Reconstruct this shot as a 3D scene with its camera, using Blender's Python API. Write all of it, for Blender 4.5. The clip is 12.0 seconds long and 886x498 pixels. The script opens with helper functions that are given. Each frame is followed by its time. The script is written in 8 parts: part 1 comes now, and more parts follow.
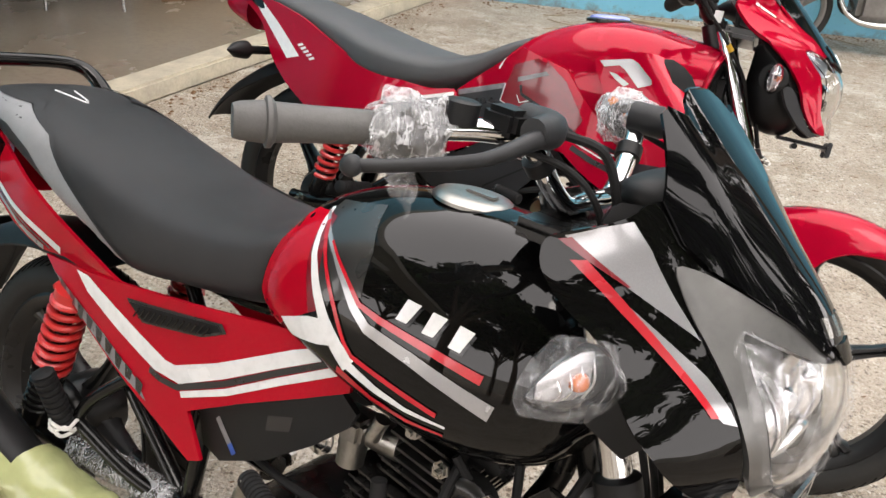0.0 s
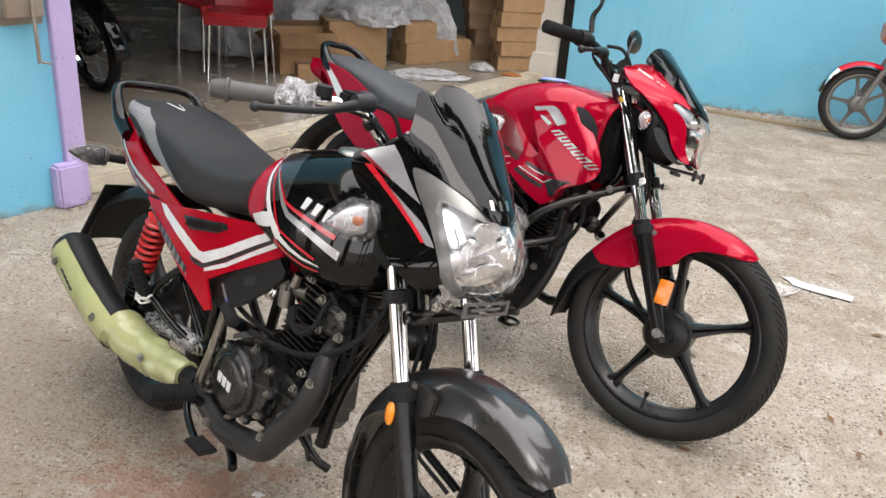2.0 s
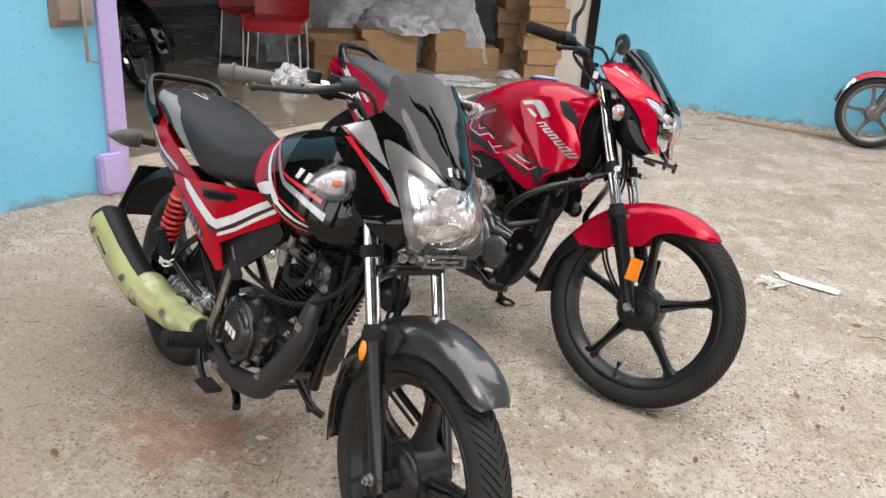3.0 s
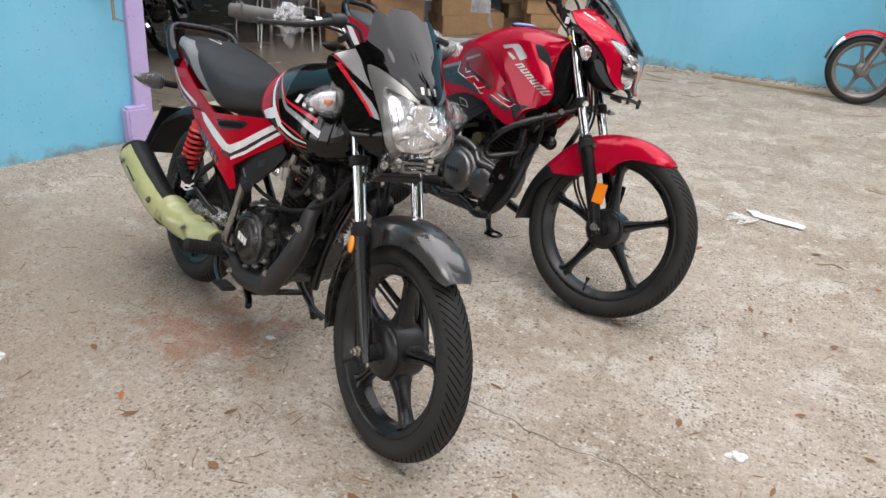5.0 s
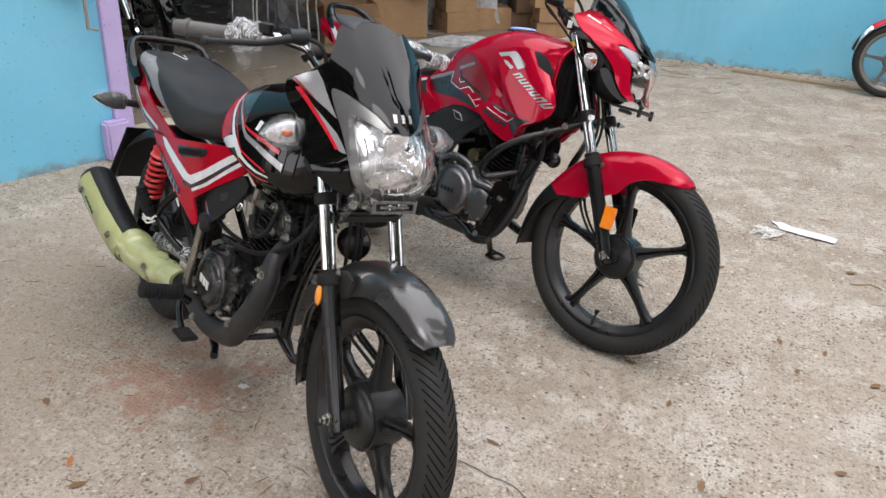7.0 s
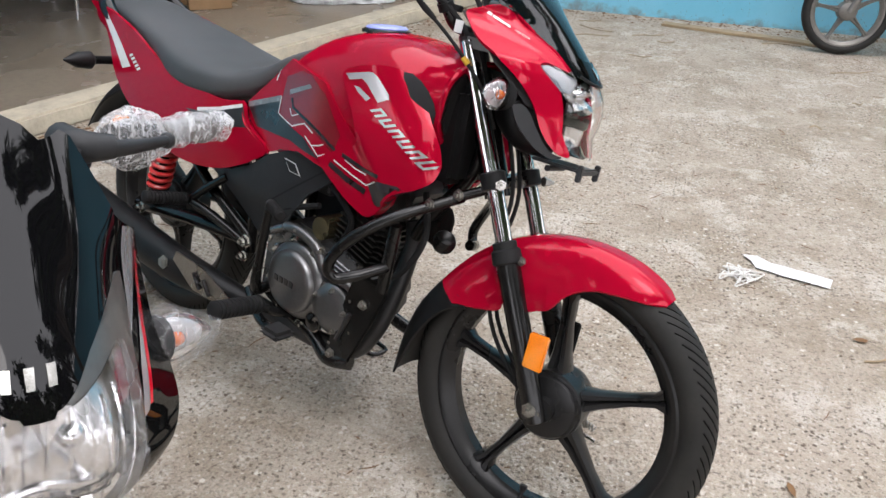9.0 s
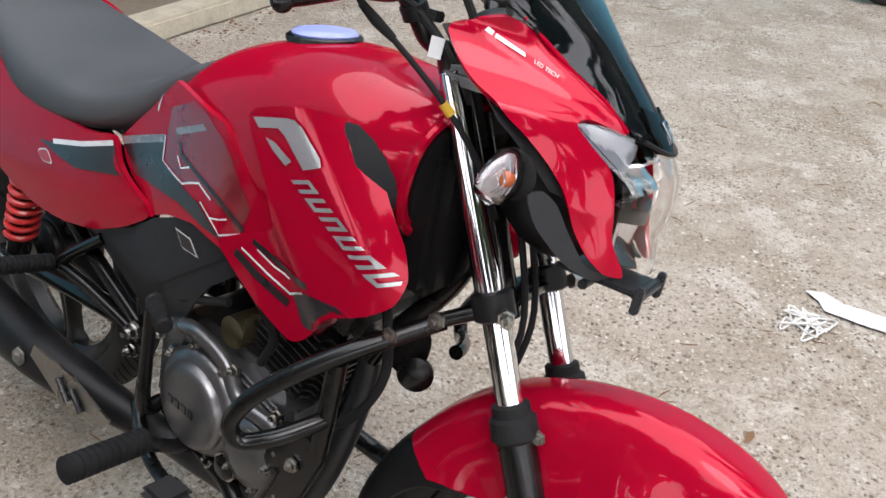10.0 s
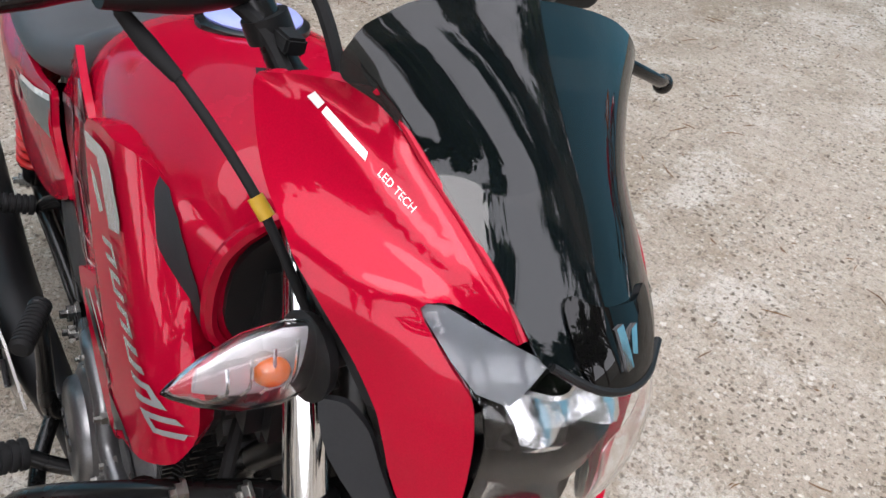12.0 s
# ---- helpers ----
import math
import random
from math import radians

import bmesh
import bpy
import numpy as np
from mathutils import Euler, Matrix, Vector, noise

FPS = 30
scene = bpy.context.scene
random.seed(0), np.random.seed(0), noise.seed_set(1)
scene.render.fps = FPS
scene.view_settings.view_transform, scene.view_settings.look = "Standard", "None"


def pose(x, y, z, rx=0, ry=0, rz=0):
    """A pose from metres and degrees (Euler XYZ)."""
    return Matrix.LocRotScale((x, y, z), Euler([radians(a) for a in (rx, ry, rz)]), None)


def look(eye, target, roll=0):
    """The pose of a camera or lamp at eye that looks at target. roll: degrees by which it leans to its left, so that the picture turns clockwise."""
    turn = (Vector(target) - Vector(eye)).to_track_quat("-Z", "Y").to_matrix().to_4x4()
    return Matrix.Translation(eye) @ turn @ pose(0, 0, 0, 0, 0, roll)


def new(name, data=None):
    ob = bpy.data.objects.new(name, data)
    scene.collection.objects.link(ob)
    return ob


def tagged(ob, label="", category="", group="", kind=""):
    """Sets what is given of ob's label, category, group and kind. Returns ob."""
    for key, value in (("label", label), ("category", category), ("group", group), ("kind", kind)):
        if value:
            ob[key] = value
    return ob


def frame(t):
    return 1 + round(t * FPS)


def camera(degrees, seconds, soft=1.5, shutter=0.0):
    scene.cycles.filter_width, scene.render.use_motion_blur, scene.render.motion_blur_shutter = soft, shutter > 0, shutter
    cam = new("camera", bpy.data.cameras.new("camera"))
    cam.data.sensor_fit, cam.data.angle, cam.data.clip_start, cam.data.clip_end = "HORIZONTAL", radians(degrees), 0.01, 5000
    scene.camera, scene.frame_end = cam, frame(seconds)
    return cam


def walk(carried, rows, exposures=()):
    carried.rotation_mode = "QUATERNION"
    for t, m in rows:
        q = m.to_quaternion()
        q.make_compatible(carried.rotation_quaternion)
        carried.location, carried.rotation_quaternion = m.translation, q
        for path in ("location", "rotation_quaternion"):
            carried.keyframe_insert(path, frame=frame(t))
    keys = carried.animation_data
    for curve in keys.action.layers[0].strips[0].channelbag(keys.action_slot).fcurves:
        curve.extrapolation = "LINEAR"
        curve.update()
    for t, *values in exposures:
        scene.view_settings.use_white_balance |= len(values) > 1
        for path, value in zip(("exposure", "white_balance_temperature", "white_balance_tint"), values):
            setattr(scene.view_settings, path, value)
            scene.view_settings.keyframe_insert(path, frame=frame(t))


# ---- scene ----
from mathutils.bvhtree import BVHTree

cam = camera(56.5, 12.0)
PATH = [
    (0, (0.273, 0.213, 1.32), (0.167, 1.955, 0.343), 5.0),
    (0.5, (0.402, 0.029, 1.359), (0.187, 1.792, 0.438), 5.1),
    (1, (0.603, -0.131, 1.378), (0.286, 1.642, 0.508), 4.8),
    (1.5, (0.759, -0.284, 1.405), (0.348, 1.49, 0.577), 4.5),
    (2, (0.863, -0.452, 1.416), (0.38, 1.317, 0.618), 4.2),
    (2.5, (0.959, -0.581, 1.429), (0.418, 1.178, 0.646), 4.0),
    (3, (1.095, -0.66, 1.428), (0.507, 1.087, 0.651), 4.1),
    (3.2, (1.155, -0.698, 1.427), (0.552, 1.042, 0.646), 4.0),
    (4.8, (1.314, -0.94, 1.403), (0.688, 0.769, 0.575), 3.6),
    (5, (1.327, -0.966, 1.407), (0.706, 0.743, 0.575), 3.4),
    (5.5, (1.356, -0.994, 1.405), (0.73, 0.711, 0.567), 2.9),
    (6, (1.37, -0.99, 1.421), (0.727, 0.707, 0.58), 2.5),
    (6.5, (1.348, -0.843, 1.413), (0.685, 0.845, 0.57), 2.2),
    (6.7, (1.335, -0.759, 1.414), (0.668, 0.926, 0.567), 2.0),
    (8.3, (1.051, -0.032, 1.359), (0.523, 1.671, 0.453), 1.5),
    (8.5, (1.063, 0.12, 1.363), (0.561, 1.819, 0.435), 1.5),
    (9, (1.059, 0.448, 1.354), (0.614, 2.13, 0.368), 1.8),
    (9.5, (0.963, 0.798, 1.319), (0.551, 2.444, 0.261), 2.2),
    (10, (0.906, 1.104, 1.285), (0.507, 2.707, 0.157), 2.3),
    (10.5, (0.867, 1.36, 1.273), (0.459, 2.912, 0.079), 2.4),
    (11, (0.82, 1.439, 1.256), (0.384, 2.947, 0.017), 2.3),
    (11.5, (0.852, 1.485, 1.244), (0.35, 2.946, -0.026), 2.8),
    (12, (1.037, 1.628, 1.238), (0.176, 2.87, -0.071), 3.6),
]
EXPOSURE = [(0, 0.33, 6950, 14), (1.5, 0.27, 6800, 14), (3, 0.25, 6650, 14), (5, 0.10, 6520, 14), (6.5, 0.05, 6480, 14), (9, 0.20, 6420, 14), (12, 0.15, 6320, 15)]
walk(cam, [(t, look(eye, target, roll)) for t, eye, target, roll in PATH], EXPOSURE)

# ---- world and light: a bright overcast sky, and a soft sun behind the cloud ----
world = bpy.data.worlds.new("world")
scene.world = world
world.use_nodes = True
wnt = world.node_tree
sky = wnt.nodes.new("ShaderNodeTexSky")
sky.sky_type, sky.sun_disc = 'NISHITA', False
sky.sun_elevation, sky.sun_rotation = radians(58), radians(150)
sky.air_density, sky.dust_density = 1.0, 6.0
haze = wnt.nodes.new("ShaderNodeMix")
haze.data_type = 'RGBA'
haze.inputs[0].default_value = 0.97
haze.inputs[7].default_value = (27.0, 27.0, 27.6, 1)
wnt.links.new(sky.outputs[0], haze.inputs[6])
wnt.links.new(haze.outputs[2], wnt.nodes["Background"].inputs[0])
wnt.nodes["Background"].inputs[1].default_value = 0.125
sun = new("sun", bpy.data.lights.new("sun", 'SUN'))
sun.data.energy, sun.data.angle, sun.data.color = 0.8, radians(25), (1, 0.96, 0.9)
sun.matrix_world = look((2.2, -2.6, 6), (0, 0, 0))


# ---- materials ----
def nodes_of(name):
    m = bpy.data.materials.new(name)
    m.use_nodes = True
    return m, m.node_tree, m.node_tree.nodes["Principled BSDF"]


def add(nt, kind, **sets):
    n = nt.nodes.new(kind)
    for key, value in sets.items():
        n.inputs[key].default_value = value
    return n


def place(nt):
    return nt.nodes.new("ShaderNodeTexCoord").outputs["Object"]


def mixed(nt, fac, a, b):
    n = nt.nodes.new("ShaderNodeMix")
    n.data_type = 'RGBA'
    for sock, val in ((0, fac), (6, a), (7, b)):
        if isinstance(val, (tuple, float, int)):
            n.inputs[sock].default_value = (*val, 1) if isinstance(val, tuple) else val
        else:
            nt.links.new(val, n.inputs[sock])
    return n.outputs[2]


def noise_of(nt, co, scale, detail=4.0, rough=0.6):
    n = add(nt, "ShaderNodeTexNoise", Scale=scale, Detail=detail, Roughness=rough)
    nt.links.new(co, n.inputs["Vector"])
    return n.outputs["Fac"]


def ramp(nt, fac, a, b, lo=0.0, hi=1.0):
    n = nt.nodes.new("ShaderNodeMapRange")
    n.inputs[1].default_value, n.inputs[2].default_value, n.inputs[3].default_value, n.inputs[4].default_value = a, b, lo, hi
    nt.links.new(fac, n.inputs[0])
    return n.outputs[0]


def bump(nt, b, height, strength, dist):
    n = add(nt, "ShaderNodeBump", Strength=strength, Distance=dist)
    nt.links.new(height, n.inputs["Height"])
    nt.links.new(n.outputs[0], b.inputs["Normal"])


def surface(name, col, col2=None, rough=0.5, metal=0.0, grain=60.0, wear=6.0, bumps=0.15, dist=0.001, coat=0.0, spread=0.12, ior=1.5, spec=0.5):
    """A surface of one colour that shifts to a second one in patches, with grain and uneven gloss."""
    m, nt, b = nodes_of(name)
    co = place(nt)
    col2 = col2 or tuple(c * 0.75 for c in col)
    big, fine = noise_of(nt, co, wear), noise_of(nt, co, grain, 3.0)
    base = mixed(nt, ramp(nt, big, 0.35, 0.7), col, col2)
    base = mixed(nt, ramp(nt, fine, 0.45, 0.8, 0, 0.35), base, tuple(c * 0.6 for c in col2))
    nt.links.new(base, b.inputs["Base Color"])
    nt.links.new(ramp(nt, big, 0.3, 0.75, max(rough - spread, 0.02), min(rough + spread, 1)), b.inputs["Roughness"])
    b.inputs["Metallic"].default_value, b.inputs["IOR"].default_value = metal, ior
    b.inputs["Specular IOR Level"].default_value = spec
    b.inputs["Coat Weight"].default_value, b.inputs["Coat Roughness"].default_value = coat, 0.04
    if bumps:
        bump(nt, b, fine, bumps, dist)
    return m


def paint(name, col, flake=0.25, spec=0.0, coat=1.0):
    """Glossy vehicle paint: metallic flakes under a clear coat, a little dusty on top."""
    m, nt, b = nodes_of(name)
    co = place(nt)
    flakes = noise_of(nt, co, 900.0, 2.0)
    b.inputs["Metallic"].default_value = flake
    nt.links.new(mixed(nt, ramp(nt, flakes, 0.35, 0.75), col, tuple(min(c * 1.15 + 0.001, 1) for c in col)), b.inputs["Base Color"])
    blotch = noise_of(nt, co, 14.0, 6.0)
    nt.links.new(ramp(nt, blotch, 0.45, 0.8, 0.16, 0.34), b.inputs["Roughness"])
    b.inputs["Coat Weight"].default_value, b.inputs["Specular IOR Level"].default_value = coat, spec
    nt.links.new(ramp(nt, blotch, 0.5, 0.85, 0.015, 0.07), b.inputs["Coat Roughness"])
    wave = noise_of(nt, co, 16.0, 1.0)
    bump(nt, b, wave, 0.03, 0.002)
    return m


def clear(name, col=(1, 1, 1), rough=0.03, ior=1.45):
    m, nt, b = nodes_of(name)
    b.inputs["Base Color"].default_value = (*col, 1)
    b.inputs["Transmission Weight"].default_value = 1.0
    b.inputs["Roughness"].default_value, b.inputs["IOR"].default_value = rough, ior
    return m


def film(name, col, alpha, rough=0.18, wrinkle=40.0, strength=0.9, edges=0.15):
    """Thin crumpled wrapping film: mostly see-through, with bright creases."""
    m, nt, b = nodes_of(name)
    co = place(nt)
    fold = noise_of(nt, co, wrinkle, 5.0, 0.65)
    bent = nt.nodes.new("ShaderNodeVectorMath")
    bent.operation = 'MULTIPLY'
    bent.inputs[1].default_value = (1.0, 1.0, 0.35)
    nt.links.new(co, bent.inputs[0])
    crease = noise_of(nt, bent.outputs[0], wrinkle * 1.3, 3.0, 0.5)
    near = nt.nodes.new("ShaderNodeMath")
    near.operation = 'SUBTRACT'
    nt.links.new(crease, near.inputs[0])
    near.inputs[1].default_value = 0.5
    size = nt.nodes.new("ShaderNodeMath")
    size.operation = 'ABSOLUTE'
    nt.links.new(near.outputs[0], size.inputs[0])
    edge = ramp(nt, size.outputs[0], 0.0, 0.035, 1.0, 0.0)
    b.inputs["Base Color"].default_value = (*col, 1)
    b.inputs["Roughness"].default_value = rough
    total = nt.nodes.new("ShaderNodeMath")
    total.operation, total.use_clamp = 'MULTIPLY_ADD', True
    nt.links.new(edge, total.inputs[0])
    total.inputs[1].default_value = edges
    nt.links.new(ramp(nt, fold, 0.3, 0.75, alpha * 0.5, min(alpha * 1.5, 1)), total.inputs[2])
    nt.links.new(total.outputs[0], b.inputs["Alpha"])
    bump(nt, b, fold, strength, 0.006)
    return m


RED_A = paint("red metallic paint", (0.40, 0.003, 0.015), 0.15, coat=0.5)
RED_B = paint("candy red paint", (0.36, 0.002, 0.020), 0.2, coat=0.5)
BLACK_GLOSS = paint("black gloss paint", (0.0025, 0.0025, 0.0025), 0.0, 0.0, 0.7)
GREY_PAINT = surface("graphite metallic paint", (0.022, 0.0215, 0.021), (0.030, 0.029, 0.028), rough=0.3, metal=0.2, grain=700, bumps=0.03, coat=0.7, spread=0.06)
SILVER_PAINT = paint("silver paint", (0.36, 0.36, 0.37), 0.5)
BEZEL_GREY = surface("grey metallic bezel paint", (0.17, 0.17, 0.165), (0.14, 0.14, 0.136), rough=0.36, metal=0.7, bumps=0.03, coat=0.3)
WHITE_DECAL = surface("white sticker", (0.75, 0.75, 0.75), (0.68, 0.68, 0.68), rough=0.25, bumps=0, coat=0.6)
RED_DECAL = surface("red sticker", (0.5, 0.008, 0.02), rough=0.25, bumps=0, coat=0.6)
DARK_RED_DECAL = surface("dark red sticker", (0.2, 0.004, 0.012), rough=0.25, bumps=0, coat=0.8)
GREY_DECAL = surface("grey sticker", (0.2, 0.2, 0.21), rough=0.3, bumps=0, coat=0.6)
BLACK_DECAL = surface("black sticker", (0.012, 0.012, 0.014), rough=0.3, bumps=0, coat=0.5)
CARBON_DECAL = surface("carbon pattern sticker", (0.02, 0.02, 0.023), (0.008, 0.008, 0.01), rough=0.35, grain=260, bumps=0.3, coat=0.4)
BLUE_DECAL = surface("blue sticker", (0.03, 0.09, 0.4), rough=0.3, bumps=0)
LILAC_FILM = surface("lilac protective film", (0.17, 0.22, 0.58), (0.30, 0.34, 0.70), rough=0.3, grain=25, bumps=0.4, dist=0.003)
PLASTIC = surface("black textured plastic", (0.006, 0.006, 0.0064), (0.010, 0.010, 0.0104), rough=0.45, grain=420, bumps=0.25, dist=0.0006, spec=0.24)
PLASTIC_GREY = surface("charcoal plastic", (0.024, 0.025, 0.027), (0.019, 0.020, 0.022), rough=0.5, grain=420, bumps=0.2, dist=0.0006, spec=0.28)
SEAT_VINYL = surface("black seat vinyl", (0.021, 0.021, 0.022), (0.032, 0.032, 0.033), rough=0.52, grain=520, bumps=0.35, dist=0.0007, spread=0.07, spec=0.22)
SEAT_SOFT = surface("charcoal seat vinyl", (0.045, 0.047, 0.05), (0.06, 0.062, 0.065), rough=0.55, grain=520, bumps=0.35, dist=0.0007, spread=0.07)
SEAT_GREY = surface("grey seat vinyl", (0.26, 0.262, 0.27), rough=0.5, grain=520, bumps=0.35, dist=0.0007)
TYRE = surface("tyre rubber", (0.015, 0.0148, 0.0145), (0.026, 0.025, 0.023), rough=0.6, grain=150, wear=9, bumps=0.15, spec=0.2)
RUBBER = surface("grip rubber", (0.010, 0.010, 0.0105), (0.018, 0.018, 0.0185), rough=0.65, grain=300, bumps=0.3, spec=0.15)
GRIP_GREY = surface("grey grip rubber", (0.085, 0.083, 0.08), rough=0.6, grain=300, bumps=0.3)
CHROME = surface("chrome", (0.78, 0.78, 0.79), (0.7, 0.7, 0.7), rough=0.09, metal=1.0, bumps=0, spread=0.04)
STEEL = surface("zinc plated steel", (0.46, 0.45, 0.42), (0.28, 0.27, 0.25), rough=0.3, metal=1.0, grain=200, bumps=0.1)
ALLOY = surface("cast grey alloy", (0.20, 0.20, 0.205), (0.13, 0.13, 0.13), rough=0.33, metal=0.8, grain=260, bumps=0.25)
ENGINE_BLACK = surface("black engine enamel", (0.012, 0.012, 0.012), (0.020, 0.0195, 0.019), rough=0.27, metal=0.0, grain=260, bumps=0.25, spec=0.5)
FRAME_BLACK = surface("black frame enamel", (0.006, 0.006, 0.006), rough=0.24, grain=90, bumps=0.05, spec=0.38)
RIM_BLACK = surface("satin black alloy rim", (0.009, 0.009, 0.0095), (0.014, 0.014, 0.014), rough=0.33, metal=0.0, grain=200, bumps=0.1, spec=0.3)
HEAT_BLACK = surface("matt heat-proof black", (0.013, 0.013, 0.0135), (0.020, 0.0195, 0.0195), rough=0.5, grain=300, bumps=0.2, dist=0.0006, spec=0.4)
SPRING_RED = surface("red spring enamel", (0.55, 0.02, 0.02), rough=0.35, bumps=0.05, coat=0.5)
ORANGE = surface("orange reflector", (0.85, 0.22, 0.01), (0.8, 0.3, 0.02), rough=0.15, grain=300, bumps=0.4, coat=0.8)
BULB = surface("orange bulb", (0.8, 0.16, 0.02), rough=0.2, bumps=0, coat=0.8)
REFLECTOR = surface("mirror coated reflector", (0.86, 0.86, 0.88), (0.74, 0.74, 0.76), rough=0.27, metal=1.0, grain=40, bumps=0.4, dist=0.003)
PALE_REFLECTOR = surface("pale satin reflector", (0.74, 0.74, 0.77), (0.66, 0.66, 0.69), rough=0.3, metal=0.35, grain=60, bumps=0.3, dist=0.002)
LIGHT_GUIDE = surface("milky light guide", (0.20, 0.22, 0.25), (0.28, 0.30, 0.33), rough=0.2, grain=60, bumps=0.2, coat=1.0)
LENS = clear("clear lamp plastic")
SCREEN_A = surface("black glossy visor", (0.003, 0.003, 0.0035), rough=0.025, bumps=0, coat=0.0, spread=0.01, spec=0.30)
SCREEN_B = surface("tinted screen plastic", (0.004, 0.006, 0.007), rough=0.03, bumps=0, spread=0.015, spec=0.5)
SCREEN_B.node_tree.nodes["Principled BSDF"].inputs["Alpha"].default_value = 0.88
WRAP = film("clear wrapping film", (0.85, 0.86, 0.88), 0.26, 0.12, 60.0, 1.0, 0.4)
WRAP_THIN = film("thin clear wrapping film", (0.85, 0.86, 0.88), 0.05, 0.08, 34.0, 0.8, 0.16)
WRAP_GREEN = surface("yellow green protective film", (0.40, 0.42, 0.20), (0.36, 0.39, 0.19), rough=0.16, grain=16, wear=5, bumps=0.6, dist=0.012, coat=0.6, spread=0.05)
WRAP_GREEN.node_tree.nodes["Principled BSDF"].inputs["Alpha"].default_value = 0.86
# near-black, with the shade inside the tread cuts put into the colour
GROOVE_SHADE = surface("tyre groove shade", (0.003, 0.003, 0.003), rough=0.9, bumps=0, spec=0.1)
STRING = surface("white string", (0.7, 0.69, 0.66), rough=0.8)
BRASS = surface("yellow zinc", (0.34, 0.29, 0.17), rough=0.3, metal=0.9, bumps=0)
TAPE = surface("yellow tape", (0.7, 0.42, 0.03), rough=0.4, bumps=0)


# ---- mesh helpers ----
def link(name, bm, material, parent=None, label="", smooth=True):
    me = bpy.data.meshes.new(name)
    bmesh.ops.recalc_face_normals(bm, faces=bm.faces)
    bm.to_mesh(me)
    bm.free()
    me.materials.append(material)
    if smooth:
        for p in me.polygons:
            p.use_smooth = True
        me.set_sharp_from_angle(angle=radians(38))
    ob = new(name, me)
    ob.parent = parent
    return tagged(ob, label) if label else ob


def part(name, bm, material, parent, label="", turn=None):
    if turn is not None:
        bm.transform(turn)
    return link(name, bm, material, parent, label)


def thing(name, m, label, category, group=""):
    ob = new(name)
    ob.empty_display_size = 0.1
    ob.matrix_world = m
    return tagged(ob, label, category, group)


def ring_faces(bm, rings, closed, caps):
    n = len(rings[0])
    last = len(rings) if closed else len(rings) - 1
    for i in range(last):
        a, b = rings[i], rings[(i + 1) % len(rings)]
        for j in range(n):
            bm.faces.new((a[j], a[(j + 1) % n], b[(j + 1) % n], b[j]))
    if caps and not closed:
        bm.faces.new(rings[0][::-1])
        bm.faces.new(rings[-1])


def smooth_path(pts, n=6):
    """Points of a rounded line through pts."""
    p = [Vector(q) for q in pts]
    p = [p[0] * 2 - p[1]] + p + [p[-1] * 2 - p[-2]]
    out = []
    for i in range(1, len(p) - 2):
        for k in range(n):
            t = k / n
            a, b, c, d = p[i - 1], p[i], p[i + 1], p[i + 2]
            out.append(0.5 * ((2 * b) + (c - a) * t + (2 * a - 5 * b + 4 * c - d) * t * t + (3 * b - a - 3 * c + d) * t ** 3))
    out.append(p[-2])
    return out


def tube(pts, r, n=10, steps=6, bm=None, flat=1.0, caps=True):
    """A round bar along a rounded line; r may be one radius or one for each point."""
    bm = bm or bmesh.new()
    line = smooth_path(pts, steps) if steps > 1 else [Vector(q) for q in pts]
    radii = [r] * len(pts) if isinstance(r, (int, float)) else list(r)
    up, rings = None, []
    for i, p in enumerate(line):
        d = (line[min(i + 1, len(line) - 1)] - line[max(i - 1, 0)]).normalized()
        up = (up - d * up.dot(d)).normalized() if up else d.orthogonal().normalized()
        side = d.cross(up)
        f = i / max(steps, 1)
        k = min(int(f), len(radii) - 2)
        rad = radii[k] + (radii[k + 1] - radii[k]) * (f - k) if steps > 1 else radii[i]
        rings.append([bm.verts.new(p + (up * math.cos(a) + side * math.sin(a) * flat) * rad) for a in (2 * math.pi * j / n for j in range(n))])
    ring_faces(bm, rings, False, caps)
    return bm


def rod(a, b, r, n=12, bm=None):
    return tube([a, b], r, n, 1, bm)


def lathe(profile, origin, axis, n=32, bm=None, closed=False):
    """Turns (along the axis, radius) pairs round an axis."""
    bm = bm or bmesh.new()
    axis = Vector(axis).normalized()
    u = axis.orthogonal().normalized()
    w = axis.cross(u)
    rings = [[bm.verts.new(Vector(origin) + axis * h + (u * math.cos(a) + w * math.sin(a)) * max(r, 1e-5)) for a in (2 * math.pi * j / n for j in range(n))] for h, r in profile]
    ring_faces(bm, rings, closed, not closed)
    return bm


def box(a, b, bevel=0.0, bm=None):
    made = bmesh.new()
    bmesh.ops.create_cube(made, size=1)
    for v in made.verts:
        v.co = Vector([(a[i] + b[i]) / 2 + v.co[i] * (b[i] - a[i]) for i in range(3)])
    if bevel:
        bmesh.ops.bevel(made, geom=made.edges[:], offset=bevel, segments=2, affect='EDGES')
    return made


def join(*parts):
    out = bmesh.new()
    for p in parts:
        me = bpy.data.meshes.new("join")
        p.to_mesh(me)
        p.free()
        out.from_mesh(me)
        bpy.data.meshes.remove(me)
    return out


def prism(outline, y0, y1, bevel=0.004):
    """A plate with an outline in x and z, from y0 to y1."""
    bm = bmesh.new()
    f = bm.faces.new([bm.verts.new((x, y0, z)) for x, z in outline])
    got = bmesh.ops.extrude_face_region(bm, geom=[f])
    for v in got["geom"]:
        if isinstance(v, bmesh.types.BMVert):
            v.co.y = y1
    if bevel:
        bmesh.ops.bevel(bm, geom=bm.edges[:], offset=bevel, segments=2, affect='EDGES')
    return bm


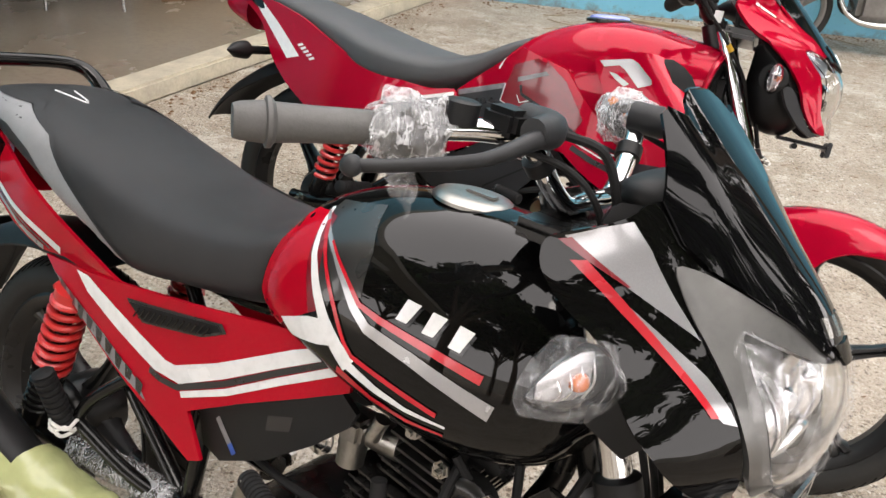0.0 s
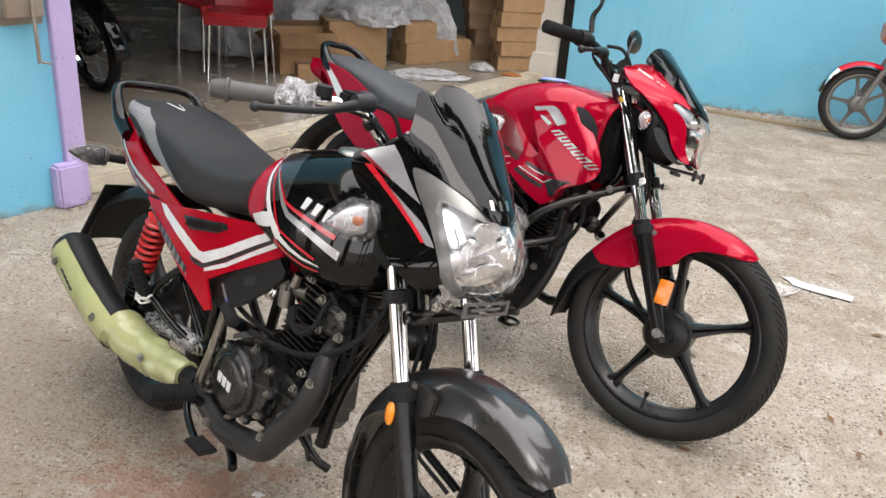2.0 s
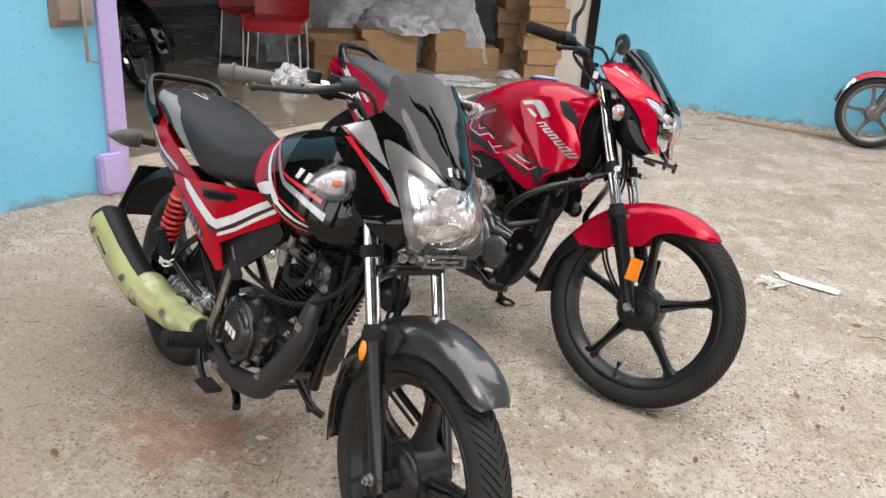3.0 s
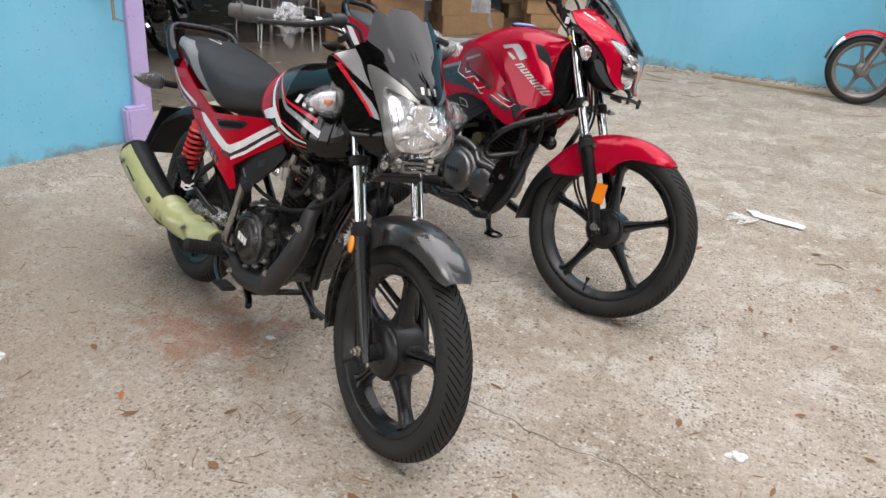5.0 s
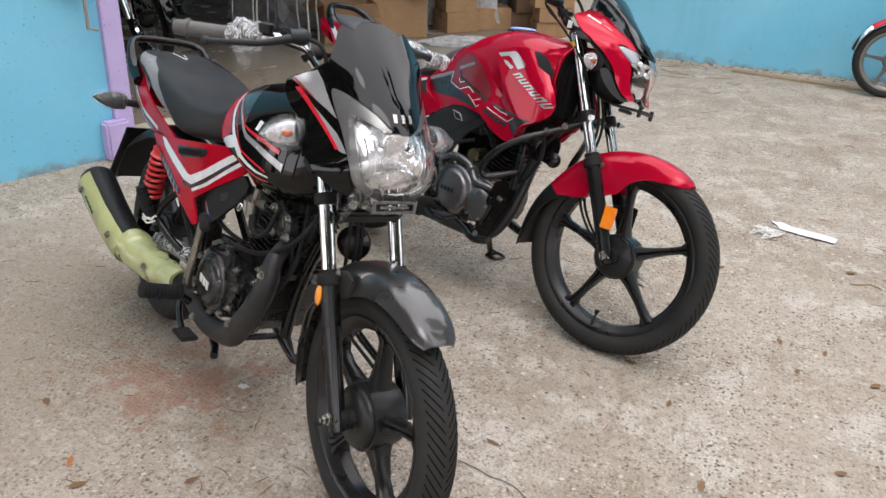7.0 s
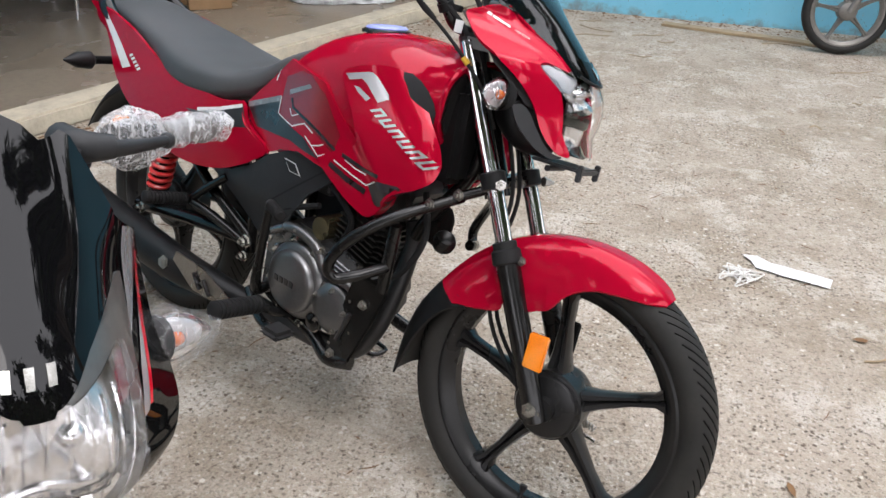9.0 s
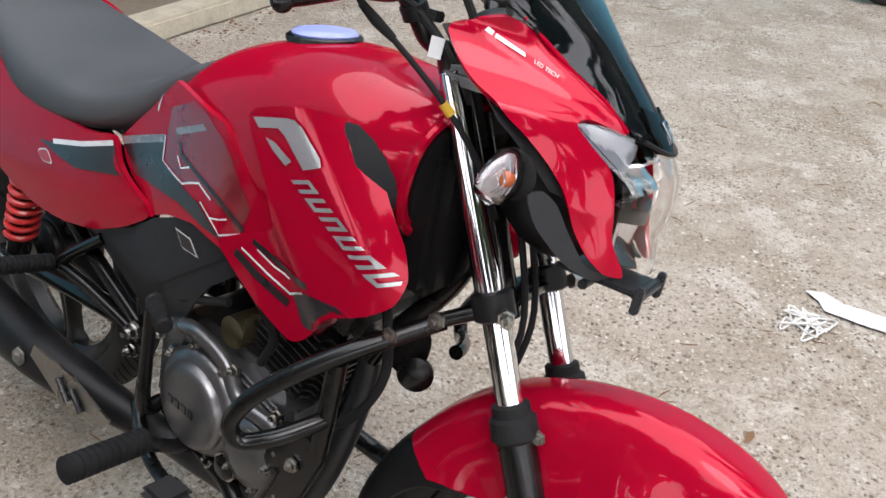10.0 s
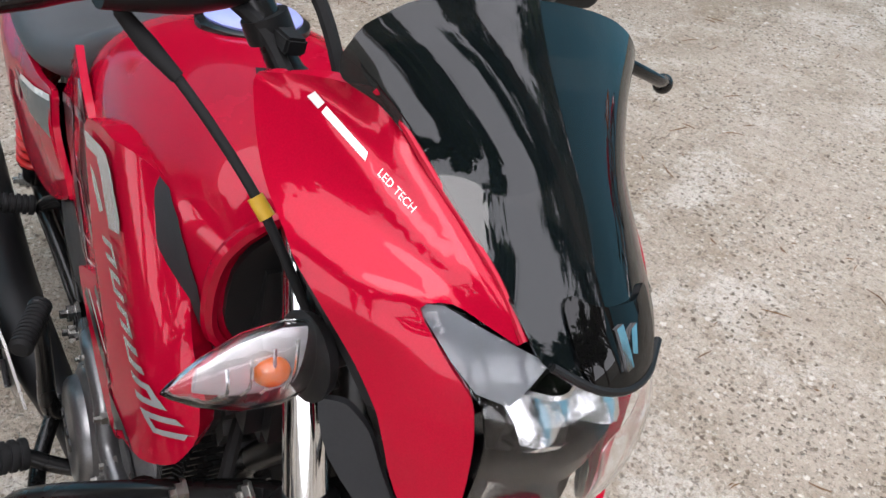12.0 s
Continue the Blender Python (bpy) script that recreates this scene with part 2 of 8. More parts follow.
def catmull(rows, x):
    """Smooth values between rows of (x, ...), which rise in x."""
    xs = [r[0] for r in rows]
    i = max(0, min(len(rows) - 2, sum(q <= x for q in xs) - 1))
    t = (x - xs[i]) / (xs[i + 1] - xs[i])
    p = [rows[max(i - 1, 0)], rows[i], rows[i + 1], rows[min(i + 2, len(rows) - 1)]]
    h = xs[i + 1] - xs[i]
    out = []
    for k in range(1, len(rows[0])):
        m1 = (p[2][k] - p[0][k]) / (p[2][0] - p[0][0]) * h
        m2 = (p[3][k] - p[1][k]) / (p[3][0] - p[1][0]) * h
        out.append((2 * t ** 3 - 3 * t * t + 1) * p[1][k] + (t ** 3 - 2 * t * t + t) * m1 + (-2 * t ** 3 + 3 * t * t) * p[2][k] + (t ** 3 - t * t) * m2)
    return out


def body(rows, n=40, steps=44, power=2.5):
    """A rounded body along x. Rows: x, low z, high z, half width, and the height of the widest line from 0 to 1."""
    bm = bmesh.new()
    rings = []
    x0, x1 = rows[0][0], rows[-1][0]
    for s in range(steps + 1):
        x = x0 + (x1 - x0) * s / steps
        lo, hi, hw, mid = catmull(rows, x)
        zc = lo + (hi - lo) * mid
        ring = []
        for j in range(n):
            a = 2 * math.pi * j / n
            c, sn = math.cos(a), math.sin(a)
            y = hw * math.copysign(abs(c) ** (2 / power), c)
            h = (hi - zc) if sn > 0 else (zc - lo)
            ring.append(bm.verts.new((x, y, zc + h * math.copysign(abs(sn) ** (2 / power), sn))))
        rings.append(ring)
    ring_faces(bm, rings, False, True)
    return bm


def gridded(outline, step):
    """A flat sheet in x and z with that outline, cut into a fine grid."""
    bm = bmesh.new()
    bm.faces.new([bm.verts.new((x, 0, z)) for x, z in outline])
    for axis in (0, 2):
        lo, hi = min(v.co[axis] for v in bm.verts), max(v.co[axis] for v in bm.verts)
        no = Vector((1, 0, 0)) if axis == 0 else Vector((0, 0, 1))
        k = math.ceil(lo / step)
        while k * step < hi:
            bmesh.ops.bisect_plane(bm, geom=bm.verts[:] + bm.edges[:] + bm.faces[:], plane_co=no * (k * step), plane_no=no, dist=1e-5)
            k += 1
    return bm


def panel(outline, depth, thick=0.004, step=0.02, side=-1, front=False, spline=0):
    """A curved shell. Side panels have an outline in x and z and depth(x, z) gives y; front panels have
    an outline in y and z and depth(y, z) gives x. A side of +1 mirrors it."""
    if spline:
        outline = rounded(outline, spline)
    bm = gridded(outline, step)
    for v in bm.verts:
        a, z = v.co.x, v.co.z
        v.co = Vector((depth(a, z), a, z)) if front else Vector((a, side * depth(a, z), z))
    bm.normal_update()
    bmesh.ops.recalc_face_normals(bm, faces=bm.faces)
    if thick:
        bmesh.ops.solidify(bm, geom=bm.faces[:], thickness=thick)
    return bm


def rounded(outline, n=4):
    """The closed outline with its corners rounded off by a curve through the edges' middles."""
    out = []
    k = len(outline)
    for i in range(k):
        p, q, r = Vector(outline[i - 1]), Vector(outline[i]), Vector(outline[(i + 1) % k])
        a, b = q + (p - q) * 0.3, q + (r - q) * 0.3
        for j in range(n + 1):
            t = j / n
            out.append(tuple(a * (1 - t) ** 2 + q * 2 * t * (1 - t) + b * t * t))
    return out


def halves(half):
    """A front outline from its half with y of 0 and more."""
    return half + [(-y, z) for y, z in half[::-1] if y > 1e-4]


def tree_of(ob):
    return BVHTree.FromPolygons([v.co for v in ob.data.vertices], [p.vertices[:] for p in ob.data.polygons])


def onto(bm, tree, side, lift=0.0012):
    for v in bm.verts:
        start = Vector((v.co.x, side * 0.6, v.co.z))
        hit = tree.ray_cast(start, Vector((0, -side, 0)))
        if hit[0] is None:
            hit = tree.find_nearest(Vector((v.co.x, side * 0.13, v.co.z)))
        nrm = hit[1] if hit[1].y * side > 0 else -hit[1]
        v.co = hit[0] + nrm * lift
    return bm


def decal(name, outline, ob, material, tree, sides=(-1, 1), lift=0.0012, label="", step=0.012, turn=None):
    for side in sides:
        part(name, onto(gridded(outline, step), tree, side, lift), material, ob, label)


def stripe(pts, w0, w1=None):
    """The outline of a band along a line of (x, z) points, its width going from w0 to w1."""
    w1 = w0 if w1 is None else w1
    line = [Vector((p[0], p[1])) for p in pts]
    left, right = [], []
    for i, p in enumerate(line):
        d = (line[min(i + 1, len(line) - 1)] - line[max(i - 1, 0)]).normalized()
        nrm = Vector((-d.y, d.x)) * (w0 + (w1 - w0) * i / (len(line) - 1)) / 2
        left.append(tuple(p + nrm))
        right.append(tuple(p - nrm))
    return left + right[::-1]


def lettering(text, size, origin, along, up, lift_dir, depth=0.0006):
    """Raised letters with their first corner at origin, running along one way."""
    cu = bpy.data.curves.new("letters", 'FONT')
    cu.body, cu.size, cu.extrude = text, size, depth
    ob = bpy.data.objects.new("letters", cu)
    scene.collection.objects.link(ob)
    me = bpy.data.meshes.new_from_object(ob.evaluated_get(bpy.context.evaluated_depsgraph_get()))
    bm = bmesh.new()
    bm.from_mesh(me)
    bpy.data.objects.remove(ob)
    bpy.data.curves.remove(cu)
    bpy.data.meshes.remove(me)
    along, up = Vector(along).normalized(), Vector(up).normalized()
    nrm = Vector(lift_dir).normalized()
    m = Matrix((along, up, nrm)).transposed().to_4x4()
    m.translation = origin
    bm.transform(m)
    return bm


def coil(a, b, r, wire, turns, n=8):
    a, b = Vector(a), Vector(b)
    d = (b - a)
    u = d.orthogonal().normalized()
    w = d.normalized().cross(u)
    count = int(turns * 14)
    pts = [a + d * (i / count) + (u * math.cos(2 * math.pi * turns * i / count) + w * math.sin(2 * math.pi * turns * i / count)) * r for i in range(count + 1)]
    return tube(pts, wire, n, 1)


def ribbed(a, b, r, ribs, depth=0.003, n=16):
    """A round rubber with rings along it."""
    a, b = Vector(a), Vector(b)
    length = (b - a).length
    prof = [(0, r * 0.6), (0.002, r * 0.95)]
    for i in range(ribs):
        s = 0.004 + (length - 0.008) * i / ribs
        e = (length - 0.008) / ribs
        prof += [(s, r), (s + e * 0.55, r), (s + e * 0.65, r - depth), (s + e * 0.95, r - depth)]
    prof += [(length - 0.003, r), (length, r * 0.7)]
    return lathe(prof, a, b - a, n)


def crumple(bm, amount, scale=30.0, seed=0.0):
    for v in bm.verts:
        v.co += Vector([noise.noise(v.co * scale + Vector((seed + 7 * k, k, 0))) for k in range(3)]) * amount
    return bm


def ball(c, rx, ry, rz, u=16, v=10):
    bm = bmesh.new()
    bmesh.ops.create_uvsphere(bm, u_segments=u, v_segments=v, radius=1)
    for q in bm.verts:
        q.co = Vector((c[0] + q.co.x * rx, c[1] + q.co.y * ry, c[2] + q.co.z * rz))
    return bm


def turned(origin, direction, degrees):
    """A turn about a line."""
    return Matrix.Translation(origin) @ Matrix.Rotation(radians(degrees), 4, Vector(direction)) @ Matrix.Translation(-Vector(origin))


# ---- parts that every motorcycle has ----
def wheel(parent, c, R, width, turn=None, spokes=5, drum=0.065, phase=90.0, valve=-70.0, mat_rim=None, tread=True, label="five-spoke black alloy wheel"):
    """An alloy wheel with its tyre: the rim is the part, the rest hangs under it."""
    mat_rim = mat_rim or RIM_BLACK
    c = Vector(c)
    ax = (0, 1, 0)
    rr = R - width * 0.82
    w = width / 2
    rim_prof = [(-w * 0.72, rr + 0.010), (-w * 0.78, rr + 0.004), (-w * 0.70, rr - 0.006), (-w * 0.45, rr - 0.014), (-w * 0.3, rr - 0.024), (w * 0.3, rr - 0.024), (w * 0.45, rr - 0.014), (w * 0.70, rr - 0.006), (w * 0.78, rr + 0.004), (w * 0.72, rr + 0.010)]
    rim = part("wheel", lathe(rim_prof, c, ax, 72, closed=True), mat_rim, parent, label, turn)
    tyre_prof = []
    for i in range(21):
        a = math.pi * (i / 20 * 1.30 - 0.65)
        tyre_prof.append((w * 1.0 * math.sin(a) / math.sin(math.pi * 0.5), R - width * 0.44 + width * 0.44 * math.cos(a)))
    tyre_prof += [(w * 0.62, rr + 0.004), (-w * 0.62, rr + 0.004)]
    part("tyre", lathe(tyre_prof, c, ax, 96, closed=True), TYRE, rim, "black rubber tyre with slanted tread", turn)
    # the tread cuts are dark bars on the tyre, their shade painted in
    if tread:
        bm = bmesh.new()
        count = 80
        for i in range(count):
            for s in (-1, 1):
                a0 = 2 * math.pi * (i + (0.5 if s > 0 else 0)) / count
                pts = []
                for k in range(5):
                    q = 0.07 + 0.155 * k
                    lat = math.pi * 0.5 * q * 0.9
                    rad = R - width * 0.44 + width * 0.44 * math.cos(lat) - 0.0008
                    a = a0 + 0.055 * k * 0.8
                    pts.append(((c.x + rad * math.cos(a)), c.y + s * w * math.sin(lat), c.z + rad * math.sin(a)))
                tube(pts, 0.0019, 4, 1, bm, caps=False)
        tagged(part("tyre_tread", bm, GROOVE_SHADE, rim, "", turn), kind="stuff")
    for i in range(spokes):
        a = radians(phase + 360 / spokes * i)
        d, t = Vector((math.cos(a), 0, math.sin(a))), Vector((-math.sin(a), 0, math.cos(a)))
        bm = bmesh.new()
        rings = []
        for f, half, thick in ((0.0, 0.024, 0.030), (0.25, 0.0165, 0.021), (0.6, 0.0115, 0.016), (0.88, 0.013, 0.018), (1.0, 0.026, 0.024)):
            r = drum * 0.8 + (rr - 0.018 - drum * 0.8) * f
            rings.append([bm.verts.new(c + d * r + t * (half * u) + Vector((0, thick * v, 0))) for u, v in ((-1, -0.55), (-0.75, -1), (-0.25, -1), (0, -0.6), (0.25, -1), (0.75, -1), (1, -0.55), (1, 0.55), (0.75, 1), (0.25, 1), (0, 0.6), (-0.25, 1), (-0.75, 1), (-1, 0.55))])
        ring_faces(bm, rings, False, True)
        part("spoke", bm, mat_rim, rim, "", turn)
    hub = lathe([(-0.074, 0.016), (-0.074, 0.024), (-0.060, 0.026), (-0.058, drum * 0.62), (-0.053, drum * 0.86), (-0.046, drum * 0.93), (-0.040, drum * 0.94), (-0.039, drum), (-0.014, drum), (-0.013, drum * 0.96), (0.03, drum * 0.96), (0.045, drum * 0.9), (0.058, drum * 0.6), (0.058, 0.018)], c, ax, 48)
    part("hub", hub, mat_rim, rim, "black brake drum hub", turn)
    a = radians(valve)
    d = Vector((math.cos(a), -0.25, math.sin(a)))
    part("valve", lathe([(0, 0.008), (0.012, 0.006), (0.014, 0.004), (0.034, 0.004), (0.036, 0.0055), (0.05, 0.005)], c + d * (rr - 0.065), d, 10), RUBBER, rim, "", turn)
    return rim


def bolt(parent, p, axis, r=0.009, h=0.006, material=None, turn=None, name="bolt"):
    axis = Vector(axis).normalized()
    bm = lathe([(0, r * 1.35), (h * 0.35, r * 1.35), (h * 0.36, r), (h, r), (h, r * 0.5), (h * 1.6, r * 0.5)], p, axis, 6)
    return part(name, bm, material or STEEL, parent, "", turn)


def fender(c, rows, thick=0.004, n=14, steps=40):
    """A mudguard bent round an axle. Rows: degrees, radius, half width, side drop."""
    bm = bmesh.new()
    rings = []
    a0, a1 = rows[0][0], rows[-1][0]
    for s in range(steps + 1):
        a = a0 + (a1 - a0) * s / steps
        r, hw, dr = catmull(rows, a)
        ca, sa = math.cos(radians(a)), math.sin(radians(a))
        ring = []
        for inner in (0, 1):
            span = range(n + 1) if not inner else range(n, -1, -1)
            for j in span:
                u = j / n * 2 - 1
                y = hw * (abs(u) ** 0.8) * (1 if u > 0 else -1)
                rad = r - dr * abs(u) ** 3.2 - (thick if inner else 0)
                ring.append(bm.verts.new((c[0] + rad * ca, c[1] + y * (1 - 0.03 * inner), c[2] + rad * sa)))
        rings.append(ring)
    ring_faces(bm, rings, False, True)
    return bm


def shock(parent, top, low, r=0.03, red=0.60):
    """A rear damper with its coil spring."""
    top, low = Vector(top), Vector(low)
    d = low - top
    damper = part("shock_absorber", join(rod(top, low, 0.011), lathe([(-0.012, 0.012), (-0.012, 0.02), (0.012, 0.02), (0.012, 0.012)], top, (0, 1, 0), 16), lathe([(-0.012, 0.012), (-0.012, 0.02), (0.012, 0.02), (0.012, 0.012)], low, (0, 1, 0), 16), lathe([(0, 0.018), (0, 0.022), (d.length * 0.28, 0.022), (d.length * 0.28, 0.015)], low, -d, 16)), FRAME_BLACK, parent, "rear damper with red coil spring")
    part("spring", coil(top + d * 0.06, top + d * red, r * 0.88, 0.0062, 13.0 * red), SPRING_RED, damper, "red painted coil spring")
    if red < 0.7:
        part("lower_spring", coil(top + d * 0.62, top + d * 0.90, r * 0.75, 0.0052, 6.0), FRAME_BLACK, damper, "black lower coil spring")
    part("spring_seat", lathe([(0, 0.012), (0, r * 1.0), (0.008, r * 1.0), (0.010, 0.012)], top + d * red, d, 18), FRAME_BLACK, damper)
    part("spring_cap", lathe([(0, 0.012), (0, r * 0.95), (0.02, r * 0.92), (0.03, 0.015)], top + d * 0.04, d, 18), SPRING_RED, damper)


def cylinder_block(parent, base, axis, size, fins, material, name="cylinder"):
    """A finned cylinder along an axis."""
    base, axis = Vector(base), Vector(axis).normalized()
    side = Vector((0, 1, 0))
    fwd = side.cross(axis)
    m = Matrix((fwd, side, axis)).transposed().to_4x4()
    m.translation = base
    core = box((-size[0] * 0.36, -size[1] * 0.38, 0), (size[0] * 0.36, size[1] * 0.38, size[2]), 0.008)
    core.transform(m)
    core = part(name, core, material, parent, "finned engine cylinder")
    for i in range(fins):
        z = size[2] * (0.08 + 0.84 * i / (fins - 1))
        k = 1.0 - 0.10 * abs(i / (fins - 1) - 0.55)
        bm = box((-size[0] * 0.5 * k, -size[1] * 0.5 * k, z), (size[0] * 0.5 * k, size[1] * 0.5 * k, z + 0.0035))
        bmesh.ops.bevel(bm, geom=[e for e in bm.edges if abs(e.verts[0].co.z - e.verts[1].co.z) > 0.001], offset=0.018, segments=3, affect='EDGES')
        bm.transform(m)
        part("cooling_fin", bm, material, core)
    return core


def lever(pts, r):
    return join(tube(pts, r, 18, 8, flat=0.75), ball(pts[-1], r[-1] * 1.3, r[-1] * 1.3, r[-1] * 1.3, 24, 14))


def arrow_indicator(parent, root, tip, h, turn=None, wrapped=False, dark=False):
    """A turn signal: stem, shell, clear lens and orange bulb."""
    root, tip = Vector(root), Vector(tip)
    d = tip - root
    L = d.length
    stem = part("indicator", join(rod(root - d * 0.45, root + d * 0.1, 0.012), lathe([(0, 0.014), (0.004, h * 0.45), (L * 0.12, h * 0.5), (L * 0.14, h * 0.42)], root, d, 20)), PLASTIC, parent, "black turn signal with smoked lens" if dark else "turn signal with clear lens and orange bulb", turn)
    bm = lathe([(L * 0.10, h * 0.47), (L * 0.3, h * 0.55), (L * 0.55, h * 0.48), (L * 0.8, h * 0.28), (L * 0.95, h * 0.1), (L, 0.001), (L * 0.97, 0.001), (L * 0.93, h * 0.07), (L * 0.78, h * 0.25), (L * 0.54, h * 0.445), (L * 0.3, h * 0.515), (L * 0.11, h * 0.43)], root, d, 24, closed=True)
    for v in bm.verts:
        off = v.co - (root + d * ((v.co - root).dot(d) / d.length_squared))
        v.co -= Vector((off.x, 0, 0)) * 0.45
    lens = part("lens", bm, PLASTIC if dark else LENS, stem, "black plastic shell" if dark else "clear plastic lens", turn)
    back = lathe([(L * 0.12, h * 0.40), (L * 0.3, h * 0.44), (L * 0.55, h * 0.36), (L * 0.8, h * 0.16)], root - Vector((0.012, 0, 0)), d, 20)
    for v in back.verts:
        off = v.co - (root + d * ((v.co - root).dot(d) / d.length_squared))
        v.co -= Vector((off.x, 0, 0)) * 0.8
    part("reflector", back, PALE_REFLECTOR, stem, "silvered reflector", turn)
    if not dark:
        for k in range(4):
            q = root + d * (0.24 + 0.14 * k)
            part("lens_rib", tube([q + Vector((0.004, 0, -h * (0.36 - 0.06 * k))), q + Vector((0.010, 0, 0)), q + Vector((0.004, 0, h * (0.36 - 0.06 * k)))], 0.0011, 5, 4), REFLECTOR, stem, "", turn)
    part("bulb", ball(root + d * 0.36 + Vector((0.004, 0, 0)), 0.010, 0.012, 0.009, 12, 8), BULB, stem, "orange bulb", turn)
    if wrapped:
        bm = lathe([(-L * 0.06, h * 0.4), (L * 0.05, h * 0.62), (L * 0.35, h * 0.68), (L * 0.7, h * 0.52), (L * 1.02, h * 0.2), (L * 1.04, 0.002)], root, d, 28)
        part("wrapping", crumple(bm, 0.008, 45, 3), WRAP_THIN, stem, "loose clear wrapping film", turn)
    return stem


# ---- the black and red motorcycle ----
POSE_A = pose(-0.456, 1.264, 0, -13.3, 0, -30.5)


def build_black_bike():
    bike = thing("motorcycle", POSE_A, "new black and red motorcycle partly wrapped in clear film", "motorcycle", "parked motorcycles")
    STEER = turned((0.86, 0, 0.95), (math.sin(radians(25)), 0, -math.cos(radians(25))), 5.0)
    FW, RW = (1.195, 0, 0.288), (0, 0, 0.288)
    wheel(bike, FW, 0.288, 0.086, STEER, phase=88, valve=215, drum=0.078)
    wheel(bike, RW, 0.288, 0.092, None, phase=60, drum=0.07)
    front = bike
    # fork
    rake = Vector((-math.sin(radians(24)), 0, math.cos(radians(24))))
    for s in (-1, 1):
        foot = Vector((1.185, s * 0.088, 0.287))
        leg = part("fork_leg", tube([foot - rake * 0.03, foot, foot + rake * 0.285, foot + rake * 0.305], [0.014, 0.019, 0.0215, 0.024], 18, 3), FRAME_BLACK, bike, "black fork slider with chrome stanchion", STEER)
        part("stanchion", rod(foot + rake * 0.30, foot + rake * 0.72, 0.0165, 20), CHROME, leg, "chrome fork tube", STEER)
        part("dust_boot", lathe([(0, 0.024), (0.004, 0.027), (0.022, 0.027), (0.026, 0.022), (0.034, 0.022), (0.036, 0.019)], foot + rake * 0.290, rake, 20), RUBBER, leg, "", STEER)
        part("fork_clamp", lathe([(0, 0.02), (0.003, 0.025), (0.024, 0.025), (0.027, 0.02)], foot + rake * 0.468, rake, 18), PLASTIC, leg, "", STEER)
        bolt(leg, foot + Vector((0, s * 0.018, 0)), (0, s, 0), 0.011, 0.014, STEEL, STEER, "axle_nut")
    part("axle", rod((1.195, -0.1, 0.288), (1.195, 0.1, 0.288), 0.008), STEEL, bike, "", STEER)
    part("axle_spacer", lathe([(0, 0.02), (0.012, 0.022), (0.02, 0.02), (0.03, 0.024)], (1.195, -0.088, 0.288), (0, 1, 0), 18), RUBBER, bike, "", STEER)
    side = part("side_reflector", ball((1.066, -0.112, 0.530), 0.012, 0.007, 0.024), ORANGE, bike, "oval orange side reflector", STEER)
    bm = box((1.015, -0.085, 0.688), (1.045, 0.085, 0.712), 0.008)
    part("lower_clamp", bm, FRAME_BLACK, bike, "", STEER)
    # mudguard
    fen = part("front_mudguard", fender(FW, [(54, 0.330, 0.036, 0.012), (58, 0.336, 0.052, 0.022), (66, 0.342, 0.062, 0.03), (85, 0.345, 0.066, 0.05), (110, 0.345, 0.066, 0.075), (130, 0.340, 0.066, 0.06), (150, 0.330, 0.064, 0.03), (170, 0.318, 0.060, 0.025), (193, 0.308, 0.056, 0.02)]), GREY_PAINT, bike, "graphite grey front mudguard", STEER)
    for s in (-1, 1):
        part("mudguard_stay", prism([(1.05, 0.585), (1.10, 0.60), (1.135, 0.59), (1.13, 0.55), (1.10, 0.53), (1.06, 0.54)], s * 0.064, s * 0.072, 0.003), GREY_PAINT, fen, "", STEER)
        bolt(fen, (1.075, s * 0.075, 0.585), (0, s, 0), 0.007, 0.005, STEEL, STEER)
    part("rear_flap", fender(FW, [(168, 0.322, 0.062, 0.03), (180, 0.316, 0.062, 0.03), (194, 0.310, 0.058, 0.025)]), PLASTIC, fen, "black plastic mud flap", STEER)

    # headlamp fairing: one depth field for all its pieces
    TOP = STEER @ turned((0, 0, 0.29), (1, 0, 0), -0.4)
    mid = [(0.70, 1.06), (0.76, 1.10), (0.80, 1.125), (0.86, 1.132), (0.91, 1.114), (0.95, 1.084), (1.0, 1.030), (1.05, 0.975), (1.11, 0.905)]
    sweep = [(0.70, 3.2), (0.76, 3.2), (0.81, 3.4), (0.86, 5.0), (0.915, 6.8), (0.96, 6.6), (1.02, 4.3), (1.09, 2.8), (1.12, 2.6)]

    def nose(y, z, lift=0.0):
        z = min(max(z, 0.70), 1.11)
        return catmull(mid, z)[0] - catmull(sweep, z)[0] * y * y + lift
    lens_half = [(0, 0.910), (0.03, 0.910), (0.062, 0.920), (0.092, 0.934), (0.093, 0.905), (0.093, 0.870), (0.088, 0.830), (0.076, 0.802), (0.05, 0.784), (0, 0.778)]
    shell = part("headlamp_fairing", panel(rounded(halves([(0, 0.765), (0.055, 0.765), (0.09, 0.785), (0.11, 0.82), (0.123, 0.86), (0.134, 0.92), (0.136, 0.985), (0.12, 1.01), (0.06, 1.0), (0, 0.99)]), 2), lambda y, z: nose(y, z, -0.075 + 0.7 * abs(y) * 0.5), 0.006, 0.015, front=True), PLASTIC, bike, "black gloss headlamp fairing with silver and red stripes", TOP)
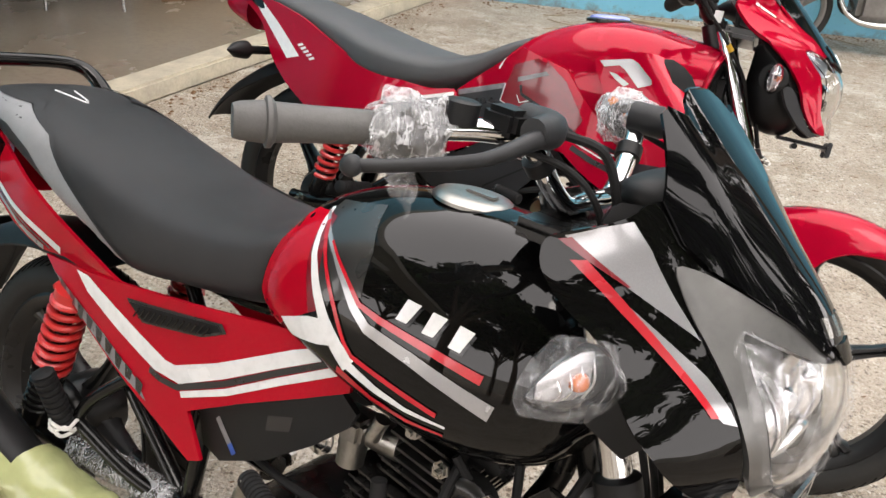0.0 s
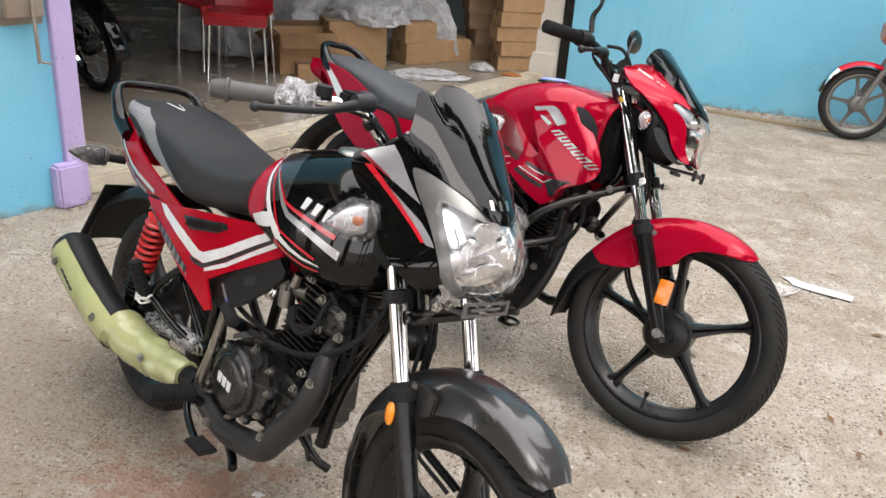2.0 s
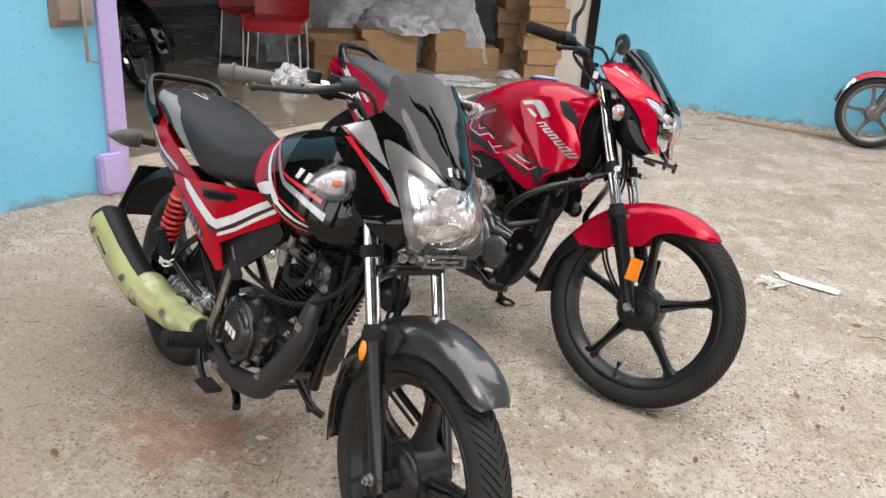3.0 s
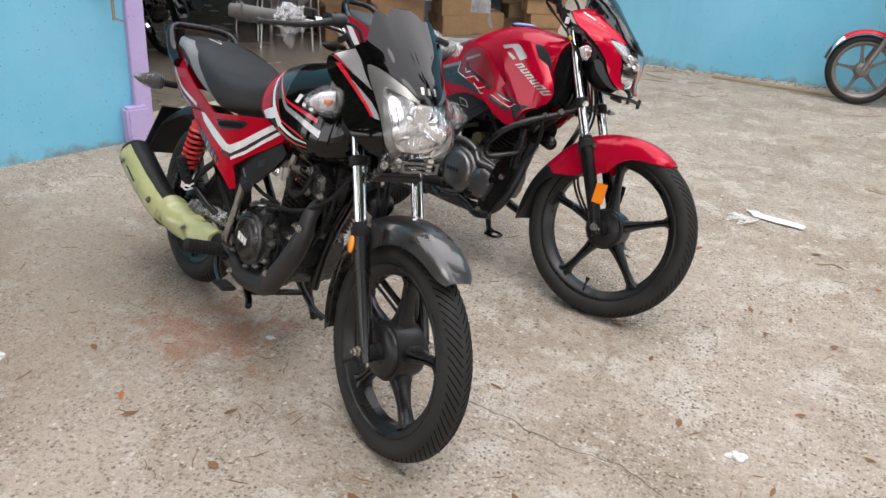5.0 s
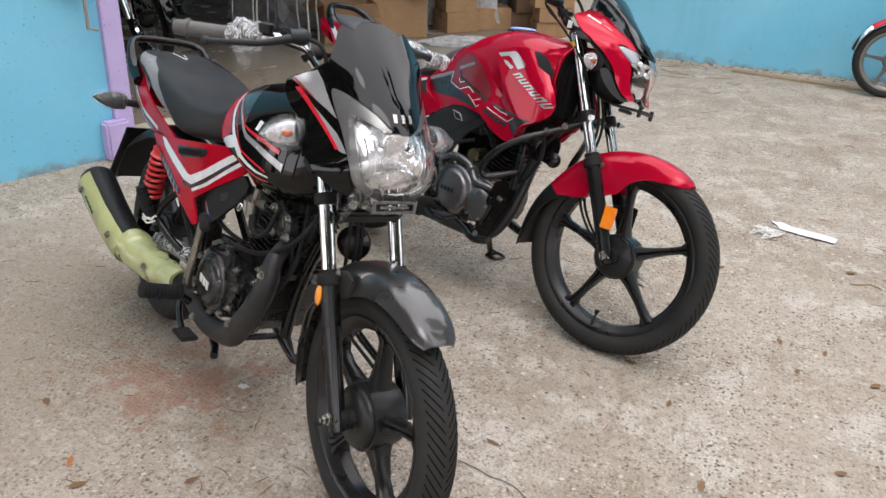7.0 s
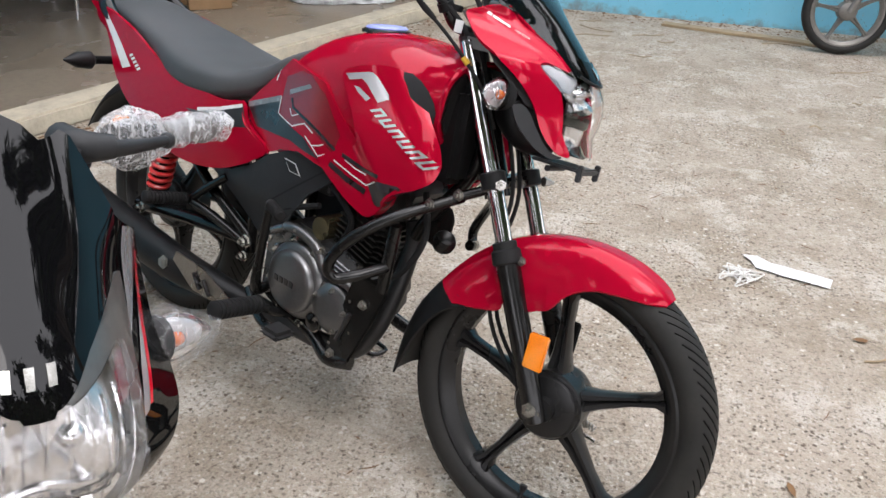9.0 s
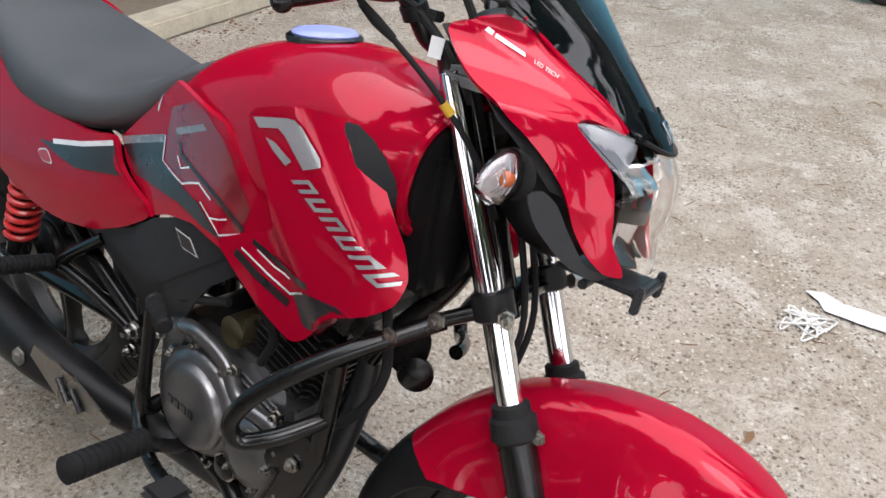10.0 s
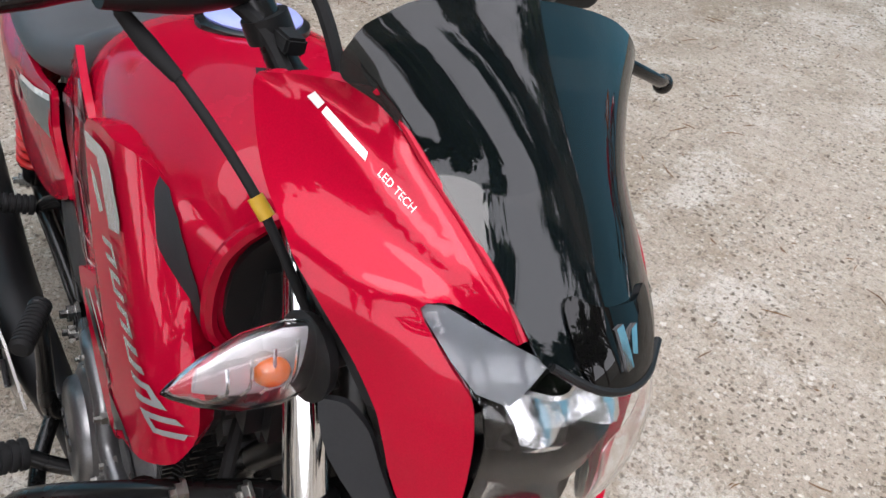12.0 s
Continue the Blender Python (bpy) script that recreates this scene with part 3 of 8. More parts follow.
    for s in (-1, 1):
        def strip(name, pts, material, lift, label="", thick=0, step=0.008):
            return part(name, panel([(s * y, z) for y, z in pts], lambda y, z: nose(y, z, lift), thick, step, front=True), material, shell, label, TOP)
        strip("fairing_side", rounded([(0.02, 0.93), (0.055, 0.945), (0.105, 0.974), (0.113, 0.93), (0.108, 0.87), (0.104, 0.835), (0.098, 0.800), (0.086, 0.780), (0.068, 0.762), (0.090, 0.760), (0.124, 0.776), (0.156, 0.800), (0.172, 0.830), (0.170, 0.862), (0.162, 0.893), (0.170, 0.912), (0.173, 0.940), (0.170, 0.966), (0.160, 0.978), (0.132, 1.002), (0.117, 1.020), (0.02, 1.03)], 2), BLACK_GLOSS, 0.0, "glossy black fairing side", 0.006, 0.008)
        strip("silver_stripe", [(0.163, 0.973), (0.148, 0.988), (0.132, 0.999), (0.124, 0.978), (0.119, 0.945), (0.113, 0.914), (0.128, 0.930), (0.145, 0.948)], SILVER_PAINT, 0.0026, "silver painted flash", 0, 0.006)
        strip("lower_silver_stripe", [(0.147, 0.936), (0.134, 0.915), (0.118, 0.888), (0.111, 0.866), (0.108, 0.853), (0.117, 0.854), (0.128, 0.868), (0.137, 0.895)], SILVER_PAINT, 0.0026, "silver painted flash", 0, 0.006)
        strip("red_stripe", stripe([(0.163, 0.971), (0.150, 0.955), (0.139, 0.943)], 0.007, 0.002), DARK_RED_DECAL, 0.0034, "", 0, 0.006)
        strip("lower_red_stripe", stripe([(0.158, 0.955), (0.149, 0.936), (0.139, 0.910), (0.131, 0.885), (0.122, 0.857)], 0.008, 0.005), RED_DECAL, 0.0036, "", 0, 0.006)
        strip("lamp_bezel", rounded([(0.024, 0.918), (0.052, 0.939), (0.075, 0.955), (0.098, 0.969), (0.116, 0.972), (0.115, 0.935), (0.111, 0.905), (0.109, 0.862), (0.105, 0.835), (0.098, 0.804), (0.080, 0.783), (0.056, 0.768), (0.048, 0.782), (0.074, 0.802), (0.087, 0.830), (0.092, 0.87), (0.092, 0.905), (0.090, 0.931), (0.062, 0.919), (0.03, 0.908)], 2), BEZEL_GREY, 0.006, "silver grey lamp bezel", 0.009, 0.006)
        part("side_return", panel([(0.955, 0.80), (1.0, 0.785), (1.02, 0.81), (1.0, 0.86), (0.985, 0.90), (0.955, 0.89)], lambda x, z: 0.140, 0.005, 0.02, s), PLASTIC, shell, "matt black inner side", TOP)
    lamp = part("headlamp", panel(rounded(halves(lens_half), 2), lambda y, z: nose(y, z, -0.03) - 0.022 * math.cos(y * 44) * max(0.0, math.sin((z - 0.778) / 0.122 * math.pi)), 0.004, 0.0075, front=True), REFLECTOR, bike, "multi-reflector headlamp under clear film", TOP)
    for k in range(11):
        y = -0.085 + 0.017 * k
        part("reflector_facet", tube([(nose(y, z, -0.03) - 0.022 * math.cos(y * 44) * math.sin((z - 0.778) / 0.122 * math.pi) + 0.001, y, z) for z in (0.80, 0.83, 0.86, 0.888)], 0.0022, 6, 4), REFLECTOR, lamp, "", TOP)
    part("lens", panel(rounded(halves(lens_half), 2), lambda y, z: nose(y, z, 0.008), 0.002, 0.01, front=True), LENS, lamp, "clear headlamp lens", TOP)
    part("lamp_divider", tube([(nose(y, 0.82) - 0.02, y, 0.822 + 0.010 * math.cos(y * 45)) for y in (-0.088, -0.045, 0, 0.045, 0.088)], 0.005, 8, 5), REFLECTOR, lamp, "", TOP)
    for s in (-1, 1):
        part("bulb", ball((1.085, s * 0.036, 0.865), 0.02, 0.014, 0.014, 14, 10), REFLECTOR, lamp, "", TOP)
    part("wrapping", crumple(panel(rounded(halves([(0, 0.902), (0.05, 0.908), (0.10, 0.937), (0.106, 0.86), (0.094, 0.80), (0.075, 0.765), (0.045, 0.752), (0.0, 0.76)]), 2), lambda y, z: nose(y, z, 0.014), 0, 0.008, front=True), 0.007, 60, 1), WRAP_THIN, lamp, "crumpled clear wrapping film", TOP)
    part("film_tail", crumple(panel([(-0.095, 0.80), (-0.065, 0.77), (-0.07, 0.72), (-0.08, 0.69), (-0.088, 0.72)], lambda y, z: nose(y, z, 0.016), 0, 0.006, front=True), 0.008, 70, 5), WRAP_THIN, lamp, "", TOP)

    def screen(y, z):
        rise = max(0.0, min(1.0, (z - 0.95) / 0.10))
        ridge = 0.005 * math.exp(-((abs(y) - 0.070) / 0.020) ** 2) * rise
        return nose(y, z, 0.012 + ridge)
    visor = part("windscreen", panel(halves([(0, 1.112), (0.025, 1.110), (0.042, 1.102), (0.054, 1.090), (0.062, 1.091), (0.076, 1.096), (0.086, 1.090), (0.102, 1.055), (0.117, 1.022), (0.110, 0.990), (0.098, 0.973), (0.076, 0.957), (0.054, 0.942), (0.034, 0.922), (0.020, 0.914), (0, 0.911)]), screen, 0.004, 0.005, front=True), SCREEN_A, bike, "glossy black visor with raised ridges", TOP)
    # the maker's emblem as plain slanted shapes
    for y0 in (-0.024, -0.006, 0.012):
        part("emblem_bar", panel([(y0 + 0.001, 0.947), (y0 + 0.009, 0.947), (y0 + 0.007, 0.932), (y0, 0.932)], lambda y, z: screen(y, z) + 0.002, 0.01, front=True), STEEL, visor, "silver emblem bar", TOP)
    part("emblem_plate", panel([(-0.022, 0.927), (0.022, 0.927), (0.012, 0.910), (-0.012, 0.910)], lambda y, z: screen(y, z) + 0.003, 0.003, 0.01, front=True), BLACK_GLOSS, visor, "", TOP)
    part("inner_shell", box((0.885, -0.12, 0.87), (0.985, 0.12, 0.97), 0.02), PLASTIC, bike, "", TOP)
    for s in (-1, 1):
        arrow_indicator(bike, (0.966, s * 0.158, 0.868), (0.940, s * 0.244, 0.852), 0.056, TOP, wrapped=True)
    plate = part("number_plate_bracket", join(box((1.128, -0.055, 0.740), (1.132, 0.055, 0.746)), box((1.128, -0.055, 0.762), (1.132, 0.055, 0.768)), box((1.128, -0.055, 0.746), (1.132, -0.047, 0.762)), box((1.128, 0.047, 0.746), (1.132, 0.055, 0.762)), box((1.128, -0.035, 0.751), (1.132, 0.035, 0.757)), tube([(1.04, -0.05, 0.735), (1.09, -0.03, 0.735), (1.128, -0.02, 0.742)], 0.005, 8), tube([(1.04, 0.05, 0.735), (1.09, 0.04, 0.735), (1.128, 0.03, 0.742)], 0.005, 8)), ALLOY, bike, "slotted grey number plate bracket", TOP)
    for y in (-0.07, -0.04):
        bolt(plate, (1.075, y, 0.742), (1, 0, 0), 0.008, 0.008, STEEL, TOP)

    # handlebar
    def bar_side(s):
        return [(0.83, 0, 0.965), (0.83, s * 0.045, 0.965), (0.825, s * 0.075, 0.985), (0.81, s * 0.115, 1.03), (0.785, s * 0.15, 1.036), (0.745, s * 0.21, 1.030), (0.665, s * 0.345, 1.018)]
    bars = part("handlebar", join(tube(bar_side(-1), 0.0115, 14), tube(bar_side(1), 0.0115, 14)), CHROME, bike, "chrome handlebar with grey grips", TOP)
    for s in (-1, 1):
        a, b = Vector((0.733, s * 0.237, 1.027)), Vector((0.662, s * 0.350, 1.018))
        if s > 0:
            b += (b - a) * 0.22
            sleeve = tube([a + (b - a) * 0.05, a + (b - a) * 0.4, a + (b - a) * 0.8, b + (b - a) * 0.04], [0.026, 0.021, 0.022, 0.024], 28, 12)
            part("grip_film", crumple(crumple(sleeve, 0.006, 40, 9), 0.003, 90, 2), WRAP, bars, "crumpled clear film round the grip", TOP)
        d = (b - a)
        part("grip", lathe([(0, 0.012), (0, 0.021), (0.006, 0.020), (0.008, 0.0165), (0.1 * d.length, 0.0160), (0.5 * d.length, 0.0168), (0.75 * d.length, 0.018), (0.78 * d.length, 0.023), (0.81 * d.length, 0.023), (0.82 * d.length, 0.019), (0.98 * d.length, 0.0168), (1.02 * d.length, 0.015), (1.02 * d.length, 0.005)], a, d, 24), GRIP_GREY, bars, "grey rubber grip", TOP)
        pod = part("switch_pod", tube([a + d * 0.0, a - d * 0.15, a - d * 0.38], [0.024, 0.027, 0.022], 14, 3), PLASTIC_GREY, bars, "charcoal switch housing", TOP)
        bmw = tube([a + d * 0.12, a - d * 0.05, a - d * 0.25, a - d * 0.42], [0.022, 0.034, 0.036, 0.024], 24, 6)
        part("wrapping", crumple(bmw, 0.012, 60, s), WRAP, bars, "crumpled clear wrapping film", TOP)
        if s < 0:
            tail = [a - d * 0.1 + Vector(v) for v in ((0, 0, -0.02), (0.006, 0.0, -0.04), (0.012, 0.008, -0.06), (0.018, 0.014, -0.085))]
            part("film_tail", crumple(tube(tail, [0.020, 0.018, 0.010, 0.003], 12, 5, flat=0.35), 0.01, 70, 2), WRAP_THIN, bars, "", TOP)
            part("master_cylinder", join(lathe([(0, 0.014), (0, 0.016), (0.02, 0.016), (0.022, 0.012)], a - d * 0.45 + Vector((0.012, 0, 0.012)), (0, 0, 1), 18), box((0.775, -0.155, 1.035), (0.815, -0.115, 1.062), 0.006)), PLASTIC, bars, "", TOP)
        else:
            part("switch_button", box(tuple(a - d * 0.2 + Vector((-0.03, -0.01, 0.012))), tuple(a - d * 0.2 + Vector((-0.012, 0.012, 0.024))), 0.004), ORANGE, bars, "orange switch", TOP)
        perch = part("lever_perch", tube([(0.80, s * 0.115, 1.05), (0.835, s * 0.125, 1.05), (0.84, s * 0.16, 1.05)], [0.018, 0.019, 0.014], 12, 4), PLASTIC_GREY, bars, "", TOP)
        reach = [(0.84, 0.12, 1.05), (0.838, 0.16, 1.047), (0.815, 0.205, 1.043), (0.785, 0.245, 1.038)] if s > 0 else [(0.84, -0.12, 1.05), (0.842, -0.165, 1.042), (0.832, -0.22, 1.026), (0.80, -0.285, 1.016), (0.776, -0.320, 1.011)]
        part("lever", lever(reach, [0.013, 0.013, 0.010, 0.008] if s > 0 else [0.013, 0.012, 0.0085, 0.0075, 0.0075]), PLASTIC_GREY, bars, "charcoal hand lever with ball end", TOP)
        part("bar_clamp", lathe([(-0.008, 0.0125), (-0.008, 0.0155), (0.008, 0.0155), (0.008, 0.0125)], (0.817, s * 0.098, 1.01), (-0.25, s * 0.6, 0.7), 16), PLASTIC, bars, "", TOP)
        part("cable", tube([(0.845, s * 0.12, 1.05), (0.885, s * 0.10, 1.04), (0.905, s * 0.085, 0.99), (0.90, s * 0.06, 0.93)], 0.0048, 8), RUBBER, bars, "", TOP)
        part("cable", tube([(0.80, s * 0.15, 1.028), (0.86, s * 0.12, 1.02), (0.895, s * 0.10, 0.985), (0.90, s * 0.05, 0.90)], 0.0035, 8), RUBBER, bars, "", TOP)
    part("instrument_pod", body([(0.87, 0.99, 1.0, 0.05, 0.5), (0.90, 0.985, 1.025, 0.075, 0.5), (0.94, 0.98, 1.03, 0.08, 0.5), (0.975, 0.985, 1.01, 0.06, 0.5)], 24, 14), PLASTIC, bike, "", TOP)
    part("steering_head", join(rod((0.80, 0, 0.97), (0.94, 0, 0.67), 0.026, 18), box((0.795, -0.10, 0.93), (0.87, 0.10, 0.95), 0.008)), FRAME_BLACK, bike)
    for y in (-0.02, 0.0, 0.012):
        part("brake_cable", tube([(0.95, y, 0.80), (1.01, y - 0.005, 0.66), (1.0, y, 0.52), (1.02, y, 0.44), (1.12, y + 0.05, 0.36)], 0.0045, 8), RUBBER, bike, "", STEER)

    # tank
    tank_rows = [(0.498, 0.715, 0.845, 0.122, 0.32), (0.53, 0.700, 0.880, 0.137, 0.30), (0.60, 0.685, 0.908, 0.148, 0.28), (0.68, 0.664, 0.922, 0.150, 0.28), (0.75, 0.652, 0.926, 0.146, 0.29), (0.81, 0.654, 0.920, 0.138, 0.30), (0.86, 0.664, 0.905, 0.126, 0.32), (0.905, 0.690, 0.880, 0.105, 0.36), (0.935, 0.735, 0.85, 0.068, 0.5)]
    tank = part("fuel_tank", body(tank_rows, 56, 60, 2.35), BLACK_GLOSS, bike, "glossy black fuel tank with red, white and silver graphics")
    tt = tree_of(tank)
    decal("red_patch", [(0.500, 0.722), (0.503, 0.840), (0.532, 0.866), (0.560, 0.872), (0.575, 0.82), (0.600, 0.768), (0.561, 0.741), (0.53, 0.71)], tank, RED_A, tt, lift=0.0008)
    # painted sheen: the reflection on the black tank is put in as a grey band
    decal("graphite_band", [(0.560, 0.884), (0.628, 0.900), (0.655, 0.860), (0.665, 0.812), (0.620, 0.790), (0.590, 0.815), (0.572, 0.85)], tank, GREY_PAINT, tt, lift=0.0008)
    decal("dark_red_fade", [(0.560, 0.872), (0.578, 0.872), (0.600, 0.812), (0.622, 0.782), (0.600, 0.768), (0.575, 0.82)], tank, DARK_RED_DECAL, tt, lift=0.0010)
    decal("white_band", stripe([(0.560, 0.876), (0.580, 0.832), (0.602, 0.800), (0.624, 0.772), (0.650, 0.748), (0.672, 0.733)], 0.005, 0.022), tank, WHITE_DECAL, tt, lift=0.0014)
    decal("white_branch", [(0.556, 0.744), (0.600, 0.764), (0.630, 0.772), (0.650, 0.748), (0.622, 0.738), (0.575, 0.728)], tank, WHITE_DECAL, tt, lift=0.0012)
    decal("white_line", stripe([(0.666, 0.735), (0.712, 0.722), (0.753, 0.716), (0.802, 0.716)], 0.012, 0.003), tank, WHITE_DECAL, tt, lift=0.0014)
    decal("red_line", stripe([(0.572, 0.866), (0.600, 0.832), (0.630, 0.796), (0.660, 0.757), (0.674, 0.746), (0.735, 0.735), (0.790, 0.726)], 0.005, 0.006), tank, RED_DECAL, tt, lift=0.0018)
    decal("red_line", stripe([(0.655, 0.722), (0.705, 0.708), (0.755, 0.702), (0.80, 0.705)], 0.010, 0.003), tank, RED_DECAL, tt, lift=0.0016)
    decal("silver_sweep", stripe([(0.560, 0.872), (0.610, 0.841), (0.640, 0.817), (0.660, 0.799), (0.684, 0.784), (0.745, 0.774), (0.808, 0.760), (0.846, 0.752)], 0.004, 0.019), tank, SILVER_PAINT, tt, lift=0.0014)
    decal("red_line", stripe([(0.597, 0.852), (0.640, 0.824), (0.666, 0.805), (0.697, 0.799), (0.762, 0.792), (0.828, 0.783)], 0.003, 0.011), tank, RED_DECAL, tt, lift=0.0018)
    # the maker's emblem as three plain slanted bars
    for pts in ([(0.722, 0.832), (0.740, 0.831), (0.730, 0.808), (0.716, 0.808)], [(0.755, 0.830), (0.773, 0.829), (0.764, 0.806), (0.750, 0.806)], [(0.788, 0.828), (0.806, 0.826), (0.797, 0.802), (0.783, 0.803)]):
        decal("emblem_shadow", [(x + 0.003, z - 0.003) for x, z in pts], tank, BLACK_DECAL, tt, lift=0.0016)
        decal("emblem_bar", pts, tank, WHITE_DECAL, tt, lift=0.0026, label="pale emblem bar")
    cap = part("filler_cap", lathe([(0, 0.050), (0.004, 0.050), (0.008, 0.046), (0.011, 0.034), (0.012, 0.012), (0.012, 0.004)], (0.695, 0, 0.919), (0.0, 0, 1), 36), STEEL, tank, "dull silver fuel filler cap")
    part("cap_key_cover", box((0.685, -0.008, 0.930), (0.725, 0.008, 0.934), 0.0015), STEEL, cap)

    # seat
    seat_rows = [(-0.20, 0.805, 0.832, 0.072, 0.45), (-0.175, 0.790, 0.844, 0.104, 0.45), (-0.12, 0.772, 0.848, 0.124, 0.5), (-0.03, 0.745, 0.842, 0.134, 0.5), (0.07, 0.715, 0.828, 0.140, 0.5), (0.17, 0.69, 0.810, 0.144, 0.5), (0.25, 0.668, 0.800, 0.142, 0.5), (0.34, 0.682, 0.798, 0.134, 0.5), (0.43, 0.698, 0.808, 0.124, 0.5), (0.485, 0.710, 0.826, 0.110, 0.5), (0.515, 0.735, 0.838, 0.08, 0.6)]
    seat = part("seat", body(seat_rows, 48, 60, 3.2), SEAT_VINYL, bike, "long black vinyl seat with grey side inserts")
    st = tree_of(seat)
    decal("grey_insert", [(-0.185, 0.814), (-0.165, 0.838), (-0.06, 0.838), (0.035, 0.815), (0.105, 0.772), (0.255, 0.695), (0.243, 0.668), (0.07, 0.742), (0.0, 0.784), (-0.07, 0.806)], seat, SEAT_GREY, st, lift=0.0015, label="grey vinyl insert")
    decal("piping", stripe([(-0.16, 0.839), (-0.055, 0.840), (0.04, 0.816), (0.112, 0.773), (0.26, 0.697)], 0.004), seat, SEAT_VINYL, st, lift=0.003)
    top = [(-0.11, -0.03), (-0.045, -0.012), (-0.105, 0.002)]
    part("seat_mark", tube([(x, y, catmull(seat_rows, x)[1] + 0.0008) for x, y in top], 0.0018, 6, 4), WHITE_DECAL, seat, "white printed tick mark")

    # tail and side panels
    tail_side = lambda x, z: 0.120 + 0.10 * min(x, 0.0) + 0.02 * math.sin(max(0, min(1, (z - 0.62) / 0.2)) * math.pi)
    tail = []
    for s in (-1, 1):
        t = part("tail_panel", panel([(-0.185, 0.785), (-0.14, 0.792), (-0.02, 0.748), (0.07, 0.712), (0.22, 0.660), (0.25, 0.652), (0.19, 0.64), (0.10, 0.645), (0.03, 0.632), (-0.05, 0.648), (-0.11, 0.69), (-0.165, 0.745)], tail_side, 0.006, 0.015, s), RED_A, bike, "red tail panel with white line")
        ty = tree_of(t)
        decal("white_line", stripe([(-0.165, 0.77), (-0.11, 0.72), (-0.04, 0.685), (0.09, 0.652)], 0.006, 0.014), t, WHITE_DECAL, ty, (s,))
        decal("grey_line", stripe([(-0.15, 0.735), (-0.09, 0.69), (-0.03, 0.658), (0.04, 0.638)], 0.004, 0.012), t, GREY_DECAL, ty, (s,))
        decal("red_dark_line", stripe([(-0.155, 0.752), (-0.10, 0.706), (-0.035, 0.672), (0.06, 0.645)], 0.004, 0.004), t, BLACK_DECAL, ty, (s,), lift=0.0015)
        rows = [(0.045, 0.630), (0.16, 0.645), (0.26, 0.665), (0.45, 0.702), (0.55, 0.722), (0.615, 0.735), (0.66, 0.712), (0.662, 0.684), (0.60, 0.648), (0.50, 0.592), (0.412, 0.538), (0.448, 0.478), (0.425, 0.466), (0.37, 0.488), (0.25, 0.53), (0.12, 0.583)]
        bulge = lambda x, z: 0.124 + 0.014 * math.sin(max(0, min(1, (x - 0.04) / 0.6)) * math.pi) - 0.05 * max(0, z - 0.69)
        sp = part("side_panel", panel(rows, bulge, 0.006, 0.015, s), RED_A, bike, "red side panel with white stripe")
        py = tree_of(sp)
        decal("white_stripe", [(0.136, 0.640), (0.168, 0.642), (0.206, 0.632), (0.30, 0.608), (0.360, 0.593), (0.380, 0.594), (0.456, 0.632), (0.572, 0.702), (0.612, 0.722), (0.630, 0.714), (0.560, 0.672), (0.469, 0.614), (0.392, 0.571), (0.340, 0.569), (0.25, 0.592), (0.17, 0.617)], sp, WHITE_DECAL, py, (s,), step=0.012)
        decal("black_stripe", stripe([(0.330, 0.565), (0.355, 0.561), (0.388, 0.564), (0.471, 0.608), (0.560, 0.666), (0.635, 0.712)], 0.010, 0.008), sp, BLACK_DECAL, py, (s,), lift=0.0016)
        decal("lower_white_stripe", stripe([(0.397, 0.557), (0.478, 0.599), (0.560, 0.653), (0.640, 0.703)], 0.009, 0.011), sp, WHITE_DECAL, py, (s,))
        decal("grey_wedge", [(0.06, 0.617), (0.10, 0.605), (0.22, 0.570), (0.30, 0.538), (0.33, 0.512), (0.25, 0.534), (0.12, 0.587)], sp, GREY_DECAL, py, (s,), lift=0.0008)
        # the model's name as plain dark bars
        for k in range(9):
            x = 0.095 + 0.026 * k
            z = 0.606 - 0.0085 * k
            decal("name_bar", [(x, z + 0.004), (x + 0.018, z - 0.002), (x + 0.014, z - 0.022 + 0.004 * (k % 2)), (x + 0.003, z - 0.017)], sp, BLACK_DECAL, py, (s,), lift=0.002, step=0.03)
        # flat black patch: the shade in the hollow round the vent is painted
        decal("vent_recess", [(0.265, 0.648), (0.455, 0.688), (0.465, 0.678), (0.425, 0.656), (0.305, 0.626)], sp, BLACK_DECAL, py, (s,), lift=0.0018)
        vent = part("vent_grille", panel([(0.272, 0.645), (0.448, 0.683), (0.456, 0.677), (0.42, 0.659), (0.308, 0.630)], lambda x, z: bulge(x, z) + 0.003, 0.003, 0.01, s), PLASTIC, sp, "black mesh vent")
        bm = bmesh.new()
        for k in range(13):
            x = 0.292 + 0.0115 * k
            zc = 0.640 + 0.215 * (x - 0.292)
            rod((x, s * (bulge(x, zc) + 0.0075), zc - 0.008), (x + 0.01, s * (bulge(x, zc) + 0.0075), zc + 0.008), 0.0014, 5, bm)
        part("vent_mesh", bm, FRAME_BLACK, vent)
        box_side = lambda x, z: 0.114 + 0.01 * math.sin(max(0, min(1, (x - 0.4) / 0.28)) * math.pi)
        bp = part("airbox_cover", panel([(0.408, 0.545), (0.50, 0.604), (0.60, 0.654), (0.648, 0.674), (0.672, 0.656), (0.665, 0.635), (0.62, 0.588), (0.55, 0.530), (0.47, 0.484), (0.43, 0.490)], box_side, 0.01, 0.015, s), PLASTIC, bike, "matt black airbox cover")
        by = tree_of(bp)
        # flat black patch that paints the shade of a small hollow
        decal("recess", [(0.545, 0.595), (0.585, 0.612), (0.583, 0.59), (0.545, 0.573)], bp, BLACK_DECAL, by, (s,), lift=0.001)
        decal("badge_bar", stripe([(0.455, 0.545), (0.485, 0.52)], 0.010), bp, GREY_DECAL, by, (s,))
        decal("badge_tip", stripe([(0.485, 0.52), (0.497, 0.51)], 0.010), bp, BLUE_DECAL, by, (s,))
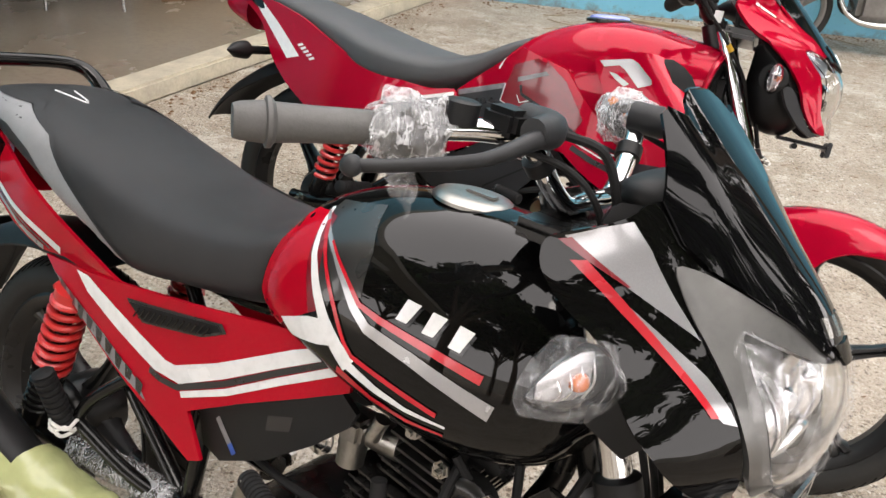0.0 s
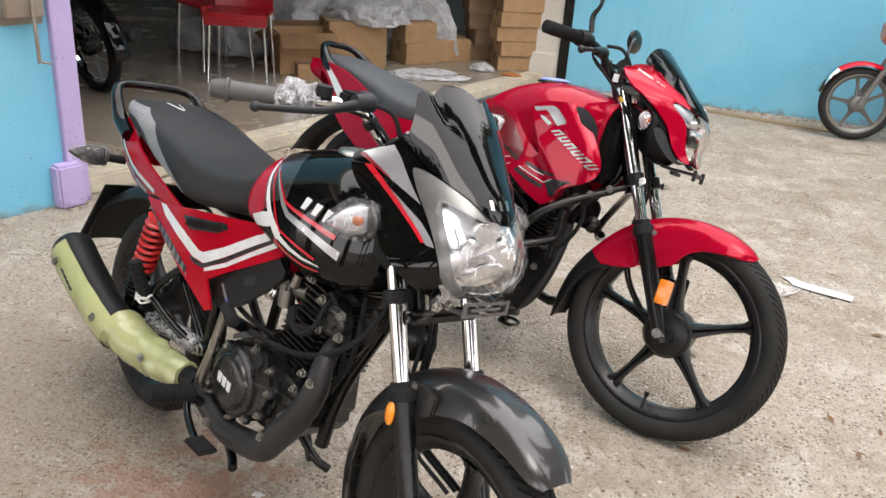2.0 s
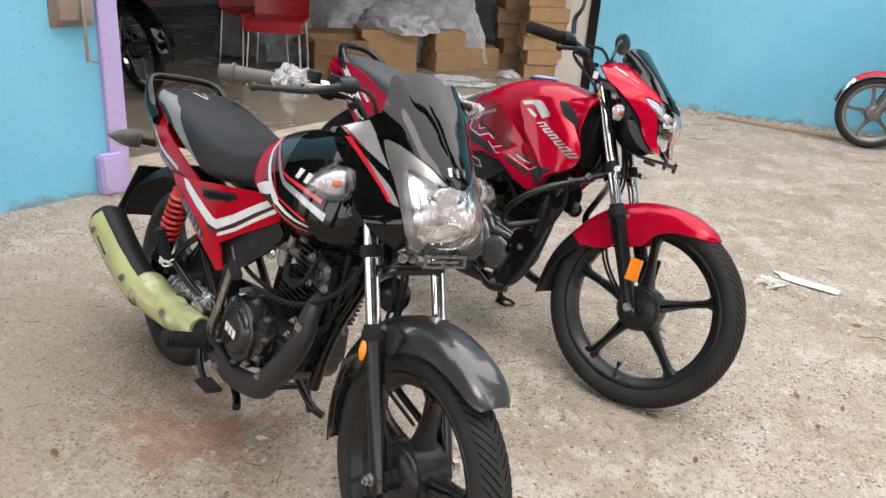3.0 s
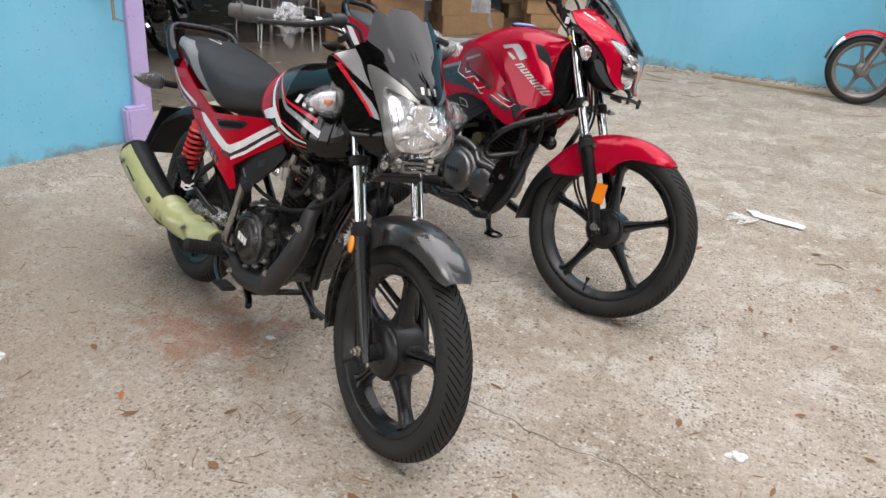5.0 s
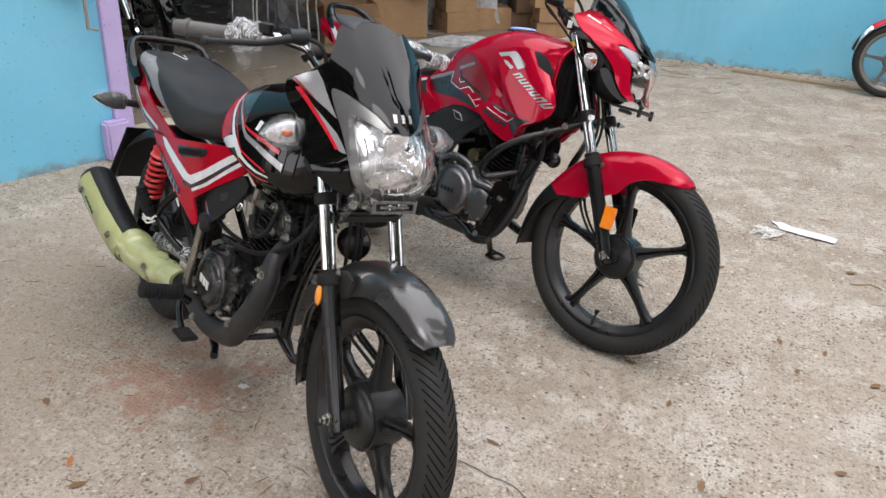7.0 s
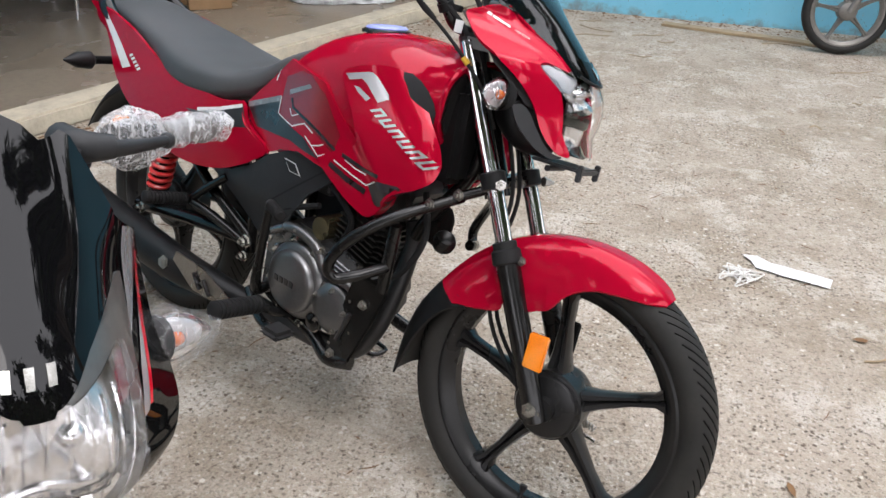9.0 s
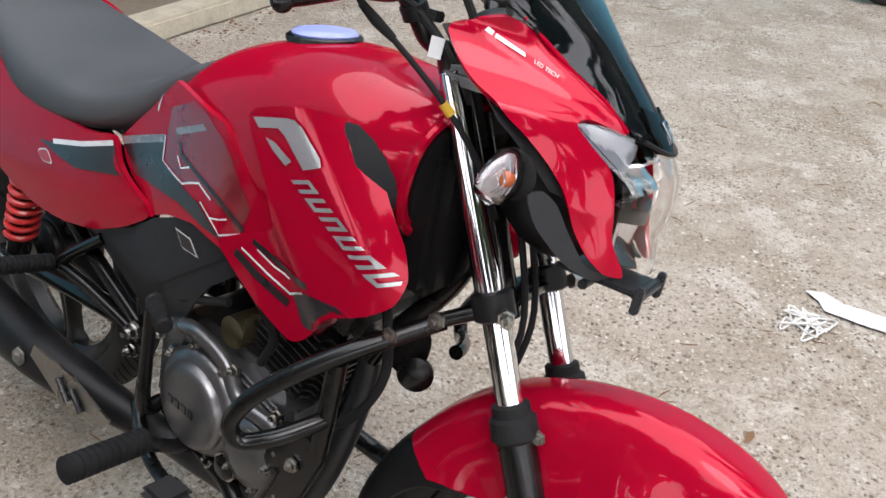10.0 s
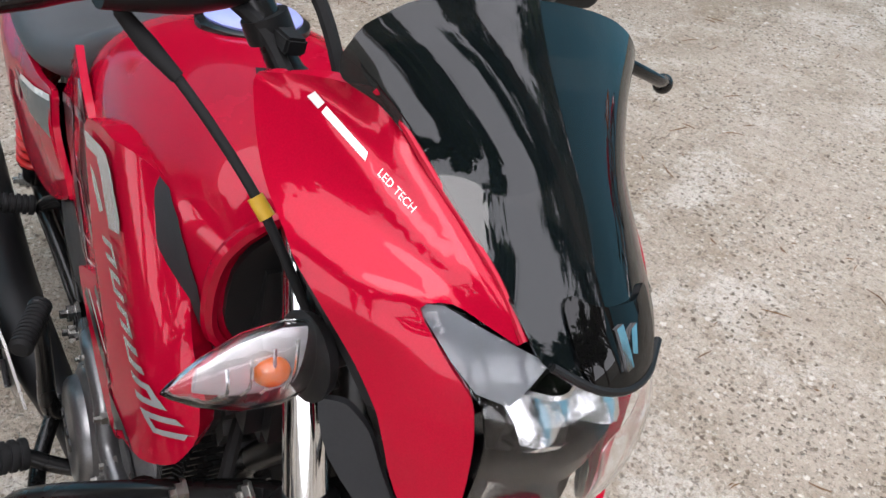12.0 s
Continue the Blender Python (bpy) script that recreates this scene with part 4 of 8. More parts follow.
    rail = part("grab_rail", tube([(-0.085, -0.135, 0.755), (-0.16, -0.130, 0.785), (-0.225, -0.120, 0.842), (-0.255, -0.09, 0.862), (-0.258, 0, 0.866), (-0.255, 0.09, 0.862), (-0.225, 0.120, 0.842), (-0.16, 0.130, 0.785), (-0.085, 0.135, 0.755)], [0.018, 0.019, 0.013, 0.012, 0.012, 0.012, 0.013, 0.019, 0.018], 16, 8), BLACK_GLOSS, bike, "glossy black grab rail")
    part("tail_lamp", body([(-0.27, 0.69, 0.76, 0.03, 0.5), (-0.25, 0.67, 0.79, 0.06, 0.5), (-0.19, 0.66, 0.80, 0.075, 0.5), (-0.13, 0.665, 0.79, 0.085, 0.5)], 24, 12), RED_A, bike, "red tail lamp unit")
    part("rear_mudguard", fender(RW, [(75, 0.335, 0.06, 0.03), (100, 0.345, 0.065, 0.04), (130, 0.37, 0.065, 0.04), (150, 0.41, 0.068, 0.03), (172, 0.44, 0.07, 0.02)]), PLASTIC, bike, "black rear mudguard")
    part("plate_board", prism([(-0.30, 0.56), (-0.29, 0.56), (-0.425, 0.35), (-0.435, 0.355)], -0.085, 0.085, 0.002), PLASTIC, bike, "black number plate board")
    for s in (-1, 1):
        ind = arrow_indicator(bike, (-0.235, s * 0.115, 0.655), (-0.262, s * 0.215, 0.66), 0.052, None, wrapped=True, dark=True)

    # frame and swing arm
    frame_bm = join(tube([(0.83, 0, 0.92), (0.70, 0, 0.80), (0.45, 0, 0.68), (0.2, 0, 0.66), (-0.15, 0, 0.70)], 0.02, 12), tube([(0.87, 0, 0.82), (0.892, 0, 0.658), (0.815, 0, 0.476), (0.785, 0, 0.377), (0.77, 0, 0.28)], 0.016, 12), tube([(0.40, -0.07, 0.66), (0.40, -0.085, 0.5), (0.38, -0.085, 0.32)], 0.014, 10), tube([(0.40, 0.07, 0.66), (0.40, 0.085, 0.5), (0.38, 0.085, 0.32)], 0.014, 10), tube([(0.12, -0.08, 0.62), (0.20, -0.085, 0.5), (0.36, -0.085, 0.36)], 0.013, 10), tube([(0.12, 0.08, 0.62), (0.20, 0.085, 0.5), (0.36, 0.085, 0.36)], 0.013, 10))
    part("frame", frame_bm, FRAME_BLACK, bike, "black tubular frame")
    for s in (-1, 1):
        arm = part("swing_arm", tube([(0.40, s * 0.085, 0.345), (0.2, s * 0.10, 0.325), (0.0, s * 0.105, 0.288), (-0.04, s * 0.105, 0.285)], [0.02, 0.019, 0.018, 0.018], 12, 5), FRAME_BLACK, bike, "black swing arm")
        bolt(arm, (0.0, s * 0.122, 0.288), (0, s, 0), 0.013, 0.016)
        bolt(arm, (0.395, s * 0.107, 0.352), (0, s, 0), 0.012, 0.014)
        if s < 0:
            part("wrapping", crumple(tube([(0.37, s * 0.097, 0.345), (0.25, s * 0.102, 0.335), (0.13, s * 0.104, 0.315)], 0.023, 16, 8), 0.006, 80, 4), WRAP, arm, "crumpled clear wrapping film")
        shock(bike, (0.115, s * 0.115, 0.605), (0.035, s * 0.118, 0.33))
    part("foot_rest_bracket", join(tube([(0.38, -0.10, 0.34), (0.28, -0.12, 0.36), (0.17, -0.135, 0.40)], 0.011, 10), tube([(0.27, -0.11, 0.52), (0.20, -0.13, 0.45), (0.17, -0.135, 0.40)], 0.010, 10)), FRAME_BLACK, bike)
    part("pillion_foot_rest", ribbed((0.165, -0.15, 0.395), (0.15, -0.185, 0.49), 0.017, 9), RUBBER, bike, "folded rubber pillion foot rest")
    bm = bmesh.new()
    for k in range(3):
        tube([(0.165 + 0.02 * math.cos(a + k), -0.152 + 0.02 * math.sin(a + k), 0.39 + 0.006 * k + 0.006 * math.sin(3 * a)) for a in (i * math.pi / 4 for i in range(9))], 0.003, 6, 3, bm)
    part("foot_rest_string", bm, STRING, bike, "white string tied round the foot rest")

    # engine
    eng = part("engine", join(prism([(0.47, 0.30), (0.48, 0.42), (0.56, 0.47), (0.68, 0.47), (0.765, 0.44), (0.775, 0.34), (0.73, 0.275), (0.54, 0.262)], -0.09, 0.09, 0.02), lathe([(0, 0.09), (0.03, 0.09), (0.038, 0.08)], (0.62, 0.09, 0.37), (0, 1, 0), 32)), ENGINE_BLACK, bike, "black single cylinder engine")
    part("crankcase_cover", prism(rounded([(0.492, 0.375), (0.515, 0.425), (0.585, 0.468), (0.655, 0.484), (0.705, 0.478), (0.728, 0.430), (0.735, 0.385), (0.712, 0.335), (0.660, 0.298), (0.570, 0.270), (0.510, 0.282), (0.487, 0.335)], 3), -0.132, -0.08, 0.014), ENGINE_BLACK, eng, "satin black crankcase cover")
    part("clutch_cover", lathe([(0, 0.083), (0.003, 0.083), (0.010, 0.080), (0.013, 0.072), (0.013, 0.066), (0.018, 0.064), (0.024, 0.058), (0.0265, 0.048), (0.0275, 0.020), (0.0275, 0.004)], (0.590, -0.130, 0.368), (0, -1, 0), 48), ENGINE_BLACK, eng, "round black clutch cover")
    for k in range(3):
        a = radians(100 + 120 * k)
        part("cover_slot", tube([(0.590 + 0.069 * math.cos(a + q), -0.1435, 0.368 + 0.069 * math.sin(a + q)) for q in (-0.25, 0, 0.25)], 0.003, 6, 4), HEAT_BLACK, eng)
    # the maker's emblem as three plain pale bars
    for k in range(3):
        x, z = 0.5625 + 0.0195 * k, 0.360 - 0.003 * k
        part("emblem_bar", prism([(x, z + 0.022), (x + 0.015, z + 0.020), (x + 0.013, z - 0.002), (x + 0.001, z)], -0.1592, -0.157, 0.0004), WHITE_DECAL, eng, "pale emblem bar")
    for x, z in ((0.502, 0.405), (0.505, 0.300), (0.60, 0.284), (0.655, 0.305), (0.702, 0.338), (0.722, 0.400), (0.714, 0.449), (0.652, 0.470), (0.545, 0.432)):
        part("screw_lug", lathe([(0, 0.0125), (0.010, 0.0125), (0.013, 0.009)], (x, -0.124, z), (0, -1, 0), 14), ENGINE_BLACK, eng)
        bolt(eng, (x, -0.136, z), (0, -1, 0), 0.006, 0.007)
    part("case_web", tube([(0.650, -0.130, 0.392), (0.690, -0.128, 0.400), (0.735, -0.118, 0.410)], 0.007, 8, 3), ENGINE_BLACK, eng)
    bolt(eng, (0.652, -0.138, 0.390), (0, -1, 0), 0.007, 0.008)
    part("side_case", prism(rounded([(0.70, 0.465), (0.79, 0.455), (0.808, 0.40), (0.80, 0.335), (0.745, 0.270), (0.68, 0.275)], 2), -0.108, -0.07, 0.012), ENGINE_BLACK, eng)
    for k in range(6):
        z = 0.305 + 0.024 * k
        part("case_rib", tube([(0.735, -0.110, z), (0.785, -0.110, z + 0.010)], 0.004, 6, 1), ENGINE_BLACK, eng)
    for x, z in ((0.762, 0.367), (0.782, 0.440), (0.770, 0.320), (0.745, 0.290), (0.798, 0.483)):
        bolt(eng, (x, -0.114, z), (0, -1, 0), 0.0075, 0.010)
    part("gear_switch", join(rod((0.775, -0.112, 0.345), (0.800, -0.128, 0.352), 0.008), rod((0.772, -0.112, 0.325), (0.79, -0.125, 0.322), 0.010), box((0.765, -0.118, 0.330), (0.79, -0.110, 0.362), 0.003)), STEEL, eng, "bare metal switch and bracket")
    part("cable_bracket", join(box((0.592, -0.136, 0.482), (0.618, -0.118, 0.487), 0.002), prism([(0.560, 0.455), (0.605, 0.478), (0.620, 0.487), (0.592, 0.486), (0.560, 0.468)], -0.137, -0.131, 0.001)), ALLOY, eng)
    part("cable_adjuster", rod((0.612, -0.128, 0.494), (0.655, -0.132, 0.500), 0.007, 12), RUBBER, eng)
    part("oil_plug", lathe([(0, 0.022), (0.012, 0.022), (0.014, 0.017), (0.022, 0.015)], (0.688, -0.130, 0.457), (0, -1, 0.2), 20), PLASTIC, eng)
    head_axis = (0.13, 0, 1)
    cylinder_block(eng, (0.712, 0, 0.455), head_axis, (0.150, 0.185, 0.115), 8, ENGINE_BLACK)
    head = cylinder_block(eng, (0.748, 0, 0.572), head_axis, (0.140, 0.180, 0.085), 6, ENGINE_BLACK, "cylinder_head")
    part("rocker_box", prism(rounded([(0.725, 0.645), (0.85, 0.625), (0.862, 0.665), (0.83, 0.695), (0.75, 0.70)], 2), -0.06, 0.06, 0.012), ENGINE_BLACK, head)
    part("head_cover", lathe([(0, 0.036), (0.022, 0.036), (0.028, 0.030), (0.030, 0.022), (0.028, 0.016), (0.032, 0.014), (0.032, 0.004)], (0.826, -0.070, 0.606), (0, -1, 0), 28), ENGINE_BLACK, eng, "round black cam cover")
    for x, z in ((0.795, 0.578), (0.858, 0.632), (0.79, 0.640), (0.745, 0.668), (0.862, 0.588)):
        bolt(eng, (x, -0.097, z), (0, -1, 0), 0.0085, 0.010)
    part("engine_hanger", prism([(0.855, 0.60), (0.905, 0.665), (0.935, 0.66), (0.915, 0.60), (0.875, 0.545), (0.852, 0.56)], -0.062, -0.054, 0.002), FRAME_BLACK, bike)
    part("spark_plug_cap", tube([(0.765, -0.09, 0.560), (0.735, -0.118, 0.562), (0.725, -0.120, 0.598)], 0.010, 10, 4), RUBBER, eng)
    carb = part("carburettor", join(rod((0.58, -0.07, 0.612), (0.72, -0.07, 0.622), 0.022, 16), lathe([(0, 0.018), (0.05, 0.020), (0.056, 0.014)], (0.655, -0.085, 0.570), (0, 0, 1), 18), box((0.64, -0.105, 0.605), (0.675, -0.07, 0.638), 0.006), rod((0.69, -0.10, 0.63), (0.70, -0.10, 0.66), 0.010)), STEEL, bike, "bare metal carburettor")
    part("choke_wheel", lathe([(0, 0.012), (0.003, 0.021), (0.007, 0.021), (0.008, 0.015), (0.011, 0.014), (0.013, 0.005)], (0.618, -0.100, 0.592), (0, -1, 0.1), 22), CHROME, carb, "round bright choke wheel")
    for pts in ([(0.725, -0.120, 0.598), (0.735, -0.122, 0.57), (0.765, -0.12, 0.556), (0.80, -0.115, 0.585), (0.805, -0.10, 0.63), (0.80, -0.06, 0.67)], [(0.655, -0.132, 0.500), (0.70, -0.132, 0.505), (0.787, -0.130, 0.522), (0.864, -0.118, 0.556), (0.916, -0.09, 0.612), (0.94, -0.05, 0.70)], [(0.86, -0.05, 0.68), (0.88, -0.07, 0.55), (0.84, -0.08, 0.45), (0.80, -0.10, 0.40)], [(0.80, -0.09, 0.66), (0.85, -0.08, 0.60), (0.86, -0.07, 0.50)], [(0.45, -0.10, 0.52), (0.55, -0.10, 0.50), (0.66, -0.10, 0.50)]):
        part("hose", tube(pts, 0.006, 8), RUBBER, bike)
    part("horn", lathe([(0, 0.02), (0.006, 0.042), (0.016, 0.042), (0.024, 0.025), (0.03, 0.01)], (0.93, 0.05, 0.60), (0.6, -0.8, 0), 24), FRAME_BLACK, bike, "black horn")

    # exhaust
    header = part("exhaust_header", tube([(0.80, -0.03, 0.565), (0.838, -0.085, 0.556), (0.856, -0.118, 0.525), (0.860, -0.128, 0.475), (0.832, -0.132, 0.405), (0.765, -0.132, 0.312), (0.735, -0.131, 0.280), (0.69, -0.130, 0.262), (0.60, -0.130, 0.245), (0.53, -0.132, 0.258), (0.45, -0.135, 0.290)], [0.017, 0.019, 0.022, 0.026, 0.029, 0.031, 0.031, 0.030, 0.028, 0.027, 0.025], 20, 8), HEAT_BLACK, bike, "matt black exhaust header cover")
    for p in ((0.868, -0.150, 0.498), (0.762, -0.160, 0.325), (0.553, -0.158, 0.250)):
        bolt(header, p, (0.2, -1, 0), 0.008, 0.008)
    muff = part("muffler", tube([(0.46, -0.135, 0.295), (0.36, -0.145, 0.285), (0.24, -0.165, 0.278), (0.12, -0.185, 0.296), (-0.03, -0.195, 0.342), (-0.175, -0.20, 0.400), (-0.185, -0.2, 0.404)], [0.026, 0.03, 0.038, 0.047, 0.054, 0.056, 0.048], 24, 8), PLASTIC, bike, "black muffler wrapped in yellow-green film")
    low = tube([(0.41, -0.142, 0.290), (0.30, -0.158, 0.282), (0.20, -0.172, 0.286), (0.13, -0.184, 0.300)], [0.036, 0.045, 0.053, 0.056], 32, 14)
    part("film_sleeve", crumple(crumple(low, 0.005, 26, 2), 0.0025, 60, 4), WRAP_GREEN, muff, "wrinkled yellow-green protective film")
    # the upper film covers the outer side only, and the black top edge stays bare
    up_sleeve = tube([(0.14, -0.184, 0.289), (0.05, -0.192, 0.316), (-0.05, -0.198, 0.350), (-0.17, -0.203, 0.398)], [0.056, 0.059, 0.061, 0.060], 36, 10, caps=False)
    up_sleeve.normal_update()
    bmesh.ops.recalc_face_normals(up_sleeve, faces=up_sleeve.faces)
    bmesh.ops.delete(up_sleeve, geom=[f for f in up_sleeve.faces if f.normal.dot(Vector((0.35, 0.45, 0.82))) > 0.42], context='FACES')
    bmesh.ops.solidify(up_sleeve, geom=up_sleeve.faces[:], thickness=0.0015)
    part("film_cover", crumple(up_sleeve, 0.0015, 20, 6), WRAP_GREEN, muff, "smooth yellow-green protective film")
    part("end_cap", lathe([(0, 0.05), (0.006, 0.052), (0.014, 0.046), (0.016, 0.016), (0.004, 0.014)], (-0.185, -0.201, 0.404), (-0.92, -0.03, 0.37), 28), FRAME_BLACK, muff, "black muffler end cap")
    for p in ((0.10, -0.248, 0.320), (-0.12, -0.267, 0.390), (0.30, -0.208, 0.295)):
        bolt(muff, p, (0.1, -1, 0.3), 0.009, 0.006)
    for k in range(4):
        part("print_bar", tube([(-0.02 - 0.02 * k, -0.2595, 0.347 + 0.008 * k), (-0.034 - 0.02 * k, -0.2605, 0.353 + 0.008 * k)], 0.003, 6, 1), PLASTIC_GREY, muff)

    # foot controls
    kick = part("kick_lever", tube([(0.50, -0.125, 0.325), (0.508, -0.165, 0.33), (0.540, -0.172, 0.42), (0.572, -0.176, 0.525), (0.580, -0.178, 0.542)], [0.014, 0.013, 0.010, 0.010, 0.012], 12, 6), STEEL, bike, "bare metal kick start lever")
    part("kick_rubber", ribbed((0.572, -0.174, 0.538), (0.652, -0.205, 0.540), 0.014, 10, 0.002), RUBBER, kick)
    part("kick_boss", lathe([(0, 0.02), (0.03, 0.02), (0.034, 0.014)], (0.50, -0.12, 0.325), (0, -1, 0), 18), STEEL, kick)
    rest = part("rider_foot_rest", ribbed((0.50, -0.175, 0.298), (0.505, -0.29, 0.315), 0.021, 10, 0.003), RUBBER, bike, "ribbed rubber foot rest")
    part("rest_bar", tube([(0.50, -0.19, 0.298), (0.52, -0.12, 0.26), (0.55, 0.0, 0.24), (0.52, 0.12, 0.26), (0.50, 0.28, 0.30)], 0.011, 10), FRAME_BLACK, rest)
    ped = part("brake_pedal", tube([(0.40, -0.13, 0.27), (0.48, -0.165, 0.23), (0.56, -0.185, 0.215), (0.60, -0.195, 0.225)], 0.009, 10), FRAME_BLACK, bike, "black brake pedal")
    part("pedal_pad", box((0.575, -0.225, 0.222), (0.645, -0.175, 0.234), 0.005), RUBBER, ped)
    part("side_stand", tube([(0.55, 0.10, 0.26), (0.53, 0.16, 0.14), (0.51, 0.205, 0.052), (0.50, 0.22, 0.055)], [0.013, 0.012, 0.011, 0.02], 10, 5), FRAME_BLACK, bike, "black side stand")
    part("centre_stand", join(tube([(0.46, -0.09, 0.25), (0.58, -0.10, 0.18), (0.63, -0.12, 0.165)], 0.011, 10), tube([(0.46, 0.09, 0.25), (0.62, 0.11, 0.15), (0.66, 0.14, 0.12)], 0.011, 10), rod((0.57, -0.10, 0.185), (0.57, 0.10, 0.175), 0.01)), FRAME_BLACK, bike, "folded black centre stand")
    return bike


build_black_bike()


# ---- the red motorcycle ----
POSE_B = pose(-0.214, 2.211, 0, -12.5, 0, -25.5)


def build_red_bike():
    bike = thing("motorcycle", POSE_B, "new candy red motorcycle with dark graphics and crash guard", "motorcycle", "parked motorcycles")
    STEER = turned((0.93, 0, 0.93), (math.sin(radians(25)), 0, -math.cos(radians(25))), -9.0)
    FW, RW = (1.262, 0, 0.312), (0, 0, 0.312)
    wheel(bike, FW, 0.312, 0.084, STEER, phase=96, valve=270, drum=0.070)
    wheel(bike, RW, 0.312, 0.09, None, phase=60, drum=0.07)
    rake = Vector((-math.sin(radians(27)), 0, math.cos(radians(27))))
    FORK = STEER @ turned((0, 0, 0.31), (1, 0, 0), -2.6)
    for s in (-1, 1):
        foot = Vector((1.25, s * 0.08, 0.312))
        leg = part("fork_leg", tube([foot - rake * 0.03, foot, foot + rake * 0.27, foot + rake * 0.29], [0.016, 0.021, 0.0235, 0.026], 18, 3), FRAME_BLACK, bike, "black fork slider with chrome stanchion", FORK)
        part("stanchion", rod(foot + rake * 0.27, foot + rake * 0.70, 0.0165, 20), CHROME, leg, "chrome fork tube", FORK)
        part("dust_boot", lathe([(0, 0.026), (0.004, 0.029), (0.026, 0.028), (0.03, 0.023), (0.042, 0.023), (0.044, 0.019)], foot + rake * 0.275, rake, 20), RUBBER, leg, "", FORK)
        part("fork_clamp", lathe([(0, 0.02), (0.003, 0.025), (0.032, 0.025), (0.035, 0.02)], foot + rake * 0.417, rake, 18), PLASTIC, leg, "", FORK)
        bolt(leg, foot + rake * 0.435 + Vector((0.026, s * 0.02, 0)), (0.6, s, 0), 0.008, 0.016, STEEL, FORK)
        bolt(leg, foot + Vector((0, s * 0.018, 0)), (0, s, 0), 0.011, 0.012, STEEL, FORK, "axle_nut")
    part("axle", rod((1.262, -0.095, 0.312), (1.262, 0.095, 0.312), 0.008), STEEL, bike, "", STEER)
    part("brake_arm", join(rod((1.300, 0.056, 0.300), (1.318, 0.066, 0.252), 0.006, 10), coil((1.300, 0.062, 0.262), (1.338, 0.066, 0.256), 0.006, 0.0016, 6), rod((1.312, 0.060, 0.238), (1.345, 0.064, 0.232), 0.004, 8)), STEEL, bike, "bright brake arm with its spring", STEER)
    part("lower_clamp", box((1.030, -0.075, 0.682), (1.064, 0.075, 0.706), 0.006), FRAME_BLACK, bike, "", FORK)
    part("upper_clamp", box((0.925, -0.10, 0.925), (1.0, 0.10, 0.945), 0.008), ALLOY, bike, "grey upper fork clamp", FORK)
    part("side_reflector", box((1.216, -0.112, 0.392), (1.254, -0.100, 0.460), 0.002), ORANGE, bike, "rectangular orange reflector", FORK)
    part("reflector_bracket", join(box((1.222, 0.028, 0.402), (1.262, 0.036, 0.466), 0.003), rod((1.19, 0.07, 0.45), (1.245, 0.034, 0.44), 0.005)), PLASTIC, bike, "", FORK)
    for y in (-0.03, 0.0):
        part("brake_cable", tube([(1.02, y, 0.83), (1.075, y, 0.68), (1.07, y, 0.56), (1.10, y, 0.42), (1.22, y - 0.02, 0.30)], 0.0045, 8), RUBBER, bike, "", FORK)
    fen = part("front_mudguard", fender(FW, [(59, 0.318, 0.024, 0.008), (63, 0.323, 0.044, 0.026), (72, 0.326, 0.058, 0.048), (84, 0.327, 0.064, 0.070), (93, 0.327, 0.068, 0.096), (100, 0.327, 0.070, 0.126), (108, 0.327, 0.070, 0.132), (115, 0.327, 0.070, 0.129), (119, 0.327, 0.068, 0.085), (124, 0.327, 0.067, 0.075), (128, 0.327, 0.067, 0.112), (134, 0.327, 0.067, 0.116), (144, 0.327, 0.066, 0.090), (151, 0.328, 0.066, 0.058)], steps=82), RED_B, bike, "candy red front mudguard", STEER)
    part("rear_flap", fender(FW, [(147, 0.326, 0.0675, 0.084), (155, 0.331, 0.067, 0.060), (168, 0.341, 0.066, 0.045), (182, 0.351, 0.062, 0.030), (192, 0.361, 0.054, 0.012)]), PLASTIC, fen, "black plastic rear half", STEER)
    for s in (-1, 1):
        bolt(fen, (1.150, s * 0.068, 0.575), (0, s, 0), 0.007, 0.006, STEEL, STEER)

    # headlamp cowl
    TOP = STEER @ turned((0, 0, 0.31), (1, 0, 0), -3.4)
    mid = [(0.70, 1.165), (0.74, 1.185), (0.78, 1.188), (0.82, 1.180), (0.87, 1.168), (0.92, 1.148), (0.96, 1.112), (1.0, 1.070), (1.05, 1.017), (1.08, 0.985), (1.15, 0.91)]
    sweep = [(0.70, 6.2), (0.85, 6.1), (0.89, 6.1), (0.925, 6.4), (0.95, 7.2), (0.975, 7.5), (0.99, 7.3), (1.013, 5.2), (1.046, 3.0), (1.08, 2.6), (1.15, 2.5)]
    glass = [(0.74, 1.130), (0.76, 1.148), (0.775, 1.160), (0.80, 1.177), (0.84, 1.190), (0.88, 1.187), (0.905, 1.174), (0.925, 1.158), (0.95, 1.135)]

    def nose(y, z, lift=0.0):
        z = min(max(z, 0.70), 1.15)
        return catmull(mid, z)[0] - catmull(sweep, z)[0] * y * y + lift

    def dome(y, z, lift=0.0):
        return catmull(glass, min(max(z, 0.74), 0.95))[0] - 6.4 * y * y + lift
    lens_half = [(0, 0.918), (0.03, 0.917), (0.052, 0.921), (0.085, 0.929), (0.103, 0.924), (0.090, 0.902), (0.078, 0.887), (0.074, 0.84), (0.066, 0.80), (0.05, 0.782), (0, 0.774)]
    lamp = part("headlamp", panel(rounded(halves(lens_half), 2), lambda y, z: nose(y, z, -0.012 - 0.045 * max(0.0, 1 - (y / 0.08) ** 2) * max(0.0, math.sin(max(0.0, min(1.0, (z - 0.775) / 0.14)) * math.pi)) ** 0.5), 0.003, 0.006, front=True), BLACK_GLOSS, bike, "clear headlamp with dark inner bezel", TOP)
